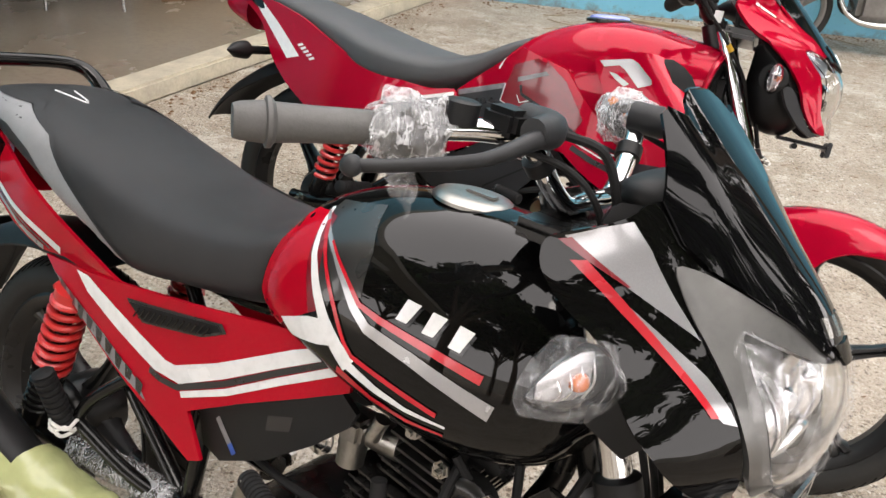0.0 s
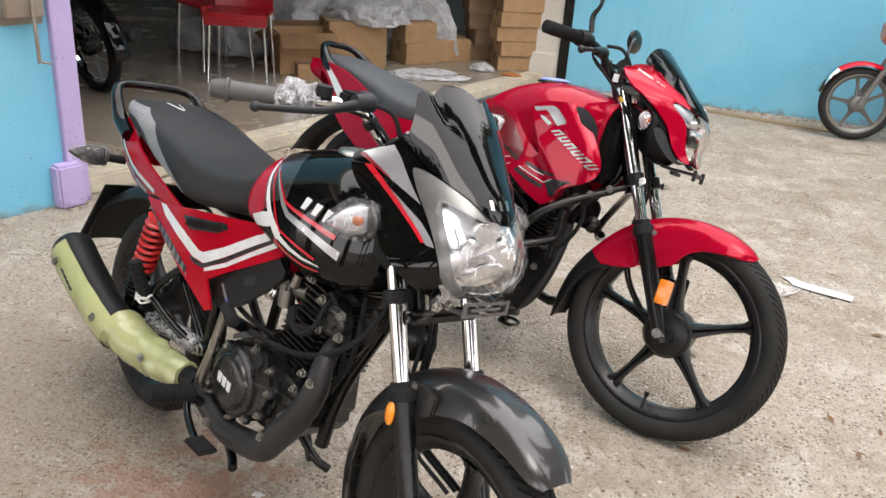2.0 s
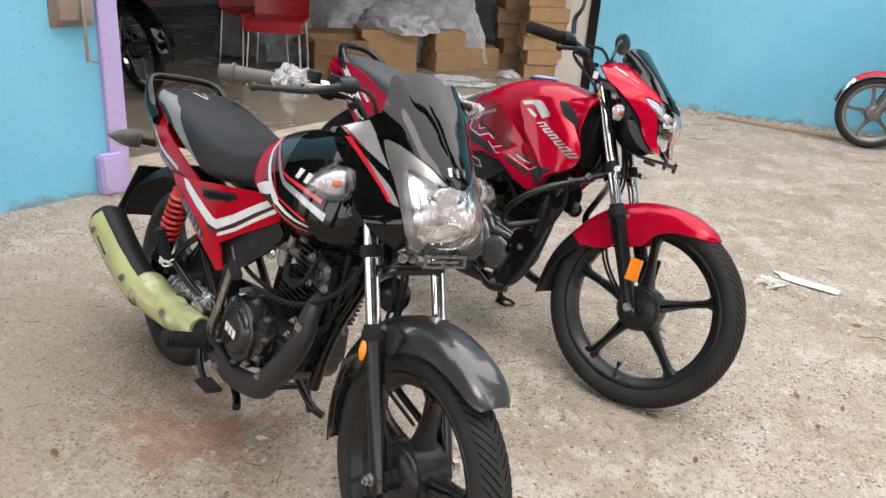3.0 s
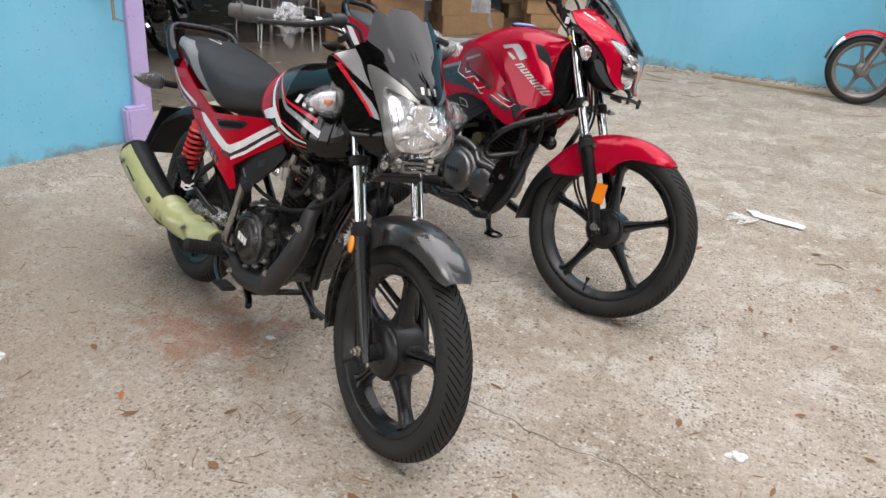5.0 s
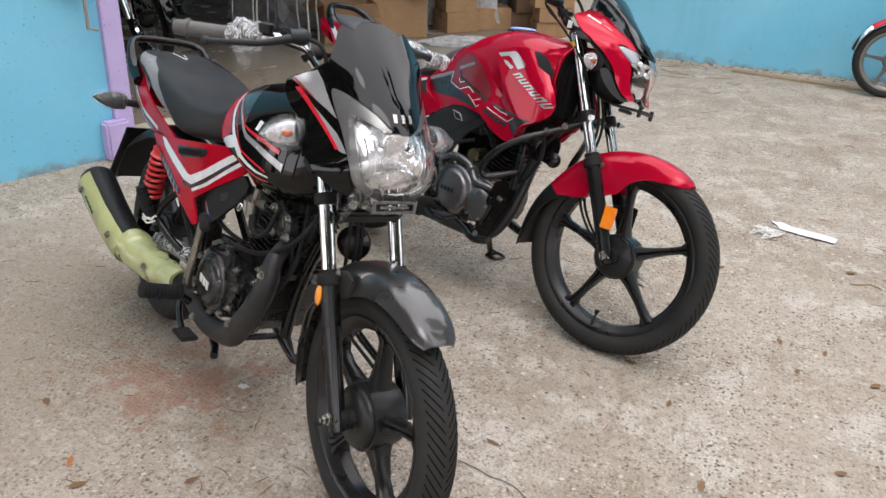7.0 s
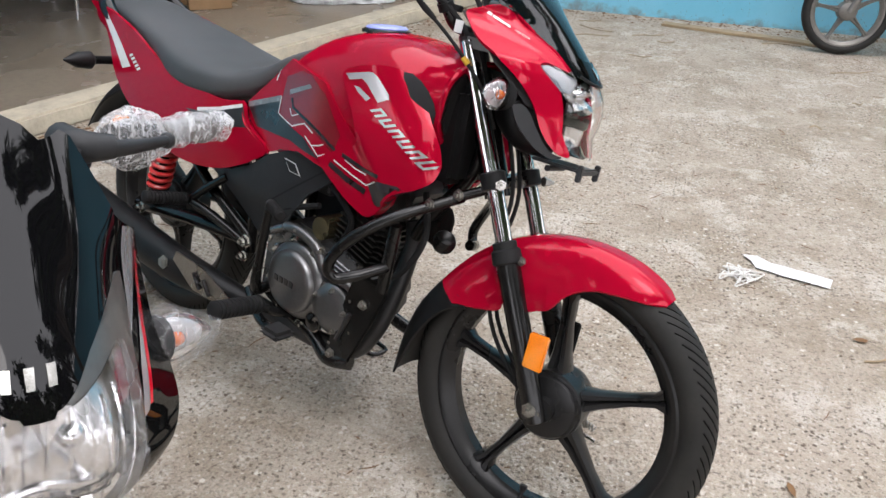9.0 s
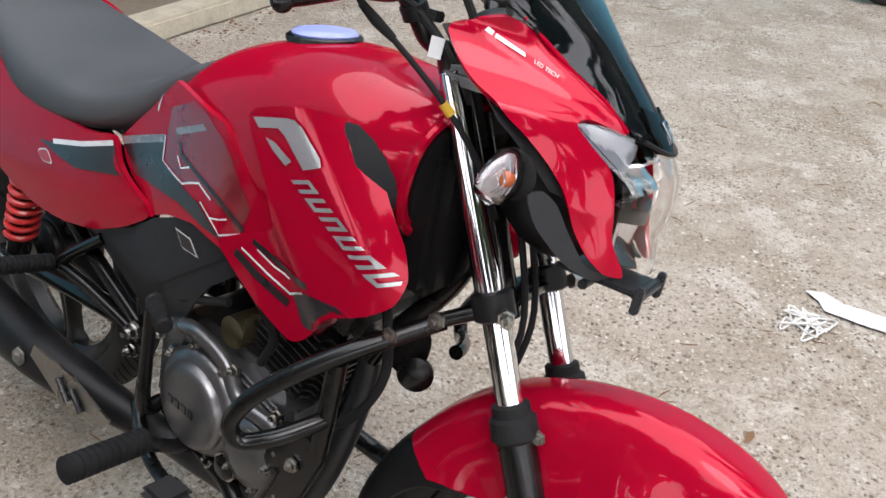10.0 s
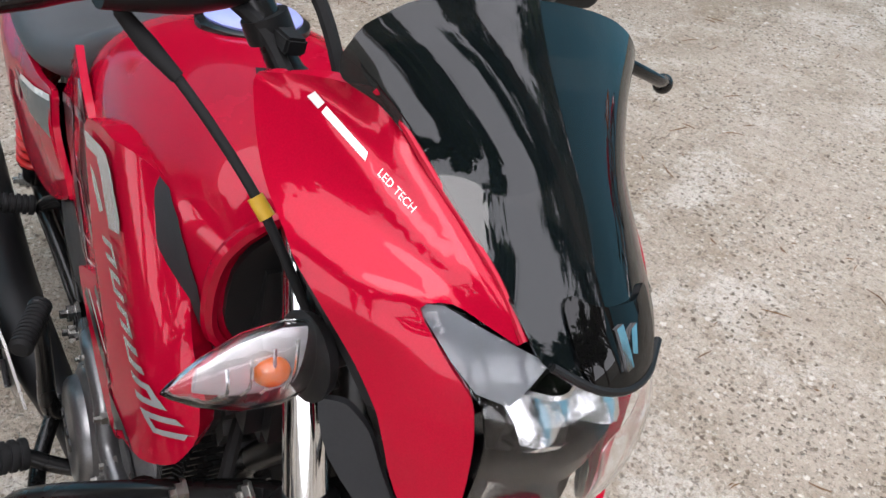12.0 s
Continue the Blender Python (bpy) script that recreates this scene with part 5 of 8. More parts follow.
    part("lens", panel(rounded(halves(lens_half), 2), lambda y, z: max(dome(y, z), nose(y, z, 0.003)), 0.002, 0.006, front=True), LENS, lamp, "clear headlamp lens", TOP)
    part("lamp_reflector", panel(rounded(halves([(0, 0.900), (0.036, 0.898), (0.052, 0.884), (0.040, 0.846), (0, 0.842)]), 2), lambda y, z: 1.142 - 3.0 * y * y + 0.012 * math.cos(z * 160) - 0.008 * math.cos(y * 90), 0.003, 0.006, front=True), REFLECTOR, lamp, "mirror coated reflector bowl", TOP)
    part("lamp_shelf", panel(halves([(0, 0.842), (0.060, 0.848), (0.066, 0.834), (0, 0.826)]), lambda y, z: 1.166 - 4.5 * y * y, 0.012, 0.008, front=True), BLACK_GLOSS, lamp, "glossy black divider", TOP)
    part("lower_reflector", panel(halves([(0, 0.826), (0.050, 0.830), (0.048, 0.796), (0, 0.786)]), lambda y, z: 1.150 - 4.0 * y * y - 0.010 * math.cos(y * 60), 0.003, 0.008, front=True), REFLECTOR, lamp, "mirror coated lower reflector", TOP)
    for s in (-1, 1):
        part("light_guide", panel([(s * y, z) for y, z in [(0.040, 0.914), (0.058, 0.919), (0.088, 0.926), (0.100, 0.922), (0.087, 0.902), (0.074, 0.888), (0.058, 0.886)]], lambda y, z: nose(y, z, 0.001), 0.003, 0.006, front=True), LIGHT_GUIDE, lamp, "pale daytime light guide", TOP)
        def shape(y, z):
            a = abs(y)
            # a shallow channel between the raised rim beside the screen and the crease under the dashes
            crease = (a - 0.132 - 1.07 * (z - 0.985)) / 1.46
            rim = (a - 0.058 - 0.66 * (z - 0.924)) / 1.2
            ends = max(0.0, min(1.0, (z - 0.93) / 0.02)) * max(0.0, min(1.0, (1.004 - z) / 0.012))
            fold = 0.0075 * math.exp(-abs(crease + 0.002) / 0.008) * ends + 0.006 * math.exp(-(rim / 0.007) ** 2) * max(0.0, min(1.0, (z - 0.92) / 0.03))
            tuck = 0.30 * max(0.0, a - 0.147) + 0.020 * max(0.0, min(1.0, (0.84 - z) / 0.06)) * max(0.0, min(1.0, (a - 0.085) / 0.03))
            low = 0.006 * math.exp(-((z - 0.930 + 0.1 * (a - 0.104)) / 0.008) ** 2) * max(0.0, min(1.0, (a - 0.085) / 0.02))
            belly = 0.010 * math.exp(-((a - 0.128) / 0.02) ** 2) * math.exp(-((z - 0.915) / 0.022) ** 2)
            return nose(y, z, 0.010 + fold + low + belly - tuck)
        cheek = part("cowl_side", panel(rounded([(s * y, z) for y, z in [(0.144, 0.990), (0.128, 1.003), (0.111, 1.014), (0.101, 1.006), (0.082, 0.977), (0.067, 0.950), (0.058, 0.922), (0.070, 0.926), (0.088, 0.932), (0.105, 0.926), (0.091, 0.902), (0.079, 0.888), (0.076, 0.865), (0.075, 0.840), (0.075, 0.812), (0.056, 0.775), (0.080, 0.778), (0.092, 0.793), (0.103, 0.820), (0.110, 0.842), (0.114, 0.858), (0.124, 0.880), (0.138, 0.902), (0.148, 0.920), (0.149, 0.938), (0.147, 0.960)]], 2), shape, 0.008, 0.0042, front=True), RED_B, bike, "candy red headlamp cowl side", TOP)
        part("cowl_rim", tube([(shape(s * y, z) + 0.0005, s * y, z) for y, z in ((0.110, 1.012), (0.100, 1.004), (0.082, 0.976), (0.067, 0.950), (0.059, 0.926))], 0.0026, 8, 5), RED_B, cheek, "", TOP)
        def on_cowl(q, w):
            """A place on the cowl: q runs along the dashes from 0 to 1, w across them in metres."""
            return s * (0.129 - 0.031 * q - 0.62 * w), 0.990 - 0.028 * q + 0.78 * w
        def along_line(pts, lift):
            bm = bmesh.new()
            bm.faces.new([bm.verts.new((shape(y, z) + lift, y, z)) for y, z in (on_cowl(q, w) for q, w in pts)])
            return bm
        part("pale_dash", along_line([(0.0, 0.0), (0.12, 0.0), (0.10, 0.005), (-0.02, 0.005)], 0.0022), WHITE_DECAL, cheek, "white sticker dash", TOP)
        part("pale_dash", along_line([(0.15, 0.0), (0.56, 0.0), (0.54, 0.0045), (0.13, 0.0045)], 0.0026), WHITE_DECAL, cheek, "white sticker dash", TOP)
        part("lower_cheek", panel(rounded([(s * y, z) for y, z in [(0.060, 0.774), (0.080, 0.777), (0.093, 0.791), (0.104, 0.818), (0.111, 0.840), (0.122, 0.852), (0.134, 0.846), (0.126, 0.812), (0.104, 0.780), (0.080, 0.766)]], 2), lambda y, z: nose(y, z, 0.0) + 0.25 * max(0.0, abs(y) - 0.11), 0.006, 0.008, front=True), PLASTIC_GREY, bike, "charcoal lower cowl", TOP)
        part("cowl_lining", panel([(s * y, z) for y, z in [(0.138, 0.985), (0.11, 1.005), (0.062, 0.935), (0.095, 0.92), (0.078, 0.84), (0.11, 0.85), (0.14, 0.91)]], lambda y, z: nose(y, z, -0.012), 0.004, 0.015, front=True), PLASTIC, bike, "black cowl lining", TOP)
    txt = lettering("LED TECH", 0.0066, (0, 0, 0), (1, 0, 0), (0, 1, 0), (0, 0, 1), 0.0)
    for v in txt.verts:
        q, w = 0.67 + v.co.x / 0.09, v.co.y
        y, z = -(0.129 - 0.031 * q - 0.62 * w), 0.990 - 0.028 * q + 0.78 * w
        v.co = Vector((shape(y, z) + 0.0024, y, z))
    part("lettering", txt, WHITE_DECAL, bike, "small white LED TECH lettering", TOP)

    def screen(y, z):
        return nose(y, z, 0.017)
    visor = part("windscreen", panel(rounded(halves([(0, 1.075), (0.04, 1.073), (0.072, 1.068), (0.100, 1.059), (0.122, 1.043), (0.127, 1.024), (0.124, 1.010), (0.108, 1.006), (0.095, 0.994), (0.076, 0.966), (0.062, 0.936), (0.054, 0.920), (0.03, 0.910), (0, 0.912)]), 2), screen, 0.003, 0.008, front=True), SCREEN_B, bike, "smoky tinted windscreen", TOP)
    part("screen_base", panel(rounded(halves([(0, 0.950), (0.020, 0.950), (0.034, 0.954), (0.040, 0.948), (0.036, 0.925), (0.026, 0.914), (0, 0.912)]), 2), lambda y, z: screen(y, z) + 0.004, 0.006, 0.005, front=True), BLACK_GLOSS, visor, "", TOP)
    part("emblem_shape", panel([(-0.009, 0.942), (-0.003, 0.944), (0.002, 0.925), (-0.004, 0.923)], lambda y, z: screen(y, z) + 0.007, 0.002, 0.01, front=True), CHROME, visor, "chrome emblem shape", TOP)
    part("emblem_shape", panel([(0.004, 0.941), (0.010, 0.943), (0.007, 0.930), (0.002, 0.931)], lambda y, z: screen(y, z) + 0.007, 0.002, 0.01, front=True), CHROME, visor, "chrome emblem shape", TOP)
    part("screen_rail", tube([(screen(y, 0.911 + 4 * y * y) + 0.003, y, 0.911 + 4 * y * y) for y in (-0.05, -0.025, 0, 0.025, 0.05)], 0.0028, 8, 4), PLASTIC, visor, "", TOP)
    part("instrument_pod", body([(0.90, 0.975, 0.99, 0.04, 0.5), (0.93, 0.97, 1.012, 0.06, 0.5), (0.98, 0.96, 1.015, 0.065, 0.5), (1.03, 0.95, 1.0, 0.05, 0.5)], 20, 12), PLASTIC, bike, "", TOP)
    part("lamp_back", body([(1.00, 0.79, 0.93, 0.05, 0.5), (1.05, 0.76, 0.95, 0.075, 0.5), (1.10, 0.76, 0.93, 0.06, 0.5), (1.13, 0.79, 0.90, 0.03, 0.5)], 24, 14), PLASTIC, bike, "black lamp housing", TOP)
    part("lamp_bracket", join(box((1.09, -0.034, 0.752), (1.19, 0.050, 0.759), 0.003), box((1.186, -0.036, 0.748), (1.199, 0.058, 0.760), 0.003), box((1.190, -0.042, 0.736), (1.200, -0.030, 0.768), 0.002), box((1.190, 0.050, 0.736), (1.200, 0.062, 0.768), 0.002), rod((1.13, -0.035, 0.745), (1.13, 0.045, 0.745), 0.006)), PLASTIC_GREY, bike, "black number plate bracket", TOP)
    for s in (-1, 1):
        arrow_indicator(bike, (1.050, s * 0.122, 0.860), (1.052, s * 0.220, 0.855), 0.056, TOP)

    # handlebar
    def bar_side(s):
        return [(0.905, 0, 0.952), (0.90, s * 0.05, 0.952), (0.888, s * 0.082, 0.960), (0.873, s * 0.098, 0.985), (0.855, s * 0.118, 1.012), (0.835, s * 0.15, 1.028), (0.80, s * 0.22, 1.03), (0.765, s * 0.32, 1.022)]
    bars = part("handlebar", join(tube(bar_side(-1), 0.0115, 14), tube(bar_side(1), 0.0115, 14)), FRAME_BLACK, bike, "black handlebar with ribbed grips", TOP)
    for s in (-1, 1):
        a, b = Vector((0.808, s * 0.205, 1.03)), Vector((0.765, s * 0.32, 1.022))
        d = b - a
        part("grip", ribbed(a, b + d * 0.06, 0.0185, 18, 0.002), RUBBER, bars, "ribbed black rubber grip", TOP)
        part("switch_pod", tube([a, a - d * 0.2, a - d * 0.4], [0.022, 0.026, 0.02], 14, 4), PLASTIC, bars, "black switch housing", TOP)
        part("lever_perch", tube([(0.845, s * 0.118, 1.016), (0.862, s * 0.125, 1.014), (0.874, s * 0.165, 1.008), (0.878, s * 0.215, 1.002)], [0.013, 0.017, 0.017, 0.012], 14, 5), PLASTIC, bars, "", TOP)
        part("lever", lever([(0.872, s * 0.19, 1.006), (0.882, s * 0.225, 1.003), (0.900, s * 0.262, 0.998), (0.902, s * 0.31, 0.988), (0.890, s * 0.343, 0.979)], [0.010, 0.010, 0.0075, 0.007, 0.008]), FRAME_BLACK, bars, "black hand lever with ball end", TOP)
        part("bar_clamp", lathe([(-0.008, 0.0125), (-0.008, 0.0165), (0.008, 0.0165), (0.008, 0.0125)], (0.872, s * 0.1, 0.988), (-0.3, s * 0.45, 0.8), 16), PLASTIC, bars, "", TOP)
        part("cable_guide", box((0.872, s * 0.096 - 0.008, 0.982), (0.905, s * 0.096 + 0.008, 0.994), 0.002), PLASTIC, bars, "", TOP)
        part("cable", tube([(0.868, s * 0.13, 1.035), (0.91, s * 0.105, 1.035), (0.945, s * 0.085, 0.985), (0.955, s * 0.075, 0.93), (0.975, s * 0.05, 0.86)], 0.005, 8), RUBBER, bars, "", TOP)
        part("cable", tube([(0.862, s * 0.125, 1.0), (0.885, s * 0.105, 0.985), (0.925, s * 0.088, 0.945), (0.95, s * 0.06, 0.88)], 0.0055, 8), RUBBER, bars, "", TOP)
    hanging = [(0.865, -0.205, 1.008), (0.866, -0.198, 0.988), (0.89, -0.170, 0.962), (0.922, -0.145, 0.932), (0.954, -0.123, 0.899), (0.995, -0.10, 0.85), (1.02, -0.07, 0.79)]
    part("cable", tube(hanging, 0.0034, 10, 8), RUBBER, bars, "black control cable", TOP)
    part("cable_boot", tube([(0.867, -0.196, 0.986), (0.880, -0.182, 0.972), (0.895, -0.166, 0.958)], [0.0045, 0.0062, 0.0045], 12, 6), RUBBER, bars, "rubber cable boot", TOP)
    part("cable_tag", rod((0.9485, -0.1265, 0.9045), (0.9585, -0.120, 0.8945), 0.0056, 12), TAPE, bars, "yellow tape round a cable", TOP)
    # a small white inspection sticker on the cables
    part("sticker", box((0.905, -0.108, 0.945), (0.922, -0.1065, 0.968)), WHITE_DECAL, bars, "small white sticker", TOP)
    # one mirror, on the far side
    part("mirror_stalk", tube([(0.82, 0.165, 1.055), (0.815, 0.19, 1.11), (0.80, 0.235, 1.135), (0.79, 0.265, 1.13)], 0.0055, 10), FRAME_BLACK, bars, "", TOP)
    part("mirror", ball((0.78, 0.30, 1.135), 0.014, 0.062, 0.038, 20, 12), FRAME_BLACK, bars, "black rear view mirror", TOP)
    part("near_stalk", tube([(0.825, -0.165, 1.055), (0.82, -0.175, 1.10), (0.835, -0.18, 1.13), (0.83, -0.17, 1.17)], [0.008, 0.008, 0.0055, 0.0055], 10), FRAME_BLACK, bars, "folded mirror stalk", TOP)
    part("steering_head", rod((0.905, 0, 0.95), (1.04, 0, 0.66), 0.027, 18), FRAME_BLACK, bike)

    # tank with its shrouds
    rows = [(0.455, 0.70, 0.775, 0.09, 0.4), (0.50, 0.69, 0.822, 0.112, 0.4), (0.56, 0.675, 0.868, 0.124, 0.4), (0.64, 0.665, 0.902, 0.130, 0.42), (0.72, 0.665, 0.918, 0.134, 0.45), (0.80, 0.675, 0.920, 0.134, 0.45), (0.87, 0.695, 0.912, 0.128, 0.5), (0.915, 0.715, 0.906, 0.114, 0.55), (0.942, 0.735, 0.902, 0.104, 0.55)]

    def forward(bm):
        for v in bm.verts:
            if v.co.x > 0.85:
                v.co.x += (v.co.x - 0.85) / 0.09 * 0.16 * (v.co.z - 0.82)
        return bm
    tank = part("fuel_tank", forward(body(rows, 56, 60, 2.7)), RED_B, bike, "candy red sculpted fuel tank")
    ring = []
    for k in range(25):
        an = 2 * math.pi * k / 24
        c, sn = math.cos(an), math.sin(an)
        zc = 0.735 + 0.167 * 0.55
        ring.append((0.942, 0.104 * math.copysign(abs(c) ** 0.74, c), zc + (0.902 - zc if sn > 0 else zc - 0.735) * math.copysign(abs(sn) ** 0.74, sn)))
    part("tank_lip", forward(tube(ring, 0.0065, 8, 3)), RED_B, tank)
    # solid black plug: the shade inside the open front is put into its colour
    part("tank_mouth", forward(body([(0.936, 0.745, 0.893, 0.094, 0.55), (0.948, 0.745, 0.893, 0.094, 0.55)], 32, 2, 2.7)), PLASTIC, tank, "black plug that stands for the shaded cavity ahead of the tank")
    tt = tree_of(tank)
    cap = part("filler_cap", lathe([(0, 0.044), (0.004, 0.045), (0.008, 0.041), (0.010, 0.030), (0.011, 0.008)], (0.68, 0, 0.916), (-0.10, -0.03, 1), 36), LILAC_FILM, tank, "filler cap under lilac film")
    part("cap_ring", lathe([(-0.002, 0.048), (-0.002, 0.052), (0.004, 0.052), (0.006, 0.048)], (0.68, 0, 0.912), (-0.10, -0.03, 1), 36), FRAME_BLACK, cap)
    for s in (-1, 1):
        # knee panel below the tank's edge
        knee = lambda x, z: 0.122 + 0.014 * math.sin(max(0, min(1, (x - 0.46) / 0.4)) * math.pi) + 0.02 * max(0, 0.72 - z)
        kp = part("knee_panel", panel([(0.495, 0.606), (0.428, 0.645), (0.410, 0.665), (0.399, 0.697), (0.44, 0.735), (0.505, 0.79), (0.545, 0.825), (0.66, 0.80), (0.72, 0.74), (0.80, 0.68), (0.76, 0.635), (0.68, 0.625), (0.60, 0.637), (0.54, 0.625)], knee, 0.008, 0.015, s), RED_B, bike, "candy red knee panel with dark graphics")
        # shroud with a bulging lobe
        def lobe(x, z):
            a = (x - 0.885) * 0.73 + (z - 0.762) * 0.68
            low = max(0.0, min(1.0, (-0.095 - a) / 0.04))
            return 0.152 - 0.08 * (a + 0.09) - 0.014 * low * low * (3 - 2 * low) - 0.036 * (max(0, a - 0.002) / 0.06) ** 2 - 7.0 * max(0, x - 0.925) ** 2
        sh = part("tank_shroud", panel(rounded([(0.712, 0.838), (0.77, 0.862), (0.83, 0.872), (0.868, 0.864), (0.900, 0.832), (0.933, 0.790), (0.962, 0.750), (0.978, 0.712), (0.974, 0.682), (0.950, 0.662), (0.915, 0.645), (0.890, 0.632), (0.850, 0.576), (0.826, 0.564), (0.761, 0.588), (0.70, 0.625), (0.670, 0.646), (0.735, 0.682), (0.785, 0.706), (0.762, 0.765)], 2), lobe, 0.03, 0.009, s), RED_B, bike, "candy red tank shroud with silver name bars")
        sy = tree_of(sh)
        ky = tree_of(kp)
        decal("dark_inset", [(0.846, 0.864), (0.872, 0.866), (0.896, 0.857), (0.916, 0.842), (0.930, 0.822), (0.938, 0.790), (0.938, 0.740), (0.912, 0.72), (0.906, 0.765), (0.893, 0.805), (0.872, 0.842)], tank, PLASTIC_GREY, tt, (s,), lift=0.002, label="matt dark inset", step=0.008)
        # the model's name as plain slanted silver bars
        def name_bar(x, z, pts):
            decal("name_bar", [(x + p, z + q) for p, q in pts], sh, SILVER_PAINT, sy, (s,), lift=0.003, step=0.006, label="silver name bar")
        name_bar(0, 0, [(0.731, 0.836), (0.787, 0.851), (0.799, 0.852), (0.812, 0.846), (0.845, 0.820), (0.848, 0.811), (0.823, 0.799), (0.787, 0.829), (0.774, 0.835), (0.743, 0.826)])
        name_bar(0, 0, [(0.756, 0.818), (0.772, 0.817), (0.803, 0.803), (0.794, 0.795), (0.770, 0.807)])
        for k in range(6):
            ox, oz = 0.806 + 0.0256 * k, 0.781 - 0.0138 * k
            def cell(a, b):
                return ox + 0.028 * a + 0.0256 * b, oz + 0.0100 * a - 0.0138 * b
            if k % 2:
                pts = [(0, 0), (1, 0), (1, 0.22), (0.22, 0.22), (0.22, 0.52), (1, 0.52), (1, 0.74), (0, 0.74)]
            else:
                pts = [(0, 0), (1, 0), (1, 0.74), (0, 0.74), (0, 0.52), (0.78, 0.52), (0.78, 0.22), (0, 0.22)]
            name_bar(0, 0, [cell(a, b) for a, b in pts])
        decal("dark_wedge", [(0.822, 0.632), (0.855, 0.650), (0.905, 0.655), (0.925, 0.650), (0.890, 0.620), (0.862, 0.592), (0.845, 0.600)], sh, CARBON_DECAL, sy, (s,))
        decal("pale_line", stripe([(0.723, 0.655), (0.775, 0.640), (0.818, 0.630), (0.849, 0.648)], 0.0030), sh, WHITE_DECAL, sy, (s,), lift=0.0018)
        decal("dark_line", stripe([(0.712, 0.645), (0.765, 0.627), (0.818, 0.616)], 0.012), sh, BLACK_DECAL, sy, (s,), lift=0.0016)
        decal("pale_line", stripe([(0.752, 0.664), (0.785, 0.654), (0.816, 0.651)], 0.0026), sh, WHITE_DECAL, sy, (s,), lift=0.0018)
        decal("dark_line", stripe([(0.742, 0.672), (0.80, 0.660), (0.855, 0.660)], 0.008), sh, BLACK_DECAL, sy, (s,), lift=0.0016)
        decal("carbon_patch", [(0.405, 0.690), (0.518, 0.730), (0.517, 0.700), (0.566, 0.683), (0.612, 0.672), (0.640, 0.655), (0.668, 0.640), (0.625, 0.643), (0.566, 0.654), (0.440, 0.650)], kp, CARBON_DECAL, ky, (s,))
        decal("dark_red_patch", [(0.535, 0.785), (0.60, 0.815), (0.665, 0.775), (0.72, 0.705), (0.705, 0.664), (0.645, 0.69), (0.61, 0.704), (0.572, 0.688), (0.52, 0.702), (0.524, 0.74)], kp, DARK_RED_DECAL, ky, (s,), lift=0.0008)
        decal("pale_band", [(0.404, 0.699), (0.520, 0.741), (0.520, 0.729), (0.406, 0.687)], kp, GREY_DECAL, ky, (s,), lift=0.0018)
        decal("pale_band", [(0.549, 0.760), (0.614, 0.787), (0.623, 0.781), (0.551, 0.750)], kp, GREY_DECAL, ky, (s,), lift=0.0018)
        decal("pale_line", stripe([(0.516, 0.818), (0.498, 0.768)], 0.0036), kp, WHITE_DECAL, ky, (s,), lift=0.0018)
        decal("pale_line", stripe([(0.522, 0.740), (0.517, 0.701), (0.545, 0.692), (0.572, 0.686), (0.592, 0.695), (0.612, 0.702), (0.641, 0.689)], 0.0030), kp, WHITE_DECAL, ky, (s,), lift=0.0022)
        decal("pale_line", stripe([(0.556, 0.722), (0.566, 0.707), (0.587, 0.716)], 0.0024), kp, WHITE_DECAL, ky, (s,), lift=0.0022)
        decal("pale_line", stripe([(0.618, 0.677), (0.645, 0.660), (0.665, 0.646), (0.707, 0.665)], 0.0028), kp, WHITE_DECAL, ky, (s,), lift=0.0022)
        decal("pale_line", stripe([(0.640, 0.662), (0.662, 0.668), (0.678, 0.675)], 0.0024), kp, WHITE_DECAL, ky, (s,), lift=0.0022)
        decal("dark_line", stripe([(0.560, 0.745), (0.566, 0.726), (0.610, 0.712), (0.655, 0.697), (0.712, 0.672)], 0.007), kp, BLACK_DECAL, ky, (s,), lift=0.0016)
        # seat side panel
        tailp = [(-0.36, 0.80), (-0.25, 0.806), (-0.15, 0.796), (-0.05, 0.775), (0.06, 0.73), (0.16, 0.70), (0.26, 0.69), (0.34, 0.687), (0.403, 0.702), (0.416, 0.664), (0.434, 0.645), (0.502, 0.607), (0.43, 0.560), (0.347, 0.523), (0.26, 0.506), (0.173, 0.504), (0.077, 0.526), (0.0, 0.560), (-0.08, 0.607), (-0.14, 0.658), (-0.20, 0.745), (-0.28, 0.782)]
        flank = [(-0.4, 0.088), (-0.2, 0.132), (0.0, 0.150), (0.2, 0.150), (0.35, 0.139), (0.5, 0.123)]
        tside = lambda x, z: catmull(flank, x)[0] + 0.008 * math.sin(max(0, min(1, (z - 0.50) / 0.22)) * math.pi)
        tp = part("seat_side_panel", panel(rounded(tailp, 2), tside, 0.008, 0.014, s), RED_B, bike, "candy red seat side panel")
        ty = tree_of(tp)
        decal("pale_wedge", [(-0.235, 0.788), (-0.195, 0.786), (-0.138, 0.750), (-0.045, 0.680), (-0.085, 0.667), (-0.19, 0.752)], tp, WHITE_DECAL, ty, (s,))
        for k in range(5):
            x, z = -0.058 + 0.011 * k, 0.707 - 0.0065 * k
            decal("name_bar", [(x, z), (x + 0.015, z + 0.007), (x + 0.021, z + 0.003), (x + 0.006, z - 0.004)], tp, WHITE_DECAL, ty, (s,), lift=0.002, step=0.03)
        decal("carbon_patch", [(0.214, 0.637), (0.262, 0.643), (0.402, 0.690), (0.418, 0.652), (0.430, 0.645), (0.313, 0.619), (0.261, 0.625)], tp, CARBON_DECAL, ty, (s,))
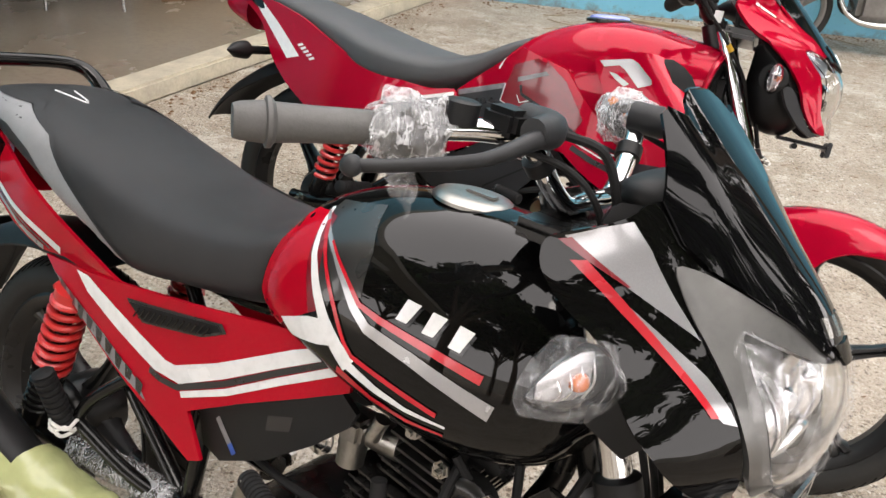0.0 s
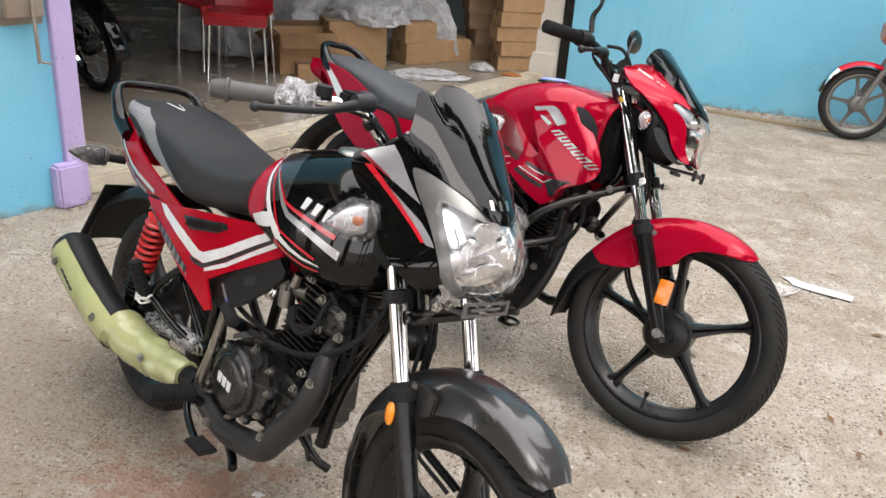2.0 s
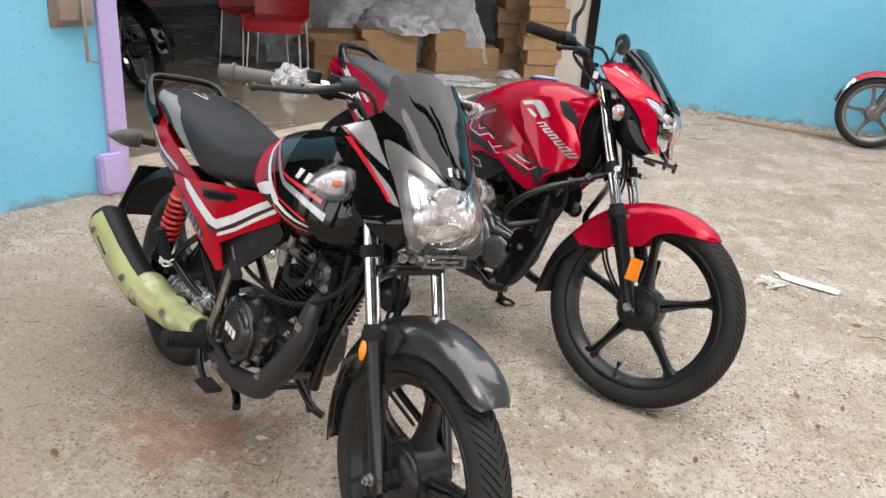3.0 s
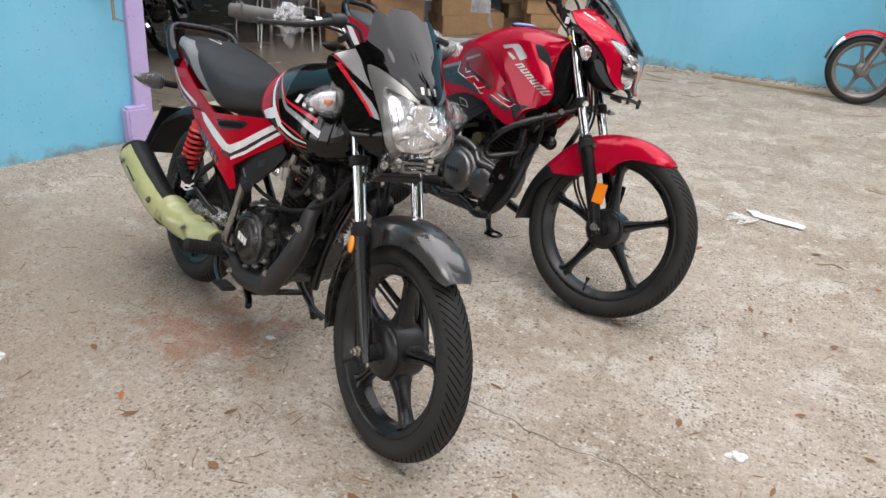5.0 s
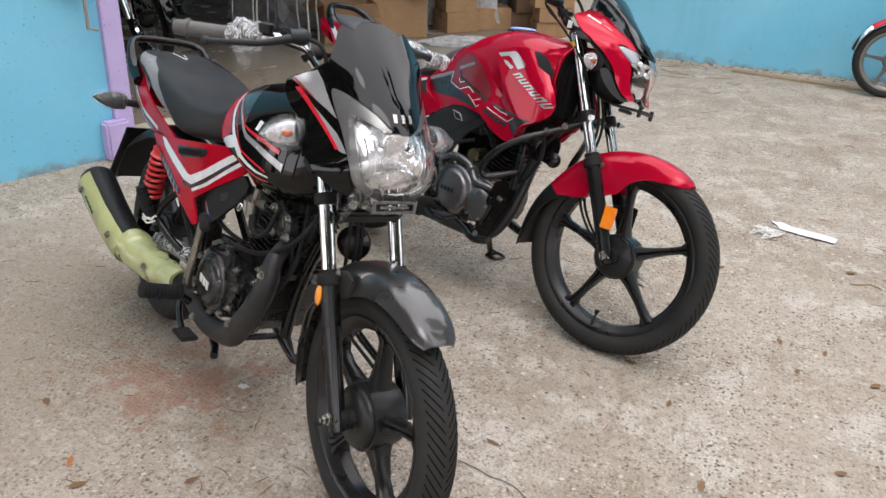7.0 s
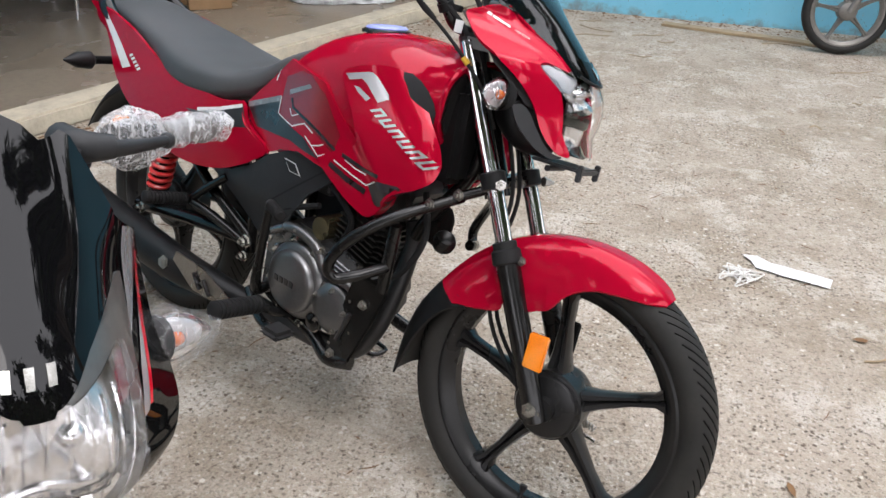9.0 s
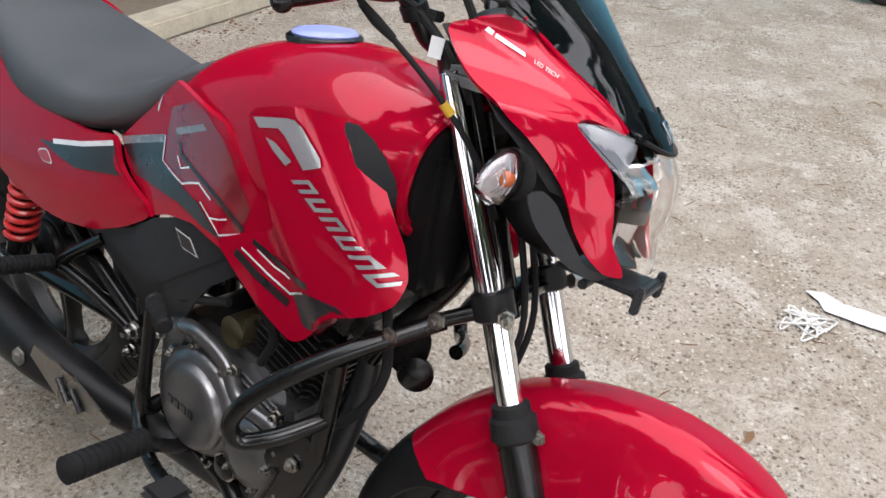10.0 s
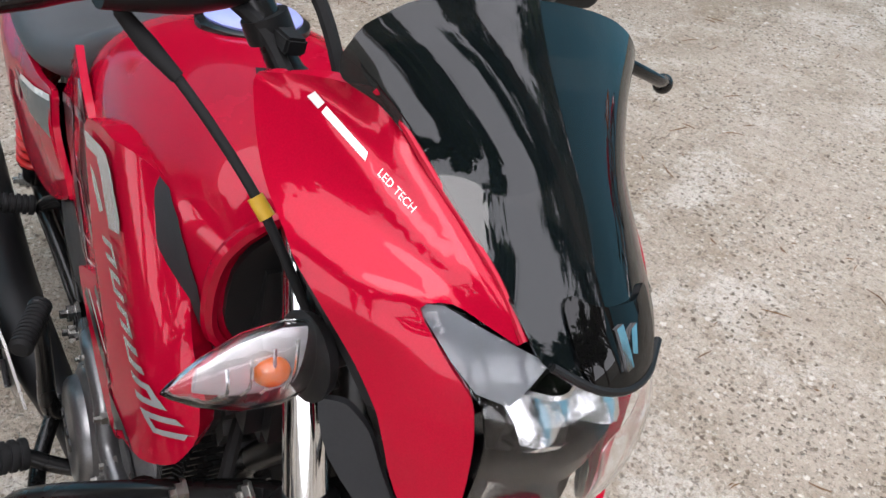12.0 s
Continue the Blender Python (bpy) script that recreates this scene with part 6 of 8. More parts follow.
        decal("pale_line", stripe([(0.256, 0.645), (0.33, 0.664), (0.402, 0.689)], 0.008), tp, WHITE_DECAL, ty, (s,), lift=0.002)
        decal("badge", rounded([(0.209, 0.617), (0.240, 0.628), (0.255, 0.604), (0.224, 0.600)], 3), tp, WHITE_DECAL, ty, (s,), lift=0.0016)
        decal("badge_core", rounded([(0.212, 0.6155), (0.239, 0.6252), (0.252, 0.6055), (0.225, 0.602)], 3), tp, RED_DECAL, ty, (s,), lift=0.0022)
        part("panel_seam", tube([(0.396, s * 0.133, 0.699), (0.410, s * 0.139, 0.660), (0.430, s * 0.137, 0.640), (0.493, s * 0.128, 0.602)], 0.0028, 6, 6), RED_B, tp)
        # black plastic side cover
        cside = lambda x, z: 0.116 + 0.014 * math.sin(max(0, min(1, (x - 0.3) / 0.4)) * math.pi) - 0.03 * max(0, (0.5 - z) / 0.1)
        cov = part("side_cover", panel([(0.27, 0.505), (0.347, 0.520), (0.43, 0.556), (0.495, 0.600), (0.56, 0.628), (0.62, 0.634), (0.675, 0.622), (0.70, 0.60), (0.63, 0.545), (0.575, 0.47), (0.54, 0.395), (0.49, 0.375), (0.44, 0.40), (0.38, 0.45), (0.31, 0.49)], cside, 0.008, 0.018, s), PLASTIC_GREY, bike, "charcoal plastic side cover")
        cy = tree_of(cov)
        # the shade along the fold is painted as a darker line
        decal("cover_crease", stripe([(0.68, 0.618), (0.58, 0.545), (0.52, 0.50), (0.50, 0.40)], 0.004), cov, PLASTIC, cy, (s,), lift=0.002)
        decal("badge", [(0.553, 0.610), (0.588, 0.606), (0.606, 0.582), (0.571, 0.584)], cov, WHITE_DECAL, cy, (s,), lift=0.0016)
        decal("badge_core", [(0.5565, 0.608), (0.587, 0.604), (0.602, 0.584), (0.572, 0.586)], cov, BLACK_DECAL, cy, (s,), lift=0.0024)
        bolt(cov, (0.515, s * 0.126, 0.425), (0, s, 0), 0.009, 0.004, PLASTIC)

    seat_rows = [(-0.345, 0.795, 0.815, 0.06, 0.4), (-0.31, 0.78, 0.828, 0.088, 0.45), (-0.22, 0.755, 0.828, 0.105, 0.5), (-0.10, 0.735, 0.812, 0.120, 0.5), (0.03, 0.70, 0.792, 0.140, 0.5), (0.13, 0.668, 0.774, 0.157, 0.5), (0.23, 0.660, 0.762, 0.157, 0.5), (0.33, 0.676, 0.762, 0.146, 0.5), (0.42, 0.712, 0.79, 0.122, 0.5), (0.48, 0.755, 0.825, 0.10, 0.55), (0.53, 0.80, 0.85, 0.07, 0.6)]
    part("seat", body(seat_rows, 48, 60, 3.0), SEAT_SOFT, bike, "long dark grey vinyl seat")
    part("grab_rail", tube([(-0.17, -0.115, 0.765), (-0.24, -0.11, 0.80), (-0.30, -0.085, 0.845), (-0.325, -0.05, 0.858), (-0.33, 0, 0.86), (-0.325, 0.05, 0.858), (-0.30, 0.085, 0.845), (-0.24, 0.11, 0.80), (-0.17, 0.115, 0.765)], [0.02, 0.022, 0.014, 0.012, 0.012, 0.012, 0.014, 0.022, 0.02], 16, 8), BLACK_GLOSS, bike, "glossy black grab rail")
    part("tail_lamp", body([(-0.42, 0.755, 0.79, 0.03, 0.5), (-0.39, 0.73, 0.80, 0.06, 0.5), (-0.30, 0.70, 0.80, 0.08, 0.5)], 24, 10), RED_B, bike, "red tail lamp unit")
    part("rear_mudguard", fender(RW, [(80, 0.36, 0.06, 0.03), (110, 0.38, 0.065, 0.04), (135, 0.40, 0.066, 0.04), (150, 0.425, 0.066, 0.03), (165, 0.45, 0.064, 0.02)]), PLASTIC, bike, "black rear mudguard")
    for s in (-1, 1):
        stem = part("rear_indicator", join(rod((-0.215, s * 0.07, 0.66), (-0.205, s * 0.18, 0.663), 0.011), lathe([(0, 0.016), (0.01, 0.024), (0.05, 0.020), (0.085, 0.003)], (-0.203, s * 0.17, 0.663), (0.15, s, 0.02), 18)), PLASTIC, bike, "pointed black rear indicator")

    # frame and swing arm
    part("frame", join(tube([(0.92, 0, 0.90), (0.75, 0, 0.72), (0.45, 0, 0.65), (0.2, 0, 0.64), (-0.2, 0, 0.70)], 0.02, 12), tube([(0.985, 0, 0.80), (0.975, -0.01, 0.69), (0.904, -0.03, 0.578), (0.868, -0.03, 0.503), (0.834, -0.03, 0.397), (0.818, -0.03, 0.33)], 0.014, 12), tube([(0.42, -0.08, 0.62), (0.42, -0.09, 0.45), (0.42, -0.09, 0.33)], 0.014, 10), tube([(0.42, 0.08, 0.62), (0.42, 0.09, 0.45), (0.42, 0.09, 0.33)], 0.014, 10), tube([(0.12, -0.09, 0.56), (0.22, -0.1, 0.47), (0.42, -0.10, 0.37)], 0.014, 10)), FRAME_BLACK, bike, "black tubular frame")
    part("radiator_shade", box((0.885, -0.07, 0.665), (0.972, 0.07, 0.862), 0.015), PLASTIC, bike, "black inner guard")
    for s in (-1, 1):
        arm = part("swing_arm", tube([(0.43, s * 0.09, 0.36), (0.22, s * 0.105, 0.345), (0.0, s * 0.11, 0.312), (-0.04, s * 0.11, 0.308)], [0.02, 0.019, 0.018, 0.018], 12, 5), FRAME_BLACK, bike, "black swing arm")
        bolt(arm, (0.0, s * 0.128, 0.312), (0, s, 0), 0.013, 0.016)
        bolt(arm, (0.43, s * 0.112, 0.365), (0, s, 0), 0.013, 0.016)
        bolt(arm, (0.425, s * 0.112, 0.325), (0, s, 0), 0.011, 0.014)
        shock(bike, (0.125, s * 0.118, 0.62), (0.045, s * 0.12, 0.35), red=0.84)
        part("pillion_bracket", join(tube([(0.42, s * 0.105, 0.35), (0.30, s * 0.12, 0.385), (0.22, s * 0.13, 0.40)], 0.012, 10), tube([(0.34, s * 0.115, 0.50), (0.26, s * 0.125, 0.44), (0.215, s * 0.13, 0.40)], 0.011, 10)), FRAME_BLACK, bike)
        part("pillion_foot_rest", ribbed((0.215, s * 0.14, 0.405), (0.205, s * 0.255, 0.42), 0.016, 12, 0.0025), RUBBER, bike, "ribbed rubber pillion foot rest")

    # engine
    eng = part("engine", join(prism([(0.47, 0.27), (0.48, 0.42), (0.56, 0.46), (0.70, 0.45), (0.79, 0.42), (0.805, 0.33), (0.765, 0.255), (0.54, 0.235)], -0.105, 0.095, 0.02), lathe([(0, 0.085), (0.03, 0.085), (0.04, 0.07)], (0.64, 0.095, 0.35), (0, 1, 0), 32)), ALLOY, bike, "grey alloy single cylinder engine")
    part("clutch_cover", lathe([(0, 0.090), (0.026, 0.090), (0.034, 0.086), (0.038, 0.078), (0.040, 0.074), (0.048, 0.072), (0.054, 0.066), (0.056, 0.058), (0.057, 0.004)], (0.632, -0.10, 0.345), (0, -1, 0), 48), ALLOY, eng, "round grey clutch cover")
    for k in range(4):
        x = 0.592 + 0.017 * k
        part("emblem_bar", prism([(x, 0.353), (x + 0.012, 0.352), (x + 0.012, 0.338), (x, 0.339)], -0.1590, -0.1565, 0.0006), BLACK_DECAL, eng, "dark emblem bar")
    part("small_cover", lathe([(0, 0.058), (0.03, 0.058), (0.038, 0.05), (0.042, 0.03), (0.042, 0.005)], (0.755, -0.10, 0.325), (0, -1, 0), 32), ALLOY, eng, "round grey cover")
    part("oil_cap", lathe([(0, 0.02), (0.012, 0.02), (0.016, 0.014)], (0.71, -0.128, 0.275), (0, -1, 0), 20), FRAME_BLACK, eng)
    part("oil_cap_ring", lathe([(0.0, 0.0205), (0.0, 0.024), (0.008, 0.024), (0.008, 0.0205)], (0.71, -0.128, 0.275), (0, -1, 0), 20), STEEL, eng)
    part("case_ridge", tube([(0.53, -0.118, 0.43), (0.60, -0.125, 0.46), (0.68, -0.125, 0.445), (0.72, -0.125, 0.40), (0.80, -0.12, 0.39), (0.83, -0.115, 0.33)], 0.012, 10, 5), ALLOY, eng)
    for x, z in ((0.52, 0.41), (0.545, 0.285), (0.60, 0.255), (0.67, 0.25), (0.70, 0.44), (0.62, 0.462), (0.735, 0.40), (0.815, 0.37), (0.825, 0.30), (0.77, 0.252), (0.80, 0.42)):
        bolt(eng, (x, -0.12, z), (0, -1, 0), 0.0075, 0.012)
    for k in range(8):
        a = radians(45 * k + 15)
        p = (0.632 + 0.094 * math.cos(a), -0.112, 0.345 + 0.094 * math.sin(a))
        part("screw_lug", lathe([(0, 0.012), (0.012, 0.011), (0.014, 0.008)], p, (0, -1, 0), 14), ALLOY, eng)
        bolt(eng, (p[0], -0.125, p[2]), (0, -1, 0), 0.006, 0.007)
    for k in range(5):
        a = radians(72 * k - 60)
        bolt(eng, (0.755 + 0.048 * math.cos(a), -0.136, 0.325 + 0.048 * math.sin(a)), (0, -1, 0), 0.0055, 0.008)
    for k in range(6):
        z = 0.375 + 0.012 * k
        part("case_rib", tube([(0.705, -0.112, z), (0.80, -0.112, z - 0.02)], 0.003, 6, 1), ALLOY, eng)
    part("starter_motor", rod((0.66, -0.10, 0.475), (0.66, 0.02, 0.475), 0.026, 20), BRASS, eng, "yellow zinc starter motor")
    cylinder_block(eng, (0.738, 0, 0.43), (0.28, 0, 1), (0.15, 0.18, 0.14), 9, ENGINE_BLACK)
    part("cylinder_head", prism([(0.75, 0.57), (0.86, 0.54), (0.885, 0.60), (0.85, 0.66), (0.78, 0.68), (0.755, 0.64)], -0.07, 0.07, 0.015), ENGINE_BLACK, eng, "black cylinder head")
    part("throttle_body", join(rod((0.58, -0.03, 0.565), (0.74, -0.03, 0.59), 0.027, 16), box((0.60, -0.085, 0.545), (0.66, -0.05, 0.60), 0.008)), ALLOY, bike, "grey throttle body")
    for pts in ([(0.63, -0.08, 0.58), (0.70, -0.11, 0.58), (0.76, -0.11, 0.53), (0.74, -0.11, 0.47)], [(0.52, -0.11, 0.47), (0.58, -0.12, 0.50), (0.66, -0.11, 0.53)], [(0.90, -0.05, 0.63), (0.94, -0.08, 0.55), (0.90, -0.09, 0.46), (0.83, -0.11, 0.41)], [(0.66, -0.06, 0.60), (0.74, -0.09, 0.62), (0.82, -0.09, 0.60)]):
        part("hose", tube(pts, 0.007, 8), RUBBER, bike)
    part("horn_bracket", prism(rounded([(0.862, 0.535), (0.905, 0.598), (0.945, 0.612), (0.962, 0.585), (0.950, 0.525), (0.918, 0.512)], 2), -0.022, -0.016, 0.002), FRAME_BLACK, bike)
    part("horn", lathe([(0, 0.012), (0.005, 0.025), (0.012, 0.025), (0.017, 0.016), (0.020, 0.008)], (0.945, -0.02, 0.535), (0.5, -0.85, 0.1), 24), FRAME_BLACK, bike, "black horn")

    # crash guard
    for s in (-1, 1):
        g = part("crash_guard", tube([(1.0, s * 0.06, 0.655), (0.93, s * 0.16, 0.605), (0.87, s * 0.22, 0.545), (0.835, s * 0.235, 0.485), (0.845, s * 0.225, 0.455), (0.873, s * 0.195, 0.464), (0.895, s * 0.155, 0.478), (0.902, s * 0.133, 0.484)], 0.0118, 14, 7), FRAME_BLACK, bike, "black tubular crash guard")
        if s < 0:
            part("guard_plate", prism([(0.814, 0.425), (0.847, 0.440), (0.901, 0.437), (0.911, 0.419), (0.880, 0.340), (0.843, 0.257), (0.825, 0.214), (0.752, 0.206), (0.768, 0.270), (0.786, 0.337)], s * 0.128, s * 0.138, 0.004), FRAME_BLACK, g, "black slotted guard plate")
            part("plate_slot", tube([(0.792, s * 0.1395, 0.270), (0.822, s * 0.1395, 0.345)], 0.006, 8, 1), BLACK_DECAL, g)
            for p in ((0.856, s * 0.14, 0.380), (0.782, s * 0.14, 0.232), (0.965, s * 0.115, 0.635), (1.0, s * 0.075, 0.66)):
                bolt(g, p, (0, s, 0), 0.009, 0.008)
            part("guard_post", tube([(0.905, s * 0.133, 0.572), (0.902, s * 0.135, 0.50), (0.893, s * 0.133, 0.425)], 0.0135, 12, 4), FRAME_BLACK, g)
        part("guard_arm", tube([(0.83, s * 0.125, 0.225), (0.77, s * 0.135, 0.214), (0.70, s * 0.12, 0.235), (0.60, s * 0.12, 0.262), (0.52, s * 0.115, 0.285)], 0.0165, 12, 5), FRAME_BLACK, g)
        part("guard_strut", tube([(1.0, s * 0.06, 0.657), (1.03, s * 0.035, 0.675)], 0.010, 10, 1), FRAME_BLACK, g)
    # exhaust
    part("exhaust_header", tube([(0.84, -0.01, 0.56), (0.872, -0.03, 0.51), (0.872, -0.06, 0.40), (0.845, -0.085, 0.29), (0.79, -0.10, 0.232), (0.66, -0.115, 0.225), (0.50, -0.14, 0.238)], [0.017, 0.018, 0.019, 0.020, 0.021, 0.022, 0.025], 16, 8), HEAT_BLACK, bike, "matt black exhaust pipe")
    muff = part("muffler", tube([(0.50, -0.14, 0.232), (0.40, -0.16, 0.238), (0.25, -0.185, 0.252), (0.05, -0.20, 0.278), (-0.20, -0.21, 0.315), (-0.30, -0.214, 0.332), (-0.31, -0.214, 0.334)], [0.027, 0.036, 0.046, 0.050, 0.048, 0.042, 0.03], 24, 8), PLASTIC, bike, "matt black muffler with chrome heat shield")
    shield = part("heat_shield", panel([(0.49, 0.250), (0.40, 0.296), (0.31, 0.312), (0.30, 0.288), (0.37, 0.232), (0.47, 0.224)], lambda x, z: 0.226 - 0.17 * max(0, x - 0.30), 0.004, 0.015, -1), STEEL, muff, "brushed chrome heat shield with slots")
    for k in range(2):
        x = 0.385 + 0.032 * k
        yy = -0.2315 + 0.17 * (x - 0.30)
        part("shield_slot", tube([(x - 0.012, yy, 0.280 - 0.008 * k), (x + 0.010, yy + 0.003, 0.243 - 0.006 * k)], 0.0045, 8, 1), BLACK_DECAL, shield)
    bolt(muff, (0.265, -0.228, 0.268), (0.1, -1, 0.2), 0.013, 0.006)
    # foot controls
    rest = part("rider_foot_rest", ribbed((0.60, -0.20, 0.288), (0.615, -0.335, 0.31), 0.021, 11, 0.003), RUBBER, bike, "ribbed rubber foot rest")
    part("rest_bar", tube([(0.60, -0.21, 0.288), (0.62, -0.14, 0.26), (0.64, 0.0, 0.235), (0.62, 0.14, 0.26), (0.61, 0.30, 0.30)], 0.011, 10), FRAME_BLACK, rest)
    ped = part("brake_pedal", tube([(0.50, -0.15, 0.275), (0.58, -0.185, 0.250), (0.65, -0.20, 0.245), (0.69, -0.21, 0.268)], 0.011, 10), FRAME_BLACK, bike, "black brake pedal")
    part("pedal_pad", box((0.672, -0.258, 0.262), (0.732, -0.20, 0.282), 0.009), HEAT_BLACK, ped, "dull metal pedal pad")
    kick = part("kick_lever", tube([(0.535, -0.13, 0.29), (0.54, -0.165, 0.30), (0.555, -0.172, 0.40), (0.575, -0.178, 0.505), (0.58, -0.18, 0.515)], [0.014, 0.013, 0.010, 0.010, 0.011], 12, 6), FRAME_BLACK, bike, "black kick start lever")
    part("kick_rubber", ribbed((0.572, -0.174, 0.513), (0.645, -0.205, 0.513), 0.013, 11, 0.002), RUBBER, kick)
    part("side_stand", tube([(0.60, 0.10, 0.25), (0.585, 0.165, 0.13), (0.57, 0.215, 0.055), (0.56, 0.23, 0.058)], [0.013, 0.012, 0.011, 0.02], 10, 5), FRAME_BLACK, bike, "black side stand")
    part("stand_foot", tube([(0.56, 0.20, 0.05), (0.61, 0.20, 0.05), (0.62, 0.24, 0.056), (0.57, 0.245, 0.057), (0.56, 0.20, 0.05)], 0.006, 8, 3), FRAME_BLACK, bike)
    return bike


build_red_bike()


# ---- the yard and the building ----
def ground_material():
    m, nt, b = nodes_of("worn exposed aggregate concrete")
    co = place(nt)
    big, mid_n, fine = noise_of(nt, co, 0.9, 5.0), noise_of(nt, co, 7.0, 6.0), noise_of(nt, co, 90.0, 4.0)

    jitter = add(nt, "ShaderNodeTexNoise", Scale=190.0, Detail=2.0)
    nt.links.new(co, jitter.inputs["Vector"])
    ragged = nt.nodes.new("ShaderNodeVectorMath")
    ragged.operation = 'MULTIPLY_ADD'
    nt.links.new(jitter.outputs["Color"], ragged.inputs[0])
    ragged.inputs[1].default_value = (0.012, 0.012, 0.012)
    nt.links.new(co, ragged.inputs[2])

    def times(a, b):
        n = nt.nodes.new("ShaderNodeMath")
        n.operation = 'MULTIPLY'
        nt.links.new(a, n.inputs[0])
        nt.links.new(b, n.inputs[1])
        return n.outputs[0]

    def grit(scale, size, share):
        """Spots of about one size, set in part of the cells only."""
        cells = add(nt, "ShaderNodeTexVoronoi", Scale=scale)
        nt.links.new(ragged.outputs[0], cells.inputs["Vector"])
        hue = nt.nodes.new("ShaderNodeSeparateColor")
        nt.links.new(cells.outputs["Color"], hue.inputs[0])
        spot = ramp(nt, cells.outputs["Distance"], size, size * 0.75)
        return times(spot, ramp(nt, hue.outputs[0], 1 - share, 1 - share + 0.02)), cells
    base = mixed(nt, ramp(nt, big, 0.35, 0.65), (0.47, 0.405, 0.33), (0.40, 0.343, 0.278))
    base = mixed(nt, ramp(nt, mid_n, 0.4, 0.7), base, (0.49, 0.433, 0.36))
    base = mixed(nt, ramp(nt, noise_of(nt, co, 1.7, 8.0, 0.72), 0.49, 0.58, 0.0, 0.65), base, (0.29, 0.235, 0.17))
    base = mixed(nt, ramp(nt, noise_of(nt, co, 22.0, 8.0, 0.75), 0.50, 0.62, 0.0, 0.5), base, (0.33, 0.27, 0.21))
    base = mixed(nt, ramp(nt, noise_of(nt, co, 4.2, 9.0, 0.75), 0.52, 0.60, 0.0, 0.8), base, (0.60, 0.56, 0.495))
    base = mixed(nt, ramp(nt, noise_of(nt, co, 3.1, 9.0, 0.78), 0.55, 0.62, 0.0, 0.6), base, (0.29, 0.225, 0.155))
    worn = ramp(nt, noise_of(nt, co, 2.6, 7.0, 0.65), 0.42, 0.56, 0.12, 0.95)
    base = mixed(nt, ramp(nt, noise_of(nt, co, 300.0, 3.0, 0.7), 0.44, 0.60, 0, 0.4), base, (0.28, 0.235, 0.185))
    speck = noise_of(nt, co, 135.0, 4.0, 0.7)
    base = mixed(nt, ramp(nt, speck, 0.56, 0.62, 0, 0.35), base, (0.15, 0.125, 0.10))
    base = mixed(nt, ramp(nt, speck, 0.44, 0.38, 0, 0.2), base, (0.70, 0.65, 0.57))
    pale_spot, _ = grit(88.0, 0.42, 0.24)
    base = mixed(nt, times(pale_spot, worn), base, (0.60, 0.56, 0.49))
    dark_spot, chips = grit(76.0, 0.38, 0.28)
    base = mixed(nt, times(dark_spot, worn), base, (0.12, 0.10, 0.078))
    brown_spot, _ = grit(64.0, 0.34, 0.30)
    base = mixed(nt, times(brown_spot, worn), base, (0.16, 0.125, 0.09))
    base = mixed(nt, ramp(nt, noise_of(nt, co, 55.0, 9.0, 0.8), 0.545, 0.585, 0, 0.75), base, (0.13, 0.105, 0.08))
    base = mixed(nt, ramp(nt, noise_of(nt, co, 48.0, 9.0, 0.8), 0.44, 0.39, 0, 0.6), base, (0.62, 0.575, 0.50))
    pit, _ = grit(36.0, 0.22, 0.14)
    base = mixed(nt, pit, base, (0.13, 0.10, 0.075))
    flake, _ = grit(30.0, 0.22, 0.14)
    base = mixed(nt, flake, base, (0.60, 0.56, 0.50))
    # the reddish stain beside the black motorcycle
    stain = nt.nodes.new("ShaderNodeVectorMath")
    stain.operation = 'DISTANCE'
    stain.inputs[1].default_value = (-0.17, 0.95, 0)
    nt.links.new(co, stain.inputs[0])
    blot = nt.nodes.new("ShaderNodeMath")
    blot.operation = 'MULTIPLY_ADD'
    nt.links.new(noise_of(nt, co, 7.0, 9.0, 0.72), blot.inputs[0])
    blot.inputs[1].default_value = -1.6
    nt.links.new(stain.outputs["Value"], blot.inputs[2])
    base = mixed(nt, ramp(nt, blot.outputs[0], -0.70, -0.60, 0.58, 0.0), base, (0.32, 0.145, 0.088))
    # a wide patch of darker brown around one point, with an uneven edge
    blotch = nt.nodes.new("ShaderNodeVectorMath")
    blotch.operation = 'DISTANCE'
    blotch.inputs[1].default_value = (-1.15, 0.75, 0)
    nt.links.new(co, blotch.inputs[0])
    spread_n = nt.nodes.new("ShaderNodeMath")
    spread_n.operation = 'MULTIPLY_ADD'
    nt.links.new(noise_of(nt, co, 2.4, 8.0, 0.7), spread_n.inputs[0])
    spread_n.inputs[1].default_value = -1.6
    nt.links.new(blotch.outputs["Value"], spread_n.inputs[2])
    base = mixed(nt, ramp(nt, spread_n.outputs[0], -0.1, 0.35, 0.45, 0.0), base, (0.24, 0.19, 0.14))
    nt.links.new(base, b.inputs["Base Color"])
    b.inputs["Roughness"].default_value = 0.85
    b.inputs["Specular IOR Level"].default_value = 0.3
    rough = nt.nodes.new("ShaderNodeMath")
    rough.operation = 'ADD'
    nt.links.new(chips.outputs["Distance"], rough.inputs[0])
    nt.links.new(fine, rough.inputs[1])
    bump(nt, b, rough.outputs[0], 1.0, 0.009)
    return m


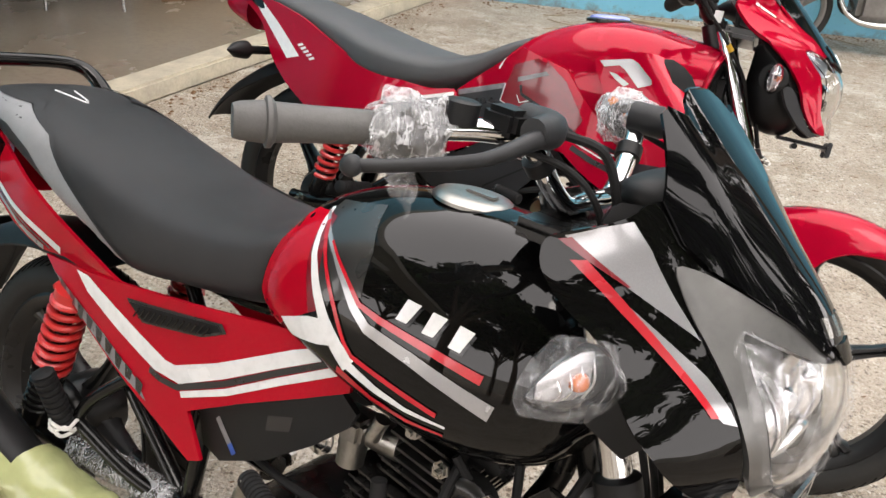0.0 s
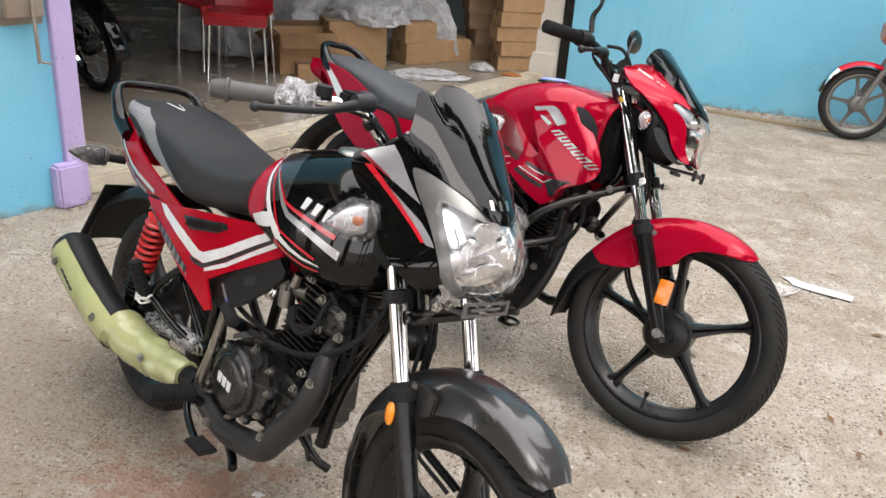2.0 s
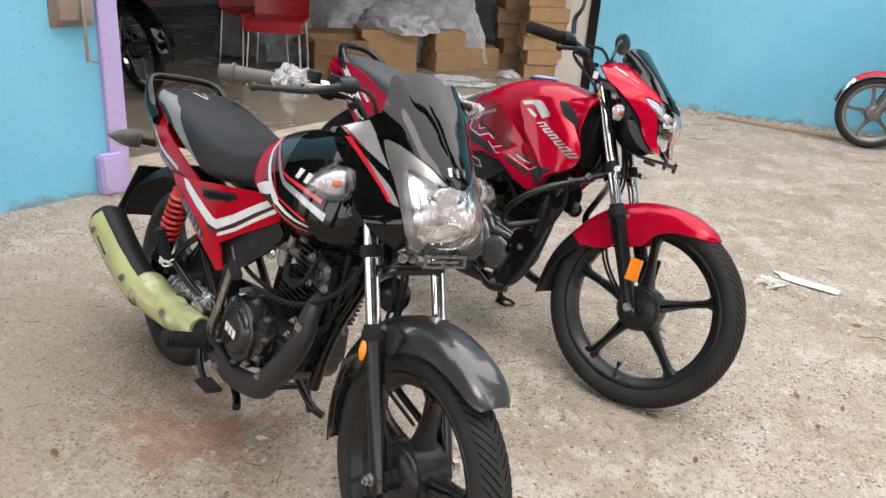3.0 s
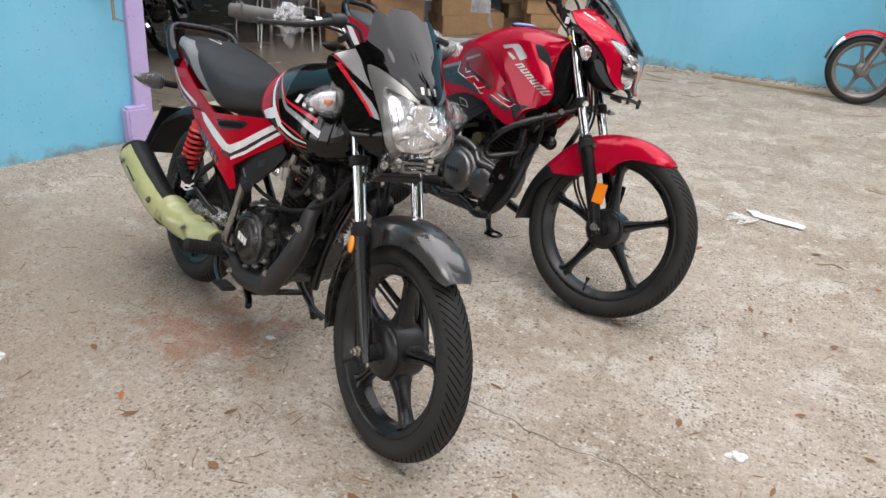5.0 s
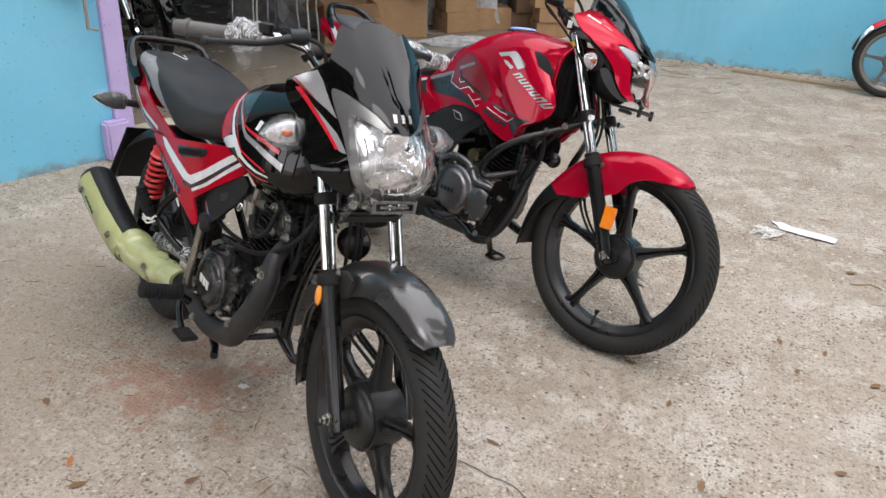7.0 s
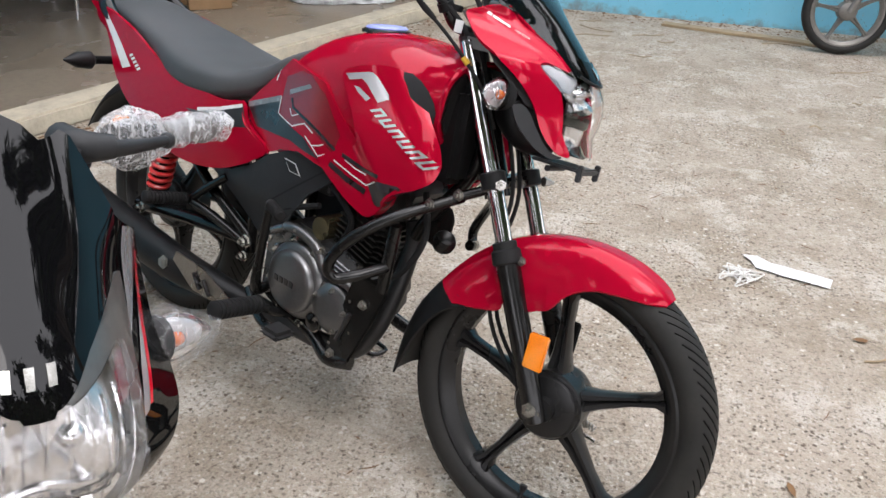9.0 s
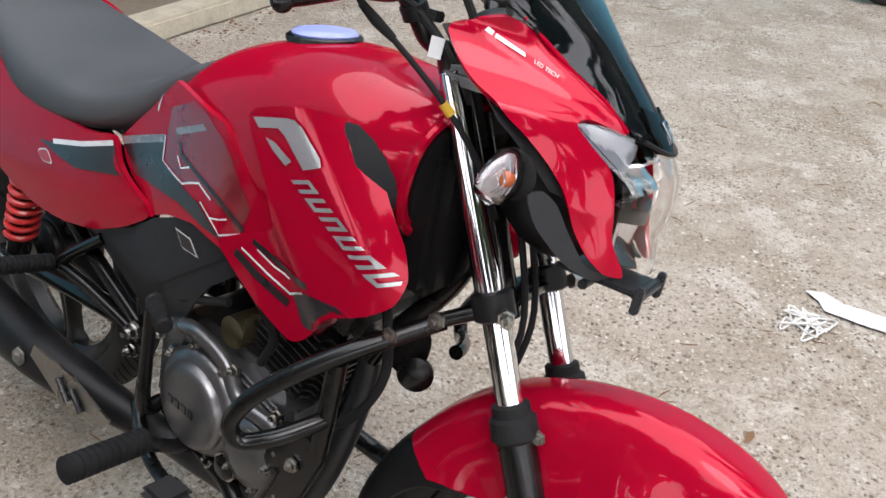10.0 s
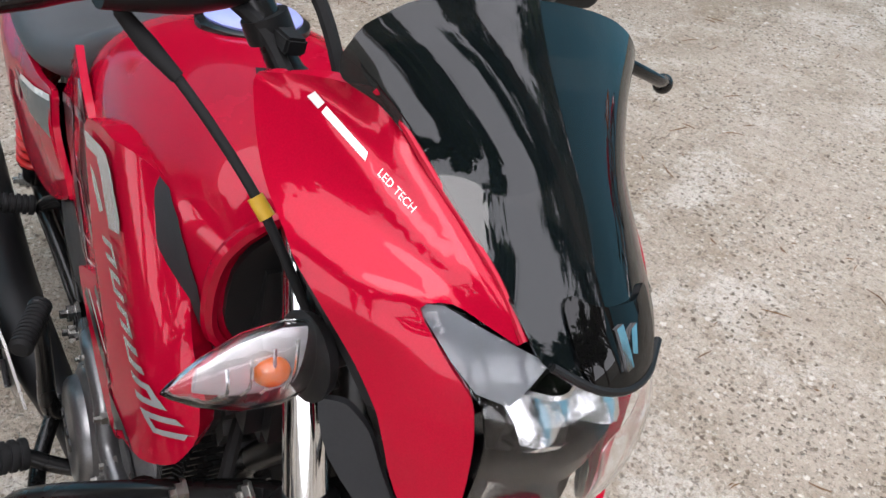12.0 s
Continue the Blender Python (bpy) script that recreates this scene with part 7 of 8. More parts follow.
def wall_material(name, col, stain, dirt=(0.35, 0.33, 0.28)):
    m, nt, b = nodes_of(name)
    co = place(nt)
    big, mid_n, spots = noise_of(nt, co, 1.3, 5.0), noise_of(nt, co, 9.0, 6.0, 0.7), noise_of(nt, co, 28.0, 3.0)
    base = mixed(nt, ramp(nt, big, 0.35, 0.7), col, stain)
    base = mixed(nt, ramp(nt, mid_n, 0.5, 0.8, 0, 0.5), base, tuple(min(1, c * 1.15) for c in col))
    base = mixed(nt, ramp(nt, spots, 0.70, 0.74, 0, 0.7), base, dirt)
    chips = noise_of(nt, co, 70.0, 2.0)
    base = mixed(nt, ramp(nt, chips, 0.70, 0.72, 0, 0.8), base, tuple(c * 0.35 for c in dirt))
    runs = nt.nodes.new("ShaderNodeVectorMath")
    runs.operation = 'MULTIPLY'
    runs.inputs[1].default_value = (3.0, 3.0, 0.25)
    nt.links.new(co, runs.inputs[0])
    base = mixed(nt, ramp(nt, noise_of(nt, runs.outputs[0], 2.2, 6.0, 0.7), 0.55, 0.8, 0, 0.4), base, tuple(c * 0.72 for c in col))
    sep = nt.nodes.new("ShaderNodeSeparateXYZ")
    nt.links.new(co, sep.inputs[0])
    splash = nt.nodes.new("ShaderNodeMath")
    splash.operation = 'MULTIPLY_ADD'
    nt.links.new(mid_n, splash.inputs[0])
    splash.inputs[1].default_value = -0.35
    nt.links.new(sep.outputs[2], splash.inputs[2])
    base = mixed(nt, ramp(nt, splash.outputs[0], -0.205, -0.13, 0.75, 0.0), base, tuple(c * 0.45 for c in dirt))
    nt.links.new(base, b.inputs["Base Color"])
    b.inputs["Roughness"].default_value = 0.7
    bump(nt, b, mid_n, 0.25, 0.006)
    return m


GROUND = ground_material()
BLUE = wall_material("flaking sky blue wall paint", (0.142, 0.45, 0.61), (0.195, 0.50, 0.65))
LILAC = wall_material("lilac painted steel", (0.40, 0.32, 0.55), (0.47, 0.39, 0.6), (0.2, 0.15, 0.2))
CREAM = wall_material("dirty cream wall paint", (0.62, 0.60, 0.54), (0.5, 0.48, 0.43))
PALE = wall_material("dull blue inner wall", (0.28, 0.32, 0.34), (0.2, 0.23, 0.25))
KERB = surface("cream painted kerb", (0.52, 0.47, 0.36), (0.38, 0.34, 0.27), rough=0.8, grain=60, wear=9, bumps=0.5, dist=0.004)
SHOP_FLOOR = surface("dusty polished floor", (0.25, 0.212, 0.165), (0.20, 0.17, 0.13), rough=0.25, grain=40, wear=2.2, bumps=0.04)
CARD = surface("brown cardboard", (0.35, 0.215, 0.11), (0.29, 0.18, 0.09), rough=0.85, grain=30, bumps=0.2)
CARD_DARK = surface("dark cardboard", (0.20, 0.125, 0.07), rough=0.85, grain=30, bumps=0.2)
CHAIR_RED = surface("red moulded plastic", (0.36, 0.012, 0.02), rough=0.35, bumps=0.05)
FOAM = film("white foam sheet", (0.46, 0.47, 0.48), 0.95, 0.5, 12.0, 0.6)
PAPER = surface("white paper", (0.66, 0.66, 0.67), (0.58, 0.58, 0.58), rough=0.8, bumps=0.1)
RUST = surface("rusty iron", (0.24, 0.17, 0.12), (0.33, 0.3, 0.27), rough=0.7, metal=0.3, grain=80, bumps=0.6)
LEAF = surface("dry brown leaf", (0.13, 0.065, 0.028), (0.2, 0.11, 0.045), rough=0.8, grain=90)
LEAF_ORANGE = surface("orange dry leaf", (0.36, 0.13, 0.03), rough=0.8, grain=90)
WOOD = surface("weathered plank", (0.33, 0.25, 0.15), (0.25, 0.19, 0.12), rough=0.8, grain=70, bumps=0.5)
CRACK = surface("dark crack", (0.06, 0.05, 0.04), rough=0.95)
ORANGE_TANK = paint("orange vehicle paint", (0.5, 0.1, 0.012), 0.2)
CAST_GREY = surface("dusty cast alloy", (0.2, 0.19, 0.175), rough=0.55, metal=0.6)

FLOOR_Z = 0.085
J0, J1 = Vector((-1.70, 2.44)), Vector((-0.20, 6.27))
along = (J1 - J0).normalized()
inward = Vector((-along.y, along.x))


def structure(name, bm, material, smooth=False):
    return tagged(link(name, bm, material, None, "", smooth), kind="structure")


def slab(p, q, out, z0, z1, bevel=0.0):
    """An upright slab from p to q in plan, thickened towards out."""
    bm = bmesh.new()
    pts = [Vector(p), Vector(q), Vector(q) + Vector(out), Vector(p) + Vector(out)]
    low = [bm.verts.new((v.x, v.y, z0)) for v in pts]
    high = [bm.verts.new((v.x, v.y, z1)) for v in pts]
    ring_faces(bm, [low, high], False, True)
    if bevel:
        bmesh.ops.bevel(bm, geom=bm.edges[:], offset=bevel, segments=2, affect='EDGES')
    return bm


def build_place():
    gm = bmesh.new()
    bmesh.ops.create_grid(gm, x_segments=2, y_segments=2, size=400)
    structure("ground", gm, GROUND)
    far = J0 - along * 1.5
    structure("wall_side", slab(far, far + inward * 6, along * 0.23, 0, 3.4), CREAM)
    structure("wall_left", slab(far, J0, inward * 0.228, 0, 3.4), BLUE)
    structure("wall_right", slab((-0.05, 6.285), (9, 6.32), (0, 0.23), 0, 3.4), BLUE)
    # unseen header, its lower edge set low to keep sky light out of the shop
    structure("wall_over_door", slab(J0, J1, inward * 0.23, 2.15, 3.4), BLUE)
    # steel door frame with a hinge block at its foot
    structure("door_frame", slab(J0 + along * 0.0 - inward * 0.025, J0 + along * 0.10 - inward * 0.025, inward * 0.22, 0, 2.15, 0.004), LILAC)
    structure("door_frame_lip", slab(J0 + along * 0.0 - inward * 0.035, J0 + along * 0.03 - inward * 0.035, inward * 0.05, 0.19, 2.15, 0.004), LILAC)
    structure("door_block", slab(J0 - along * 0.07 - inward * 0.075, J0 + along * 0.055 - inward * 0.075, inward * 0.075, 0.0, 0.20, 0.012), LILAC)
    structure("pillar", slab((-0.36, 6.36), (-0.135, 6.31), (0.04, 0.2), 0.0, 2.15, 0.01), CREAM)
    structure("pillar_plinth", slab((-0.385, 6.345), (-0.14, 6.29), (0.04, 0.22), 0.0, 0.26, 0.015), CREAM)
    structure("door_frame_far", slab((-0.130, 6.288), (-0.055, 6.278), (0.02, 0.2), 0.0, 2.15, 0.004), FRAME_BLACK)
    # shop
    structure("floor_inside", slab(J0 + inward * 0.16, J1 + along * 1.2 + inward * 0.16, inward * 6, -0.05, FLOOR_Z), SHOP_FLOOR)
    structure("threshold", slab(J0 + along * 0.1 + inward * 0.02, J1 + inward * 0.02, inward * 0.16, 0.0, FLOOR_Z + 0.006, 0.012), KERB)
    b0, b1 = J0 + inward * 5.2 - along * 2.5, J1 + inward * 5.2 + along * 1.2
    structure("wall_back", slab(b0, b1, inward * 0.2, 0, 3.0), PALE)
    structure("wall_inner_right", slab(J1 + along * 1.2 + inward * 0.2, b1, along * 0.2, 0, 3.0), PALE)
    structure("wall_inner_left", slab(J0 - along * 2.5 + inward * 0.23, b0, -along * 0.2, 0, 3.0), PALE)
    structure("ceiling", slab(J0 - along * 2.7 + inward * 0.1, J1 + along * 1.4 + inward * 0.1, inward * 5.4, 3.0, 3.15), CREAM)
    structure("roof_slab", slab(J0 - along * 6, J1 + along * 0.2, inward * 0.6, 3.4, 3.55), CREAM)


build_place()
structure("yard_wall_south", slab((-16, -16), (18, -16), (0, -0.2), 0, 2.4), CREAM)
structure("yard_wall_east", slab((18, -16), (18, 12), (0.2, 0), 0, 2.4), CREAM)


def at(x, y, z=0.0, turn_z=0.0):
    return pose(x, y, z, 0, 0, turn_z)


def carton(m, w, d, h, label, open_top=False, material=None):
    """A cardboard box with taped seam and flaps."""
    material = material or CARD
    e = thing("cardboard_box", m, label, "box", "cardboard boxes")
    if open_top:
        t = 0.006
        walls = join(box((-w / 2, -d / 2, 0), (w / 2, -d / 2 + t, h)), box((-w / 2, d / 2 - t, 0), (w / 2, d / 2, h)), box((-w / 2, -d / 2, 0), (-w / 2 + t, d / 2, h)), box((w / 2 - t, -d / 2, 0), (w / 2, d / 2, h)), box((-w / 2, -d / 2, 0), (w / 2, d / 2, t)))
        part("carton", walls, material, e)
        for k, (a, b, o) in enumerate((((-w / 2, -d / 2), (w / 2, -d / 2), (0, -0.10)), ((w / 2, d / 2), (-w / 2, d / 2), (0, 0.09)), ((-w / 2, d / 2), (-w / 2, -d / 2), (-0.12, 0)))):
            bm = bmesh.new()
            drop = (-0.09, 0.03, -0.05)[k]
            vs = [bm.verts.new(v) for v in ((a[0], a[1], h), (b[0], b[1], h), (b[0] + o[0], b[1] + o[1], h + drop), (a[0] + o[0], a[1] + o[1], h + drop))]
            bm.faces.new(vs)
            bmesh.ops.solidify(bm, geom=bm.faces[:], thickness=0.005)
            part("flap", bm, material, e)
    else:
        part("carton", box((-w / 2, -d / 2, 0), (w / 2, d / 2, h), 0.004), material, e)
        part("tape", box((-w / 2 - 0.001, -0.03, h * 0.6), (w / 2 + 0.001, 0.03, h + 0.0012)), CARD_DARK, e)
    return e


def heap(name, c, sx, sy, sz, label, category, seed, material=None):
    """A crumpled heap of sheet."""
    bm = bmesh.new()
    bmesh.ops.create_icosphere(bm, subdivisions=4, radius=1)
    for v in bm.verts:
        n = noise.fractal(v.co * 1.8 + Vector((seed, 0, 0)), 1.0, 2.0, 4) * 0.28 + noise.noise(v.co * 7 + Vector((seed, 3, 0))) * 0.08
        k = 1 + n
        v.co = Vector((v.co.x * sx * k, v.co.y * sy * k, max(v.co.z, -0.2) * sz * k))
    low = min(v.co.z for v in bm.verts)
    for v in bm.verts:
        v.co.z -= low
    ob = link(name, bm, material or FOAM)
    ob.matrix_world = at(*c)
    return tagged(ob, label, category)


def plastic_chair(m):
    e = thing("plastic_chair", m, "red plastic chair with thin chrome legs", "chair", "red chairs")
    part("seat", panel([(-0.21, -0.20), (0.21, -0.20), (0.21, 0.21), (-0.21, 0.21)], lambda x, z: 0.0, 0.02, 0.03), CHAIR_RED, e)
    seat = e.children[0]
    seat.data.transform(Matrix.Translation((0, 0, 0.45)) @ Matrix.Rotation(radians(90), 4, 'X'))
    back = gridded([(-0.20, 0.46), (0.20, 0.46), (0.22, 0.80), (0.16, 0.86), (-0.16, 0.86), (-0.22, 0.80)], 0.03)
    for v in back.verts:
        v.co.y = 0.20 + 0.25 * (v.co.z - 0.46) ** 1.3 - 0.8 * v.co.x ** 2
    bmesh.ops.solidify(back, geom=back.faces[:], thickness=0.012)
    part("backrest", back, CHAIR_RED, e)
    part("apron", box((-0.21, -0.215, 0.39), (0.21, -0.195, 0.45), 0.006), CHAIR_RED, e)
    for x in (-0.18, 0.18):
        for y in (-0.17, 0.17):
            part("leg", rod((x, y, 0.44), (x * 1.12, y * 1.15, 0), 0.011), CHROME, e)
    return e


def spoked_bike(m):
    """A dark motorcycle seen from behind in the shop."""
    e = thing("motorcycle", m, "black motorcycle with chrome spoked wheels inside the dim shop", "motorcycle", "parked motorcycles")
    for x in (0, 1.22):
        rim = part("wheel", lathe([(-0.02, 0.235), (-0.02, 0.225), (0, 0.218), (0.02, 0.225), (0.02, 0.235)], (x, 0, 0.29), (0, 1, 0), 48, closed=True), CHROME, e, "chrome rim with wire spokes")
        part("tyre", lathe([(0.04 * math.sin(a), 0.262 + 0.032 * math.cos(a)) for a in (2 * math.pi * k / 14 for k in range(14))], (x, 0, 0.29), (0, 1, 0), 48, closed=True), TYRE, rim)
        part("hub", lathe([(-0.05, 0.02), (-0.05, 0.05), (-0.03, 0.06), (0.03, 0.06), (0.05, 0.05), (0.05, 0.02)], (x, 0, 0.29), (0, 1, 0), 24), RIM_BLACK, rim)
        part("axle", rod((x, -0.11, 0.29), (x, 0.11, 0.29), 0.01), STEEL, rim)
        for k in range(18):
            a = 2 * math.pi * k / 18
            part("spoke", rod((x + 0.05 * math.cos(a + 0.5), 0.03 * (-1) ** k, 0.29 + 0.05 * math.sin(a + 0.5)), (x + 0.222 * math.cos(a), 0, 0.29 + 0.222 * math.sin(a)), 0.0016, 5), CHROME, rim)
    part("seat", body([(-0.30, 0.74, 0.79, 0.08, 0.5), (-0.25, 0.73, 0.83, 0.12, 0.5), (0.1, 0.71, 0.81, 0.13, 0.5), (0.45, 0.71, 0.79, 0.11, 0.5), (0.5, 0.73, 0.78, 0.07, 0.5)], 28, 30, 3), SEAT_VINYL, e)
    part("fuel_tank", body([(0.48, 0.70, 0.80, 0.09, 0.5), (0.6, 0.68, 0.90, 0.13, 0.5), (0.8, 0.68, 0.92, 0.14, 0.5), (0.95, 0.72, 0.86, 0.08, 0.5)], 28, 24), BLACK_GLOSS, e)
    part("rear_mudguard", fender((0, 0, 0.29), [(30, 0.33, 0.06, 0.03), (90, 0.35, 0.065, 0.04), (160, 0.37, 0.065, 0.03), (185, 0.38, 0.06, 0.02)]), BLACK_GLOSS, e)
    part("engine", box((0.42, -0.13, 0.24), (0.82, 0.13, 0.62), 0.05), ENGINE_BLACK, e)
    part("frame", join(tube([(-0.2, -0.09, 0.70), (0.3, -0.09, 0.66), (0.85, 0, 0.85)], 0.018), tube([(0, -0.1, 0.29), (0.4, -0.1, 0.36)], 0.018), tube([(0, 0.1, 0.29), (0.4, 0.1, 0.36)], 0.018)), FRAME_BLACK, e)
    part("muffler", tube([(0.4, -0.13, 0.25), (0.1, -0.16, 0.28), (-0.25, -0.18, 0.36)], [0.03, 0.045, 0.045], 16), FRAME_BLACK, e)
    for s in (-1, 1):
        part("fork_leg", rod((1.22, s * 0.09, 0.29), (0.95, s * 0.09, 0.90), 0.02), CHROME, e)
        part("damper", rod((0.05, s * 0.11, 0.31), (0.12, s * 0.11, 0.64), 0.028), CHROME, e)
    part("grab_rail", tube([(-0.12, -0.13, 0.78), (-0.32, -0.12, 0.80), (-0.34, 0, 0.81), (-0.32, 0.12, 0.80), (-0.12, 0.13, 0.78)], 0.011), CHROME, e)
    part("tail_lamp", box((-0.40, -0.06, 0.66), (-0.32, 0.06, 0.73), 0.012), CHAIR_RED, e)
    return e


def old_red_bike(m):
    """The used motorcycle that leans against the far wall."""
    e = thing("motorcycle", m, "used red motorcycle with dusty alloy wheels by the wall", "motorcycle", "parked motorcycles")
    for x in (0, 1.25):
        wheel(e, (x, 0, 0.29), 0.29, 0.075, None, phase=80, mat_rim=CAST_GREY, tread=False, label="dusty grey alloy wheel")
    part("front_mudguard", fender((1.25, 0, 0.29), [(15, 0.325, 0.055, 0.02), (60, 0.335, 0.06, 0.03), (100, 0.335, 0.06, 0.03), (150, 0.33, 0.055, 0.02)]), RED_A, e)
    part("mudguard_trim", fender((1.25, 0, 0.29), [(12, 0.332, 0.062, 0.026), (30, 0.337, 0.064, 0.03), (52, 0.341, 0.065, 0.035)]), CHROME, e)
    for s in (-1, 1):
        part("fork_leg", join(rod((1.25, s * 0.085, 0.29), (1.13, s * 0.085, 0.56), 0.022), rod((1.13, s * 0.085, 0.56), (0.96, s * 0.085, 0.92), 0.016)), CAST_GREY, e)
    part("headlamp", body([(0.98, 0.80, 0.96, 0.08, 0.5), (1.06, 0.76, 0.98, 0.11, 0.5), (1.14, 0.76, 0.97, 0.11, 0.5), (1.18, 0.80, 0.93, 0.08, 0.5)], 28, 16), ORANGE_TANK, e, "orange headlamp cowl")
    part("number_disc", lathe([(0, 0.05), (0.004, 0.05)], (1.12, 0.112, 0.88), (0, 1, 0), 24), WHITE_DECAL, e, "pale round sticker")
    part("fuel_tank", body([(0.46, 0.70, 0.80, 0.09, 0.5), (0.6, 0.68, 0.90, 0.13, 0.5), (0.8, 0.68, 0.92, 0.14, 0.5), (0.93, 0.74, 0.86, 0.08, 0.5)], 28, 24), RED_A, e)
    part("seat", body([(-0.30, 0.74, 0.79, 0.08, 0.5), (-0.25, 0.73, 0.83, 0.12, 0.5), (0.1, 0.71, 0.81, 0.13, 0.5), (0.5, 0.73, 0.78, 0.07, 0.5)], 28, 30, 3), SEAT_VINYL, e)
    part("engine", join(box((0.42, -0.12, 0.24), (0.82, 0.12, 0.45), 0.04), box((0.66, -0.09, 0.43), (0.84, 0.09, 0.66), 0.02)), CAST_GREY, e)
    for k in range(7):
        part("cooling_fin", box((0.63, -0.11, 0.45 + 0.026 * k), (0.88, 0.11, 0.455 + 0.026 * k)), CAST_GREY, e)
    part("frame", join(tube([(0.98, 0, 0.85), (0.95, 0, 0.6), (0.88, 0, 0.30), (0.5, 0, 0.24)], 0.018), tube([(0.95, 0, 0.85), (0.4, 0, 0.68), (-0.2, 0, 0.70)], 0.018), tube([(0, 0.1, 0.29), (0.4, 0.1, 0.34)], 0.018)), FRAME_BLACK, e)
    part("exhaust", tube([(0.86, 0.02, 0.55), (0.95, 0.08, 0.40), (0.80, 0.12, 0.24), (0.4, 0.13, 0.24), (-0.2, 0.17, 0.33)], [0.018, 0.018, 0.02, 0.03, 0.045], 12), CHROME, e)
    part("handlebar", tube([(0.86, -0.34, 1.04), (0.94, -0.15, 1.06), (0.95, 0, 0.97), (0.94, 0.15, 1.06), (0.86, 0.34, 1.04)], 0.012), CHROME, e)
    part("leg_guard", tube([(0.96, 0.05, 0.66), (1.0, 0.22, 0.60), (0.98, 0.26, 0.45), (0.90, 0.20, 0.34), (0.86, 0.05, 0.30)], 0.012), FRAME_BLACK, e)
    return e


old_red_bike(pose(3.12, 5.84, 0, 7, 0, 183) @ Matrix.Scale(0.86, 4))
spoked_bike(pose(-2.70, 3.98, FLOOR_Z, -8, 0, 157))
plastic_chair(at(-2.15, 4.80, FLOOR_Z, 20))
plastic_chair(at(-2.52, 5.06, FLOOR_Z, 60))
carton(at(-1.92, 5.30, FLOOR_Z, 40), 0.42, 0.34, 0.30, "open brown cardboard box on the shop floor", True)
carton(at(-1.74, 5.12, FLOOR_Z, 35), 0.26, 0.16, 0.10, "small flat brown cardboard box on the floor")
carton(at(-1.70, 5.72, FLOOR_Z, 38), 0.46, 0.40, 0.36, "large brown cardboard box under white foam sheet")
carton(at(-1.32, 6.15, FLOOR_Z, 50), 0.30, 0.28, 0.17, "stacked brown cardboard box near the wall")
carton(at(-1.32, 6.15, FLOOR_Z + 0.17, 44), 0.28, 0.26, 0.16, "stacked brown cardboard box near the wall")
carton(at(-1.12, 6.42, FLOOR_Z, 40), 0.34, 0.28, 0.18, "brown cardboard box on the shop floor")
for k in range(7):
    carton(at(-0.52 + 0.02 * math.sin(k * 2.1), 6.38 + 0.02 * math.cos(k), FLOOR_Z + 0.118 * k, 30 + 4 * math.sin(k * 3)), 0.34, 0.24, 0.116, "flat brown carton stacked against the pillar")
for k in range(7):
    carton(at(-0.80 + 0.03 * math.sin(k * 1.7), 6.75, FLOOR_Z + 0.128 * k, 28 + 5 * math.sin(k * 2)), 0.46, 0.30, 0.126, "flat brown carton in a tall stack", material=CARD_DARK)
heap("foam_sheet", (-2.15, 5.95, FLOOR_Z), 0.62, 0.34, 0.62, "heap of crumpled white foam sheets", "packing foam", 1.0)
heap("foam_sheet", (-1.62, 5.78, FLOOR_Z + 0.33), 0.30, 0.26, 0.17, "white foam sheet draped over a carton", "packing foam", 4.0)
heap("foam_sheet", (-1.75, 6.45, FLOOR_Z), 0.6, 0.30, 0.66, "heap of crumpled white foam sheets", "packing foam", 7.0)
heap("foam_sheet", (-2.75, 5.7, FLOOR_Z), 0.5, 0.35, 0.40, "heap of crumpled white foam sheets", "packing foam", 9.0)
heap("foam_roll", (-1.02, 5.55, FLOOR_Z, 22), 0.33, 0.09, 0.055, "flattened white foam roll on the floor", "packing foam", 12.0)
heap("plastic_bag", (-0.72, 6.12, FLOOR_Z), 0.10, 0.06, 0.05, "small crumpled clear bag on the floor", "bag", 15.0)
heap("orange_wrapper", (-0.45, 6.03, FLOOR_Z), 0.08, 0.05, 0.025, "crumpled orange wrapper by the threshold", "wrapper", 17.0, LEAF_ORANGE)
heap("foam_scrap", (-0.45, 3.62, 0.0), 0.10, 0.07, 0.02, "white foam scrap lying on the ground", "foam scrap", 19.0)

# lever and latch on the left wall
lock = thing("shutter_latch", pose(J0.x, J0.y, 0, 0, 0, math.degrees(math.atan2(along.y, along.x))), "rusty shutter latch with a hanging iron lever", "latch")
part("latch_box", box((-0.19, -0.055, 0.83), (-0.03, -0.002, 0.96), 0.006), RUST, lock)
part("latch_plate", box((-0.21, -0.012, 0.80), (-0.02, -0.003, 1.0), 0.003), RUST, lock)
part("latch_lever", tube([(-0.085, -0.07, 0.95), (-0.087, -0.075, 0.80), (-0.085, -0.072, 0.655)], 0.014, 10, 4, flat=0.5), RUST, lock)
part("latch_pin", rod((-0.085, -0.075, 0.66), (-0.04, -0.075, 0.645), 0.005), RUST, lock)

# litter on the ground
def flat_scrap(name, pts, z, material, label, category, wave=0.006, group=""):
    bm = gridded(pts, 0.025)
    for v in bm.verts:
        x, y = v.co.x, v.co.z
        v.co = Vector((x, y, z + wave * (1 + noise.noise(Vector((x * 14, y * 14, 3))))))
    bmesh.ops.solidify(bm, geom=bm.faces[:], thickness=0.001)
    ob = link(name, bm, material)
    return tagged(ob, label, category, group)


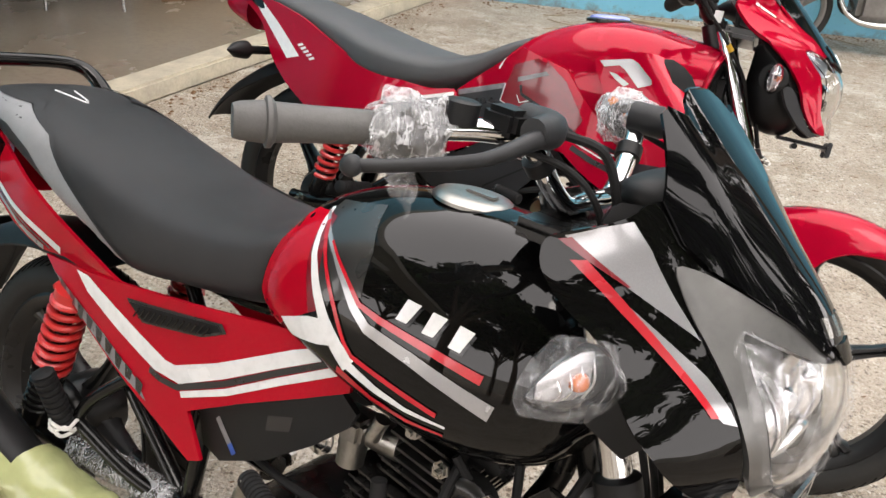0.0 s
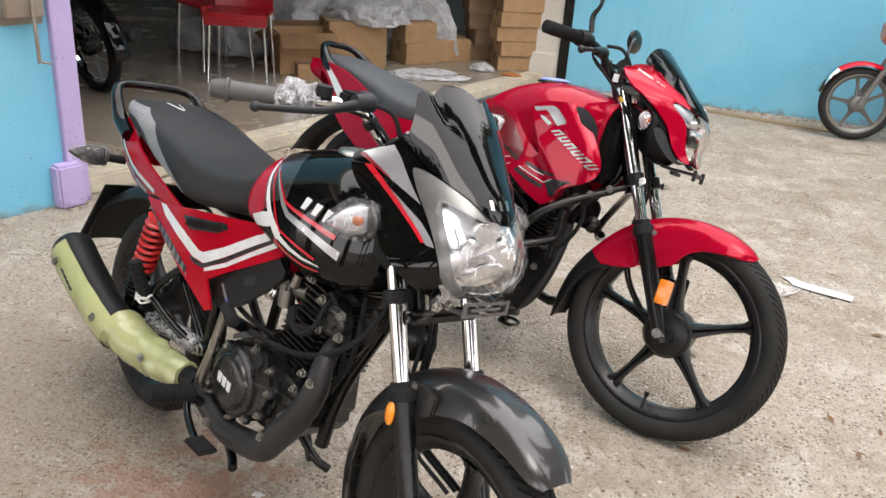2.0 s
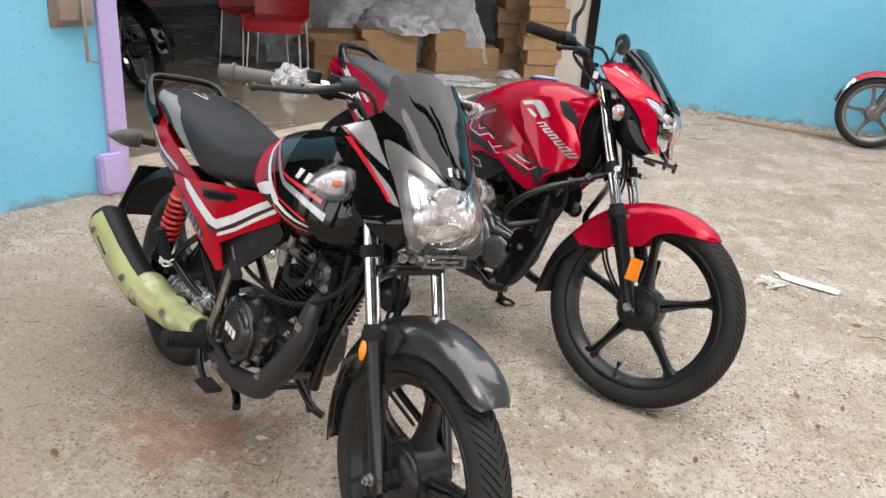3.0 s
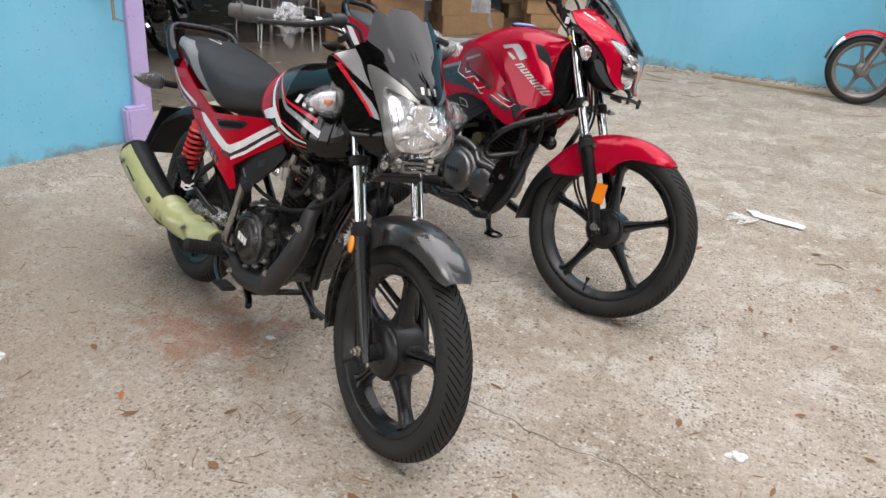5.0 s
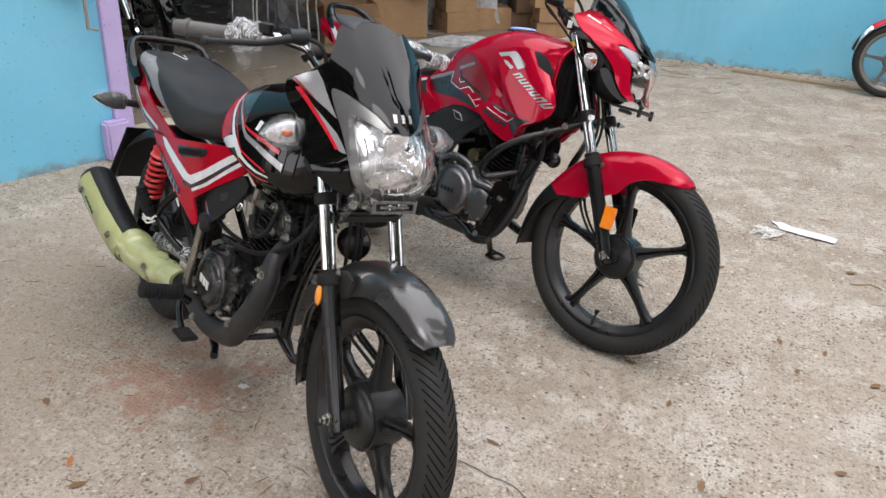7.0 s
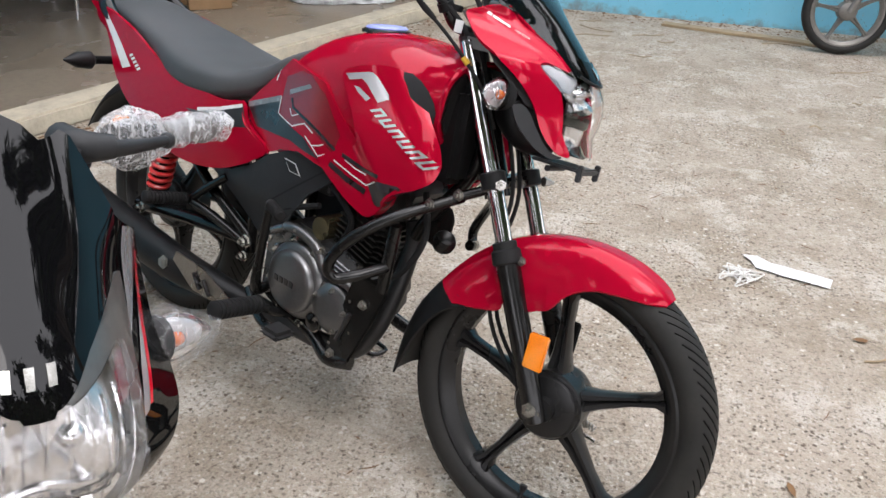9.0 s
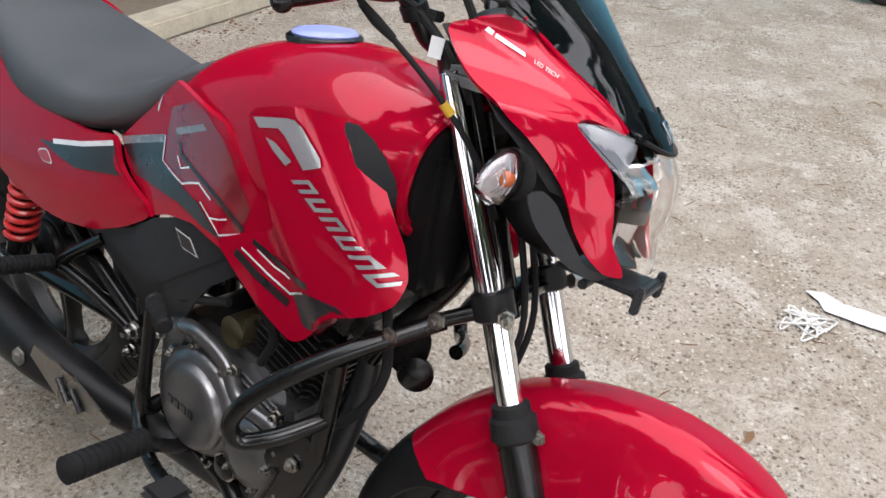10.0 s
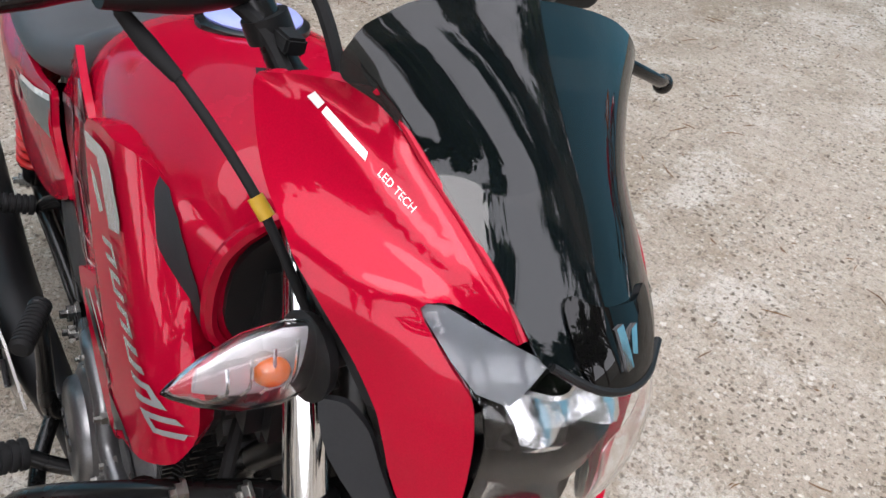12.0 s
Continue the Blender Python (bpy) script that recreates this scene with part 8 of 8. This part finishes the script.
flat_scrap("paper_strip", [(1.41, 3.03), (1.46, 3.035), (1.50, 2.995), (1.685, 2.945), (1.668, 2.885), (1.52, 2.925), (1.45, 2.955), (1.44, 2.99)], 0.002, PAPER, "torn strip of white paper on the concrete", "paper")
rnd = random.Random(5)
loops = [Vector((1.36 + 0.0016 * k + rnd.gauss(0, 0.022), 2.885 + rnd.gauss(0, 0.024), 0.004 + rnd.uniform(0, 0.014))) for k in range(44)]
bm = tube(loops, 0.0024, 6, 6)
tagged(link("string_tangle", bm, STRING), "tangle of white string beside the paper", "string")
leaf_spots = [(-0.17, 0.551), (-0.091, 0.494), (0.788, 1.065), (1.194, 1.444), (1.537, 1.783), (1.759, 1.797), (1.481, 1.951), (1.943, 2.366), (1.62, 1.937), (1.827, 1.179), (1.649, 1.317), (0.24, 0.411), (1.05, 1.62), (1.32, 1.12), (1.92, 1.55), (2.12, 2.02), (0.98, 0.62), (1.72, 2.62), (2.30, 2.75), (1.25, 2.45), (-0.42, 0.72), (0.15, 0.62), (1.98, 3.3), (0.62, 0.45), (1.58, 0.92), (2.05, 1.05), (1.42, 0.55), (1.85, 0.72), (2.35, 1.35), (1.15, 0.35), (0.45, 0.15)]
for k, (x, y) in enumerate(leaf_spots):
    rnd = random.Random(k)
    a, L, w = rnd.uniform(0, 6.3), rnd.uniform(0.014, 0.026), rnd.uniform(0.006, 0.012)
    pts = [(x + L * math.cos(a) * u - w * math.sin(a) * v, y + L * math.sin(a) * u + w * math.cos(a) * v) for u, v in ((-1, 0), (-0.4, 0.9), (0.3, 0.8), (1, 0), (0.3, -0.8), (-0.4, -0.9))]
    flat_scrap("dry_leaf", pts, 0.001, LEAF_ORANGE if k in (0, 7) else LEAF, "curled dry brown leaf on the concrete", "leaf", 0.004, "dry leaves")
for k, (x, y, r) in enumerate(((-0.63, 0.551, 0.020), (1.485, 1.033, 0.022), (0.035, 1.01, 0.012))):
    bm = bmesh.new()
    bmesh.ops.create_icosphere(bm, subdivisions=3, radius=r)
    for v in bm.verts:
        q = 1 + 0.9 * noise.noise(v.co * (2.4 / r) * 0.6 + Vector((k * 5, 0, 0)))
        v.co = Vector((x + v.co.x * q, y + v.co.y * q * 0.7, max(0.001, r * 0.3 + v.co.z * q * 0.45)))
    tagged(link("paper_bit", bm, PAPER), "crumpled white paper bit on the ground", "paper")
crack = [(0.725, 0.962), (0.839, 0.937), (0.954, 0.893), (1.058, 0.866), (1.184, 0.862), (1.267, 0.819), (1.375, 0.762), (1.55, 0.70), (1.9, 0.55)]
cp = smooth_path([(x, y, 0) for x, y in crack], 8)
cp = [p + Vector((noise.noise(p * 22), noise.noise(p * 22 + Vector((5, 0, 0))), 0)) * 0.012 for p in cp]
structure("ground_crack", panel(stripe([(p.x, p.y) for p in cp], 0.003, 0.0018), lambda x, z: 0.0, 0, 5.0), CRACK)
bpy.data.objects["ground_crack"].data.transform(Matrix.Translation((0, 0, 0.003)) @ Matrix(((1, 0, 0, 0), (0, 0, 1, 0), (0, 1, 0, 0), (0, 0, 0, 1))))
plank = link("plank", box((-0.55, -0.035, 0), (0.55, 0.035, 0.018), 0.003), WOOD)
plank.matrix_world = at(1.55, 6.0, 0.0, -10)
tagged(plank, "weathered plank lying along the blue wall", "plank")
for k in range(26):
    rnd = random.Random(100 + k)
    x, y, a, L = rnd.uniform(0.1, 3.5), rnd.uniform(5.2, 6.2), rnd.uniform(-0.6, 0.6), rnd.uniform(0.08, 0.3)
    if k > 16:
        x, y, L = rnd.uniform(1.2, 2.6), rnd.uniform(2.2, 5.0), rnd.uniform(0.05, 0.16)
    q = [(x + L * (u - 0.5) * math.cos(a), y + L * (u - 0.5) * math.sin(a) + 0.02 * math.sin(u * 5 + k), 0.004) for u in (0, 0.33, 0.66, 1)]
    tagged(link("twig", tube(q, 0.003, 6, 4), WOOD), "thin dry twig on the concrete", "twig", "dry twigs")
dirt = bmesh.new()
rnd = random.Random(77)
for k in range(900):
    t, off = rnd.random(), abs(rnd.gauss(0, 0.10))
    if k % 3:
        x, y = 0.0 + 5 * t, 6.27 - off
    else:
        p = J0 + along * (3.9 * t - 0.05) - inward * off * 0.8
        x, y = p.x, p.y
    r = rnd.uniform(0.004, 0.014)
    vs = [dirt.verts.new((x + r * math.cos(a), y + r * math.sin(a) * rnd.uniform(0.5, 1), rnd.uniform(0.001, 0.006))) for a in (0.3, 1.9, 3.4, 5.0)]
    top_v = dirt.verts.new((x, y, r * 0.8))
    for j in range(4):
        dirt.faces.new((vs[j], vs[(j + 1) % 4], top_v))
chaff_rng = random.Random(41)
chaff = bmesh.new()
for k in range(900):
    x, y, turn_a = chaff_rng.uniform(-1.6, 3.4), chaff_rng.uniform(-0.9, 6.0), chaff_rng.uniform(0, 6.28)
    size, bend = chaff_rng.choice((0.006, 0.009, 0.013, 0.02, 0.032)), chaff_rng.uniform(-0.3, 0.3)
    if (Vector((x, y)) - J0).dot(inward) > -0.06:
        continue
    u, v = Vector((math.cos(turn_a), math.sin(turn_a), 0)), Vector((-math.sin(turn_a), math.cos(turn_a), 0))
    p = Vector((x, y, 0.0015))
    tube([p - u * size, p + v * (bend * size), p + u * size], [0.0008, 0.0016, 0.0008], 4, 2, chaff)
tagged(link("dry_chaff", chaff, LEAF), "tiny dry stalks and grit strewn on concrete", "litter", kind="stuff")
tagged(link("leaf_litter", dirt, LEAF), "dry leaf litter and grit along the walls", "litter", kind="stuff")


# ---- trees across the yard ----
BARK = surface("grey brown bark", (0.12, 0.09, 0.065), (0.2, 0.16, 0.12), rough=0.9, grain=40, bumps=0.8, dist=0.02)
FOLIAGE = surface("dark green leaves", (0.035, 0.07, 0.02), (0.06, 0.10, 0.03), rough=0.5, grain=20, bumps=0)


def yard_tree(x, y, height, spread, seed):
    rnd = random.Random(seed)
    e = thing("tree", at(x, y), "leafy green tree with a forked grey brown trunk", "tree", "trees across the yard")
    limbs = bmesh.new()
    tips = []
    tube([(0, 0, 0), (0.08, 0.05, height * 0.2), (-0.05, 0.1, height * 0.42)], [0.2, 0.16, 0.12], 12, 6, limbs)
    for k in range(9):
        a = k * 2.4 + rnd.uniform(-0.3, 0.3)
        z0 = height * rnd.uniform(0.25, 0.42)
        r, up = spread * rnd.uniform(0.45, 0.95), height * rnd.uniform(0.55, 0.98)
        mid_p = Vector((math.cos(a) * r * 0.45, math.sin(a) * r * 0.45, z0 + (up - z0) * 0.55))
        tip = Vector((math.cos(a) * r, math.sin(a) * r, up))
        tube([(0, 0.05, z0), mid_p, tip], [0.10, 0.055, 0.015], 8, 5, limbs)
        tips += [tip, mid_p * 0.4 + tip * 0.6, mid_p + Vector((rnd.uniform(-0.6, 0.6), rnd.uniform(-0.6, 0.6), 0.5))]
    part("trunk", limbs, BARK, e)
    verts, faces = [], []
    for tip in tips:
        size = rnd.uniform(0.5, 1.0) * spread * 0.30
        for _ in range(330):
            d = Vector((rnd.gauss(0, 1), rnd.gauss(0, 1), rnd.gauss(0, 0.75))) * size * 0.42
            c = tip + d
            u = Vector((rnd.uniform(-1, 1), rnd.uniform(-1, 1), rnd.uniform(-0.6, 0.6))).normalized() * rnd.uniform(0.17, 0.30)
            w = u.orthogonal().normalized() * u.length * 0.5
            i = len(verts)
            verts += [c - u, c + w, c + u, c - w]
            faces.append((i, i + 1, i + 2, i + 3))
    me = bpy.data.meshes.new("crown")
    me.from_pydata([tuple(v) for v in verts], [], faces)
    me.materials.append(FOLIAGE)
    crown = new("crown", me)
    crown.parent = e


for k, (x, y, h, w) in enumerate(((6.5, -5.2, 8.5, 3.2), (10.5, -7.5, 9.5, 3.6), (1.5, -9.5, 9.0, 3.4), (-4.5, -8.0, 9.0, 3.3), (13.0, -0.5, 9.0, 3.4), (5.0, -13.0, 11.0, 4.0), (-9.0, -5.0, 9.0, 3.5), (15.0, 6.0, 9.0, 3.5), (8.0, -1.8, 7.5, 2.8), (-2.0, -5.6, 10.0, 3.6), (9.5, 6.5, 9.5, 3.6), (4.5, 9.5, 6.0, 3.0), (5.8, 5.3, 11.5, 1.25), (0.5, 10.5, 7.0, 3.2), (-3.5, -3.0, 9.5, 3.4), (11.0, 3.0, 6.0, 2.6), (-6.5, -1.8, 8.0, 3.0))):
    yard_tree(x, y, h, w, 40 + k)
# overhead wires across the yard
wire = bmesh.new()
for k in range(3):
    tube([(-20, -6 - 0.5 * k, 6.6 + 0.35 * k), (0, -5.2 - 0.5 * k, 6.0 + 0.35 * k), (20, -4.0 - 0.5 * k, 6.8 + 0.35 * k)], 0.02, 6, 12, wire)
tagged(link("overhead_wire", wire, FRAME_BLACK), "black overhead cables across the yard", "cable", kind="structure")
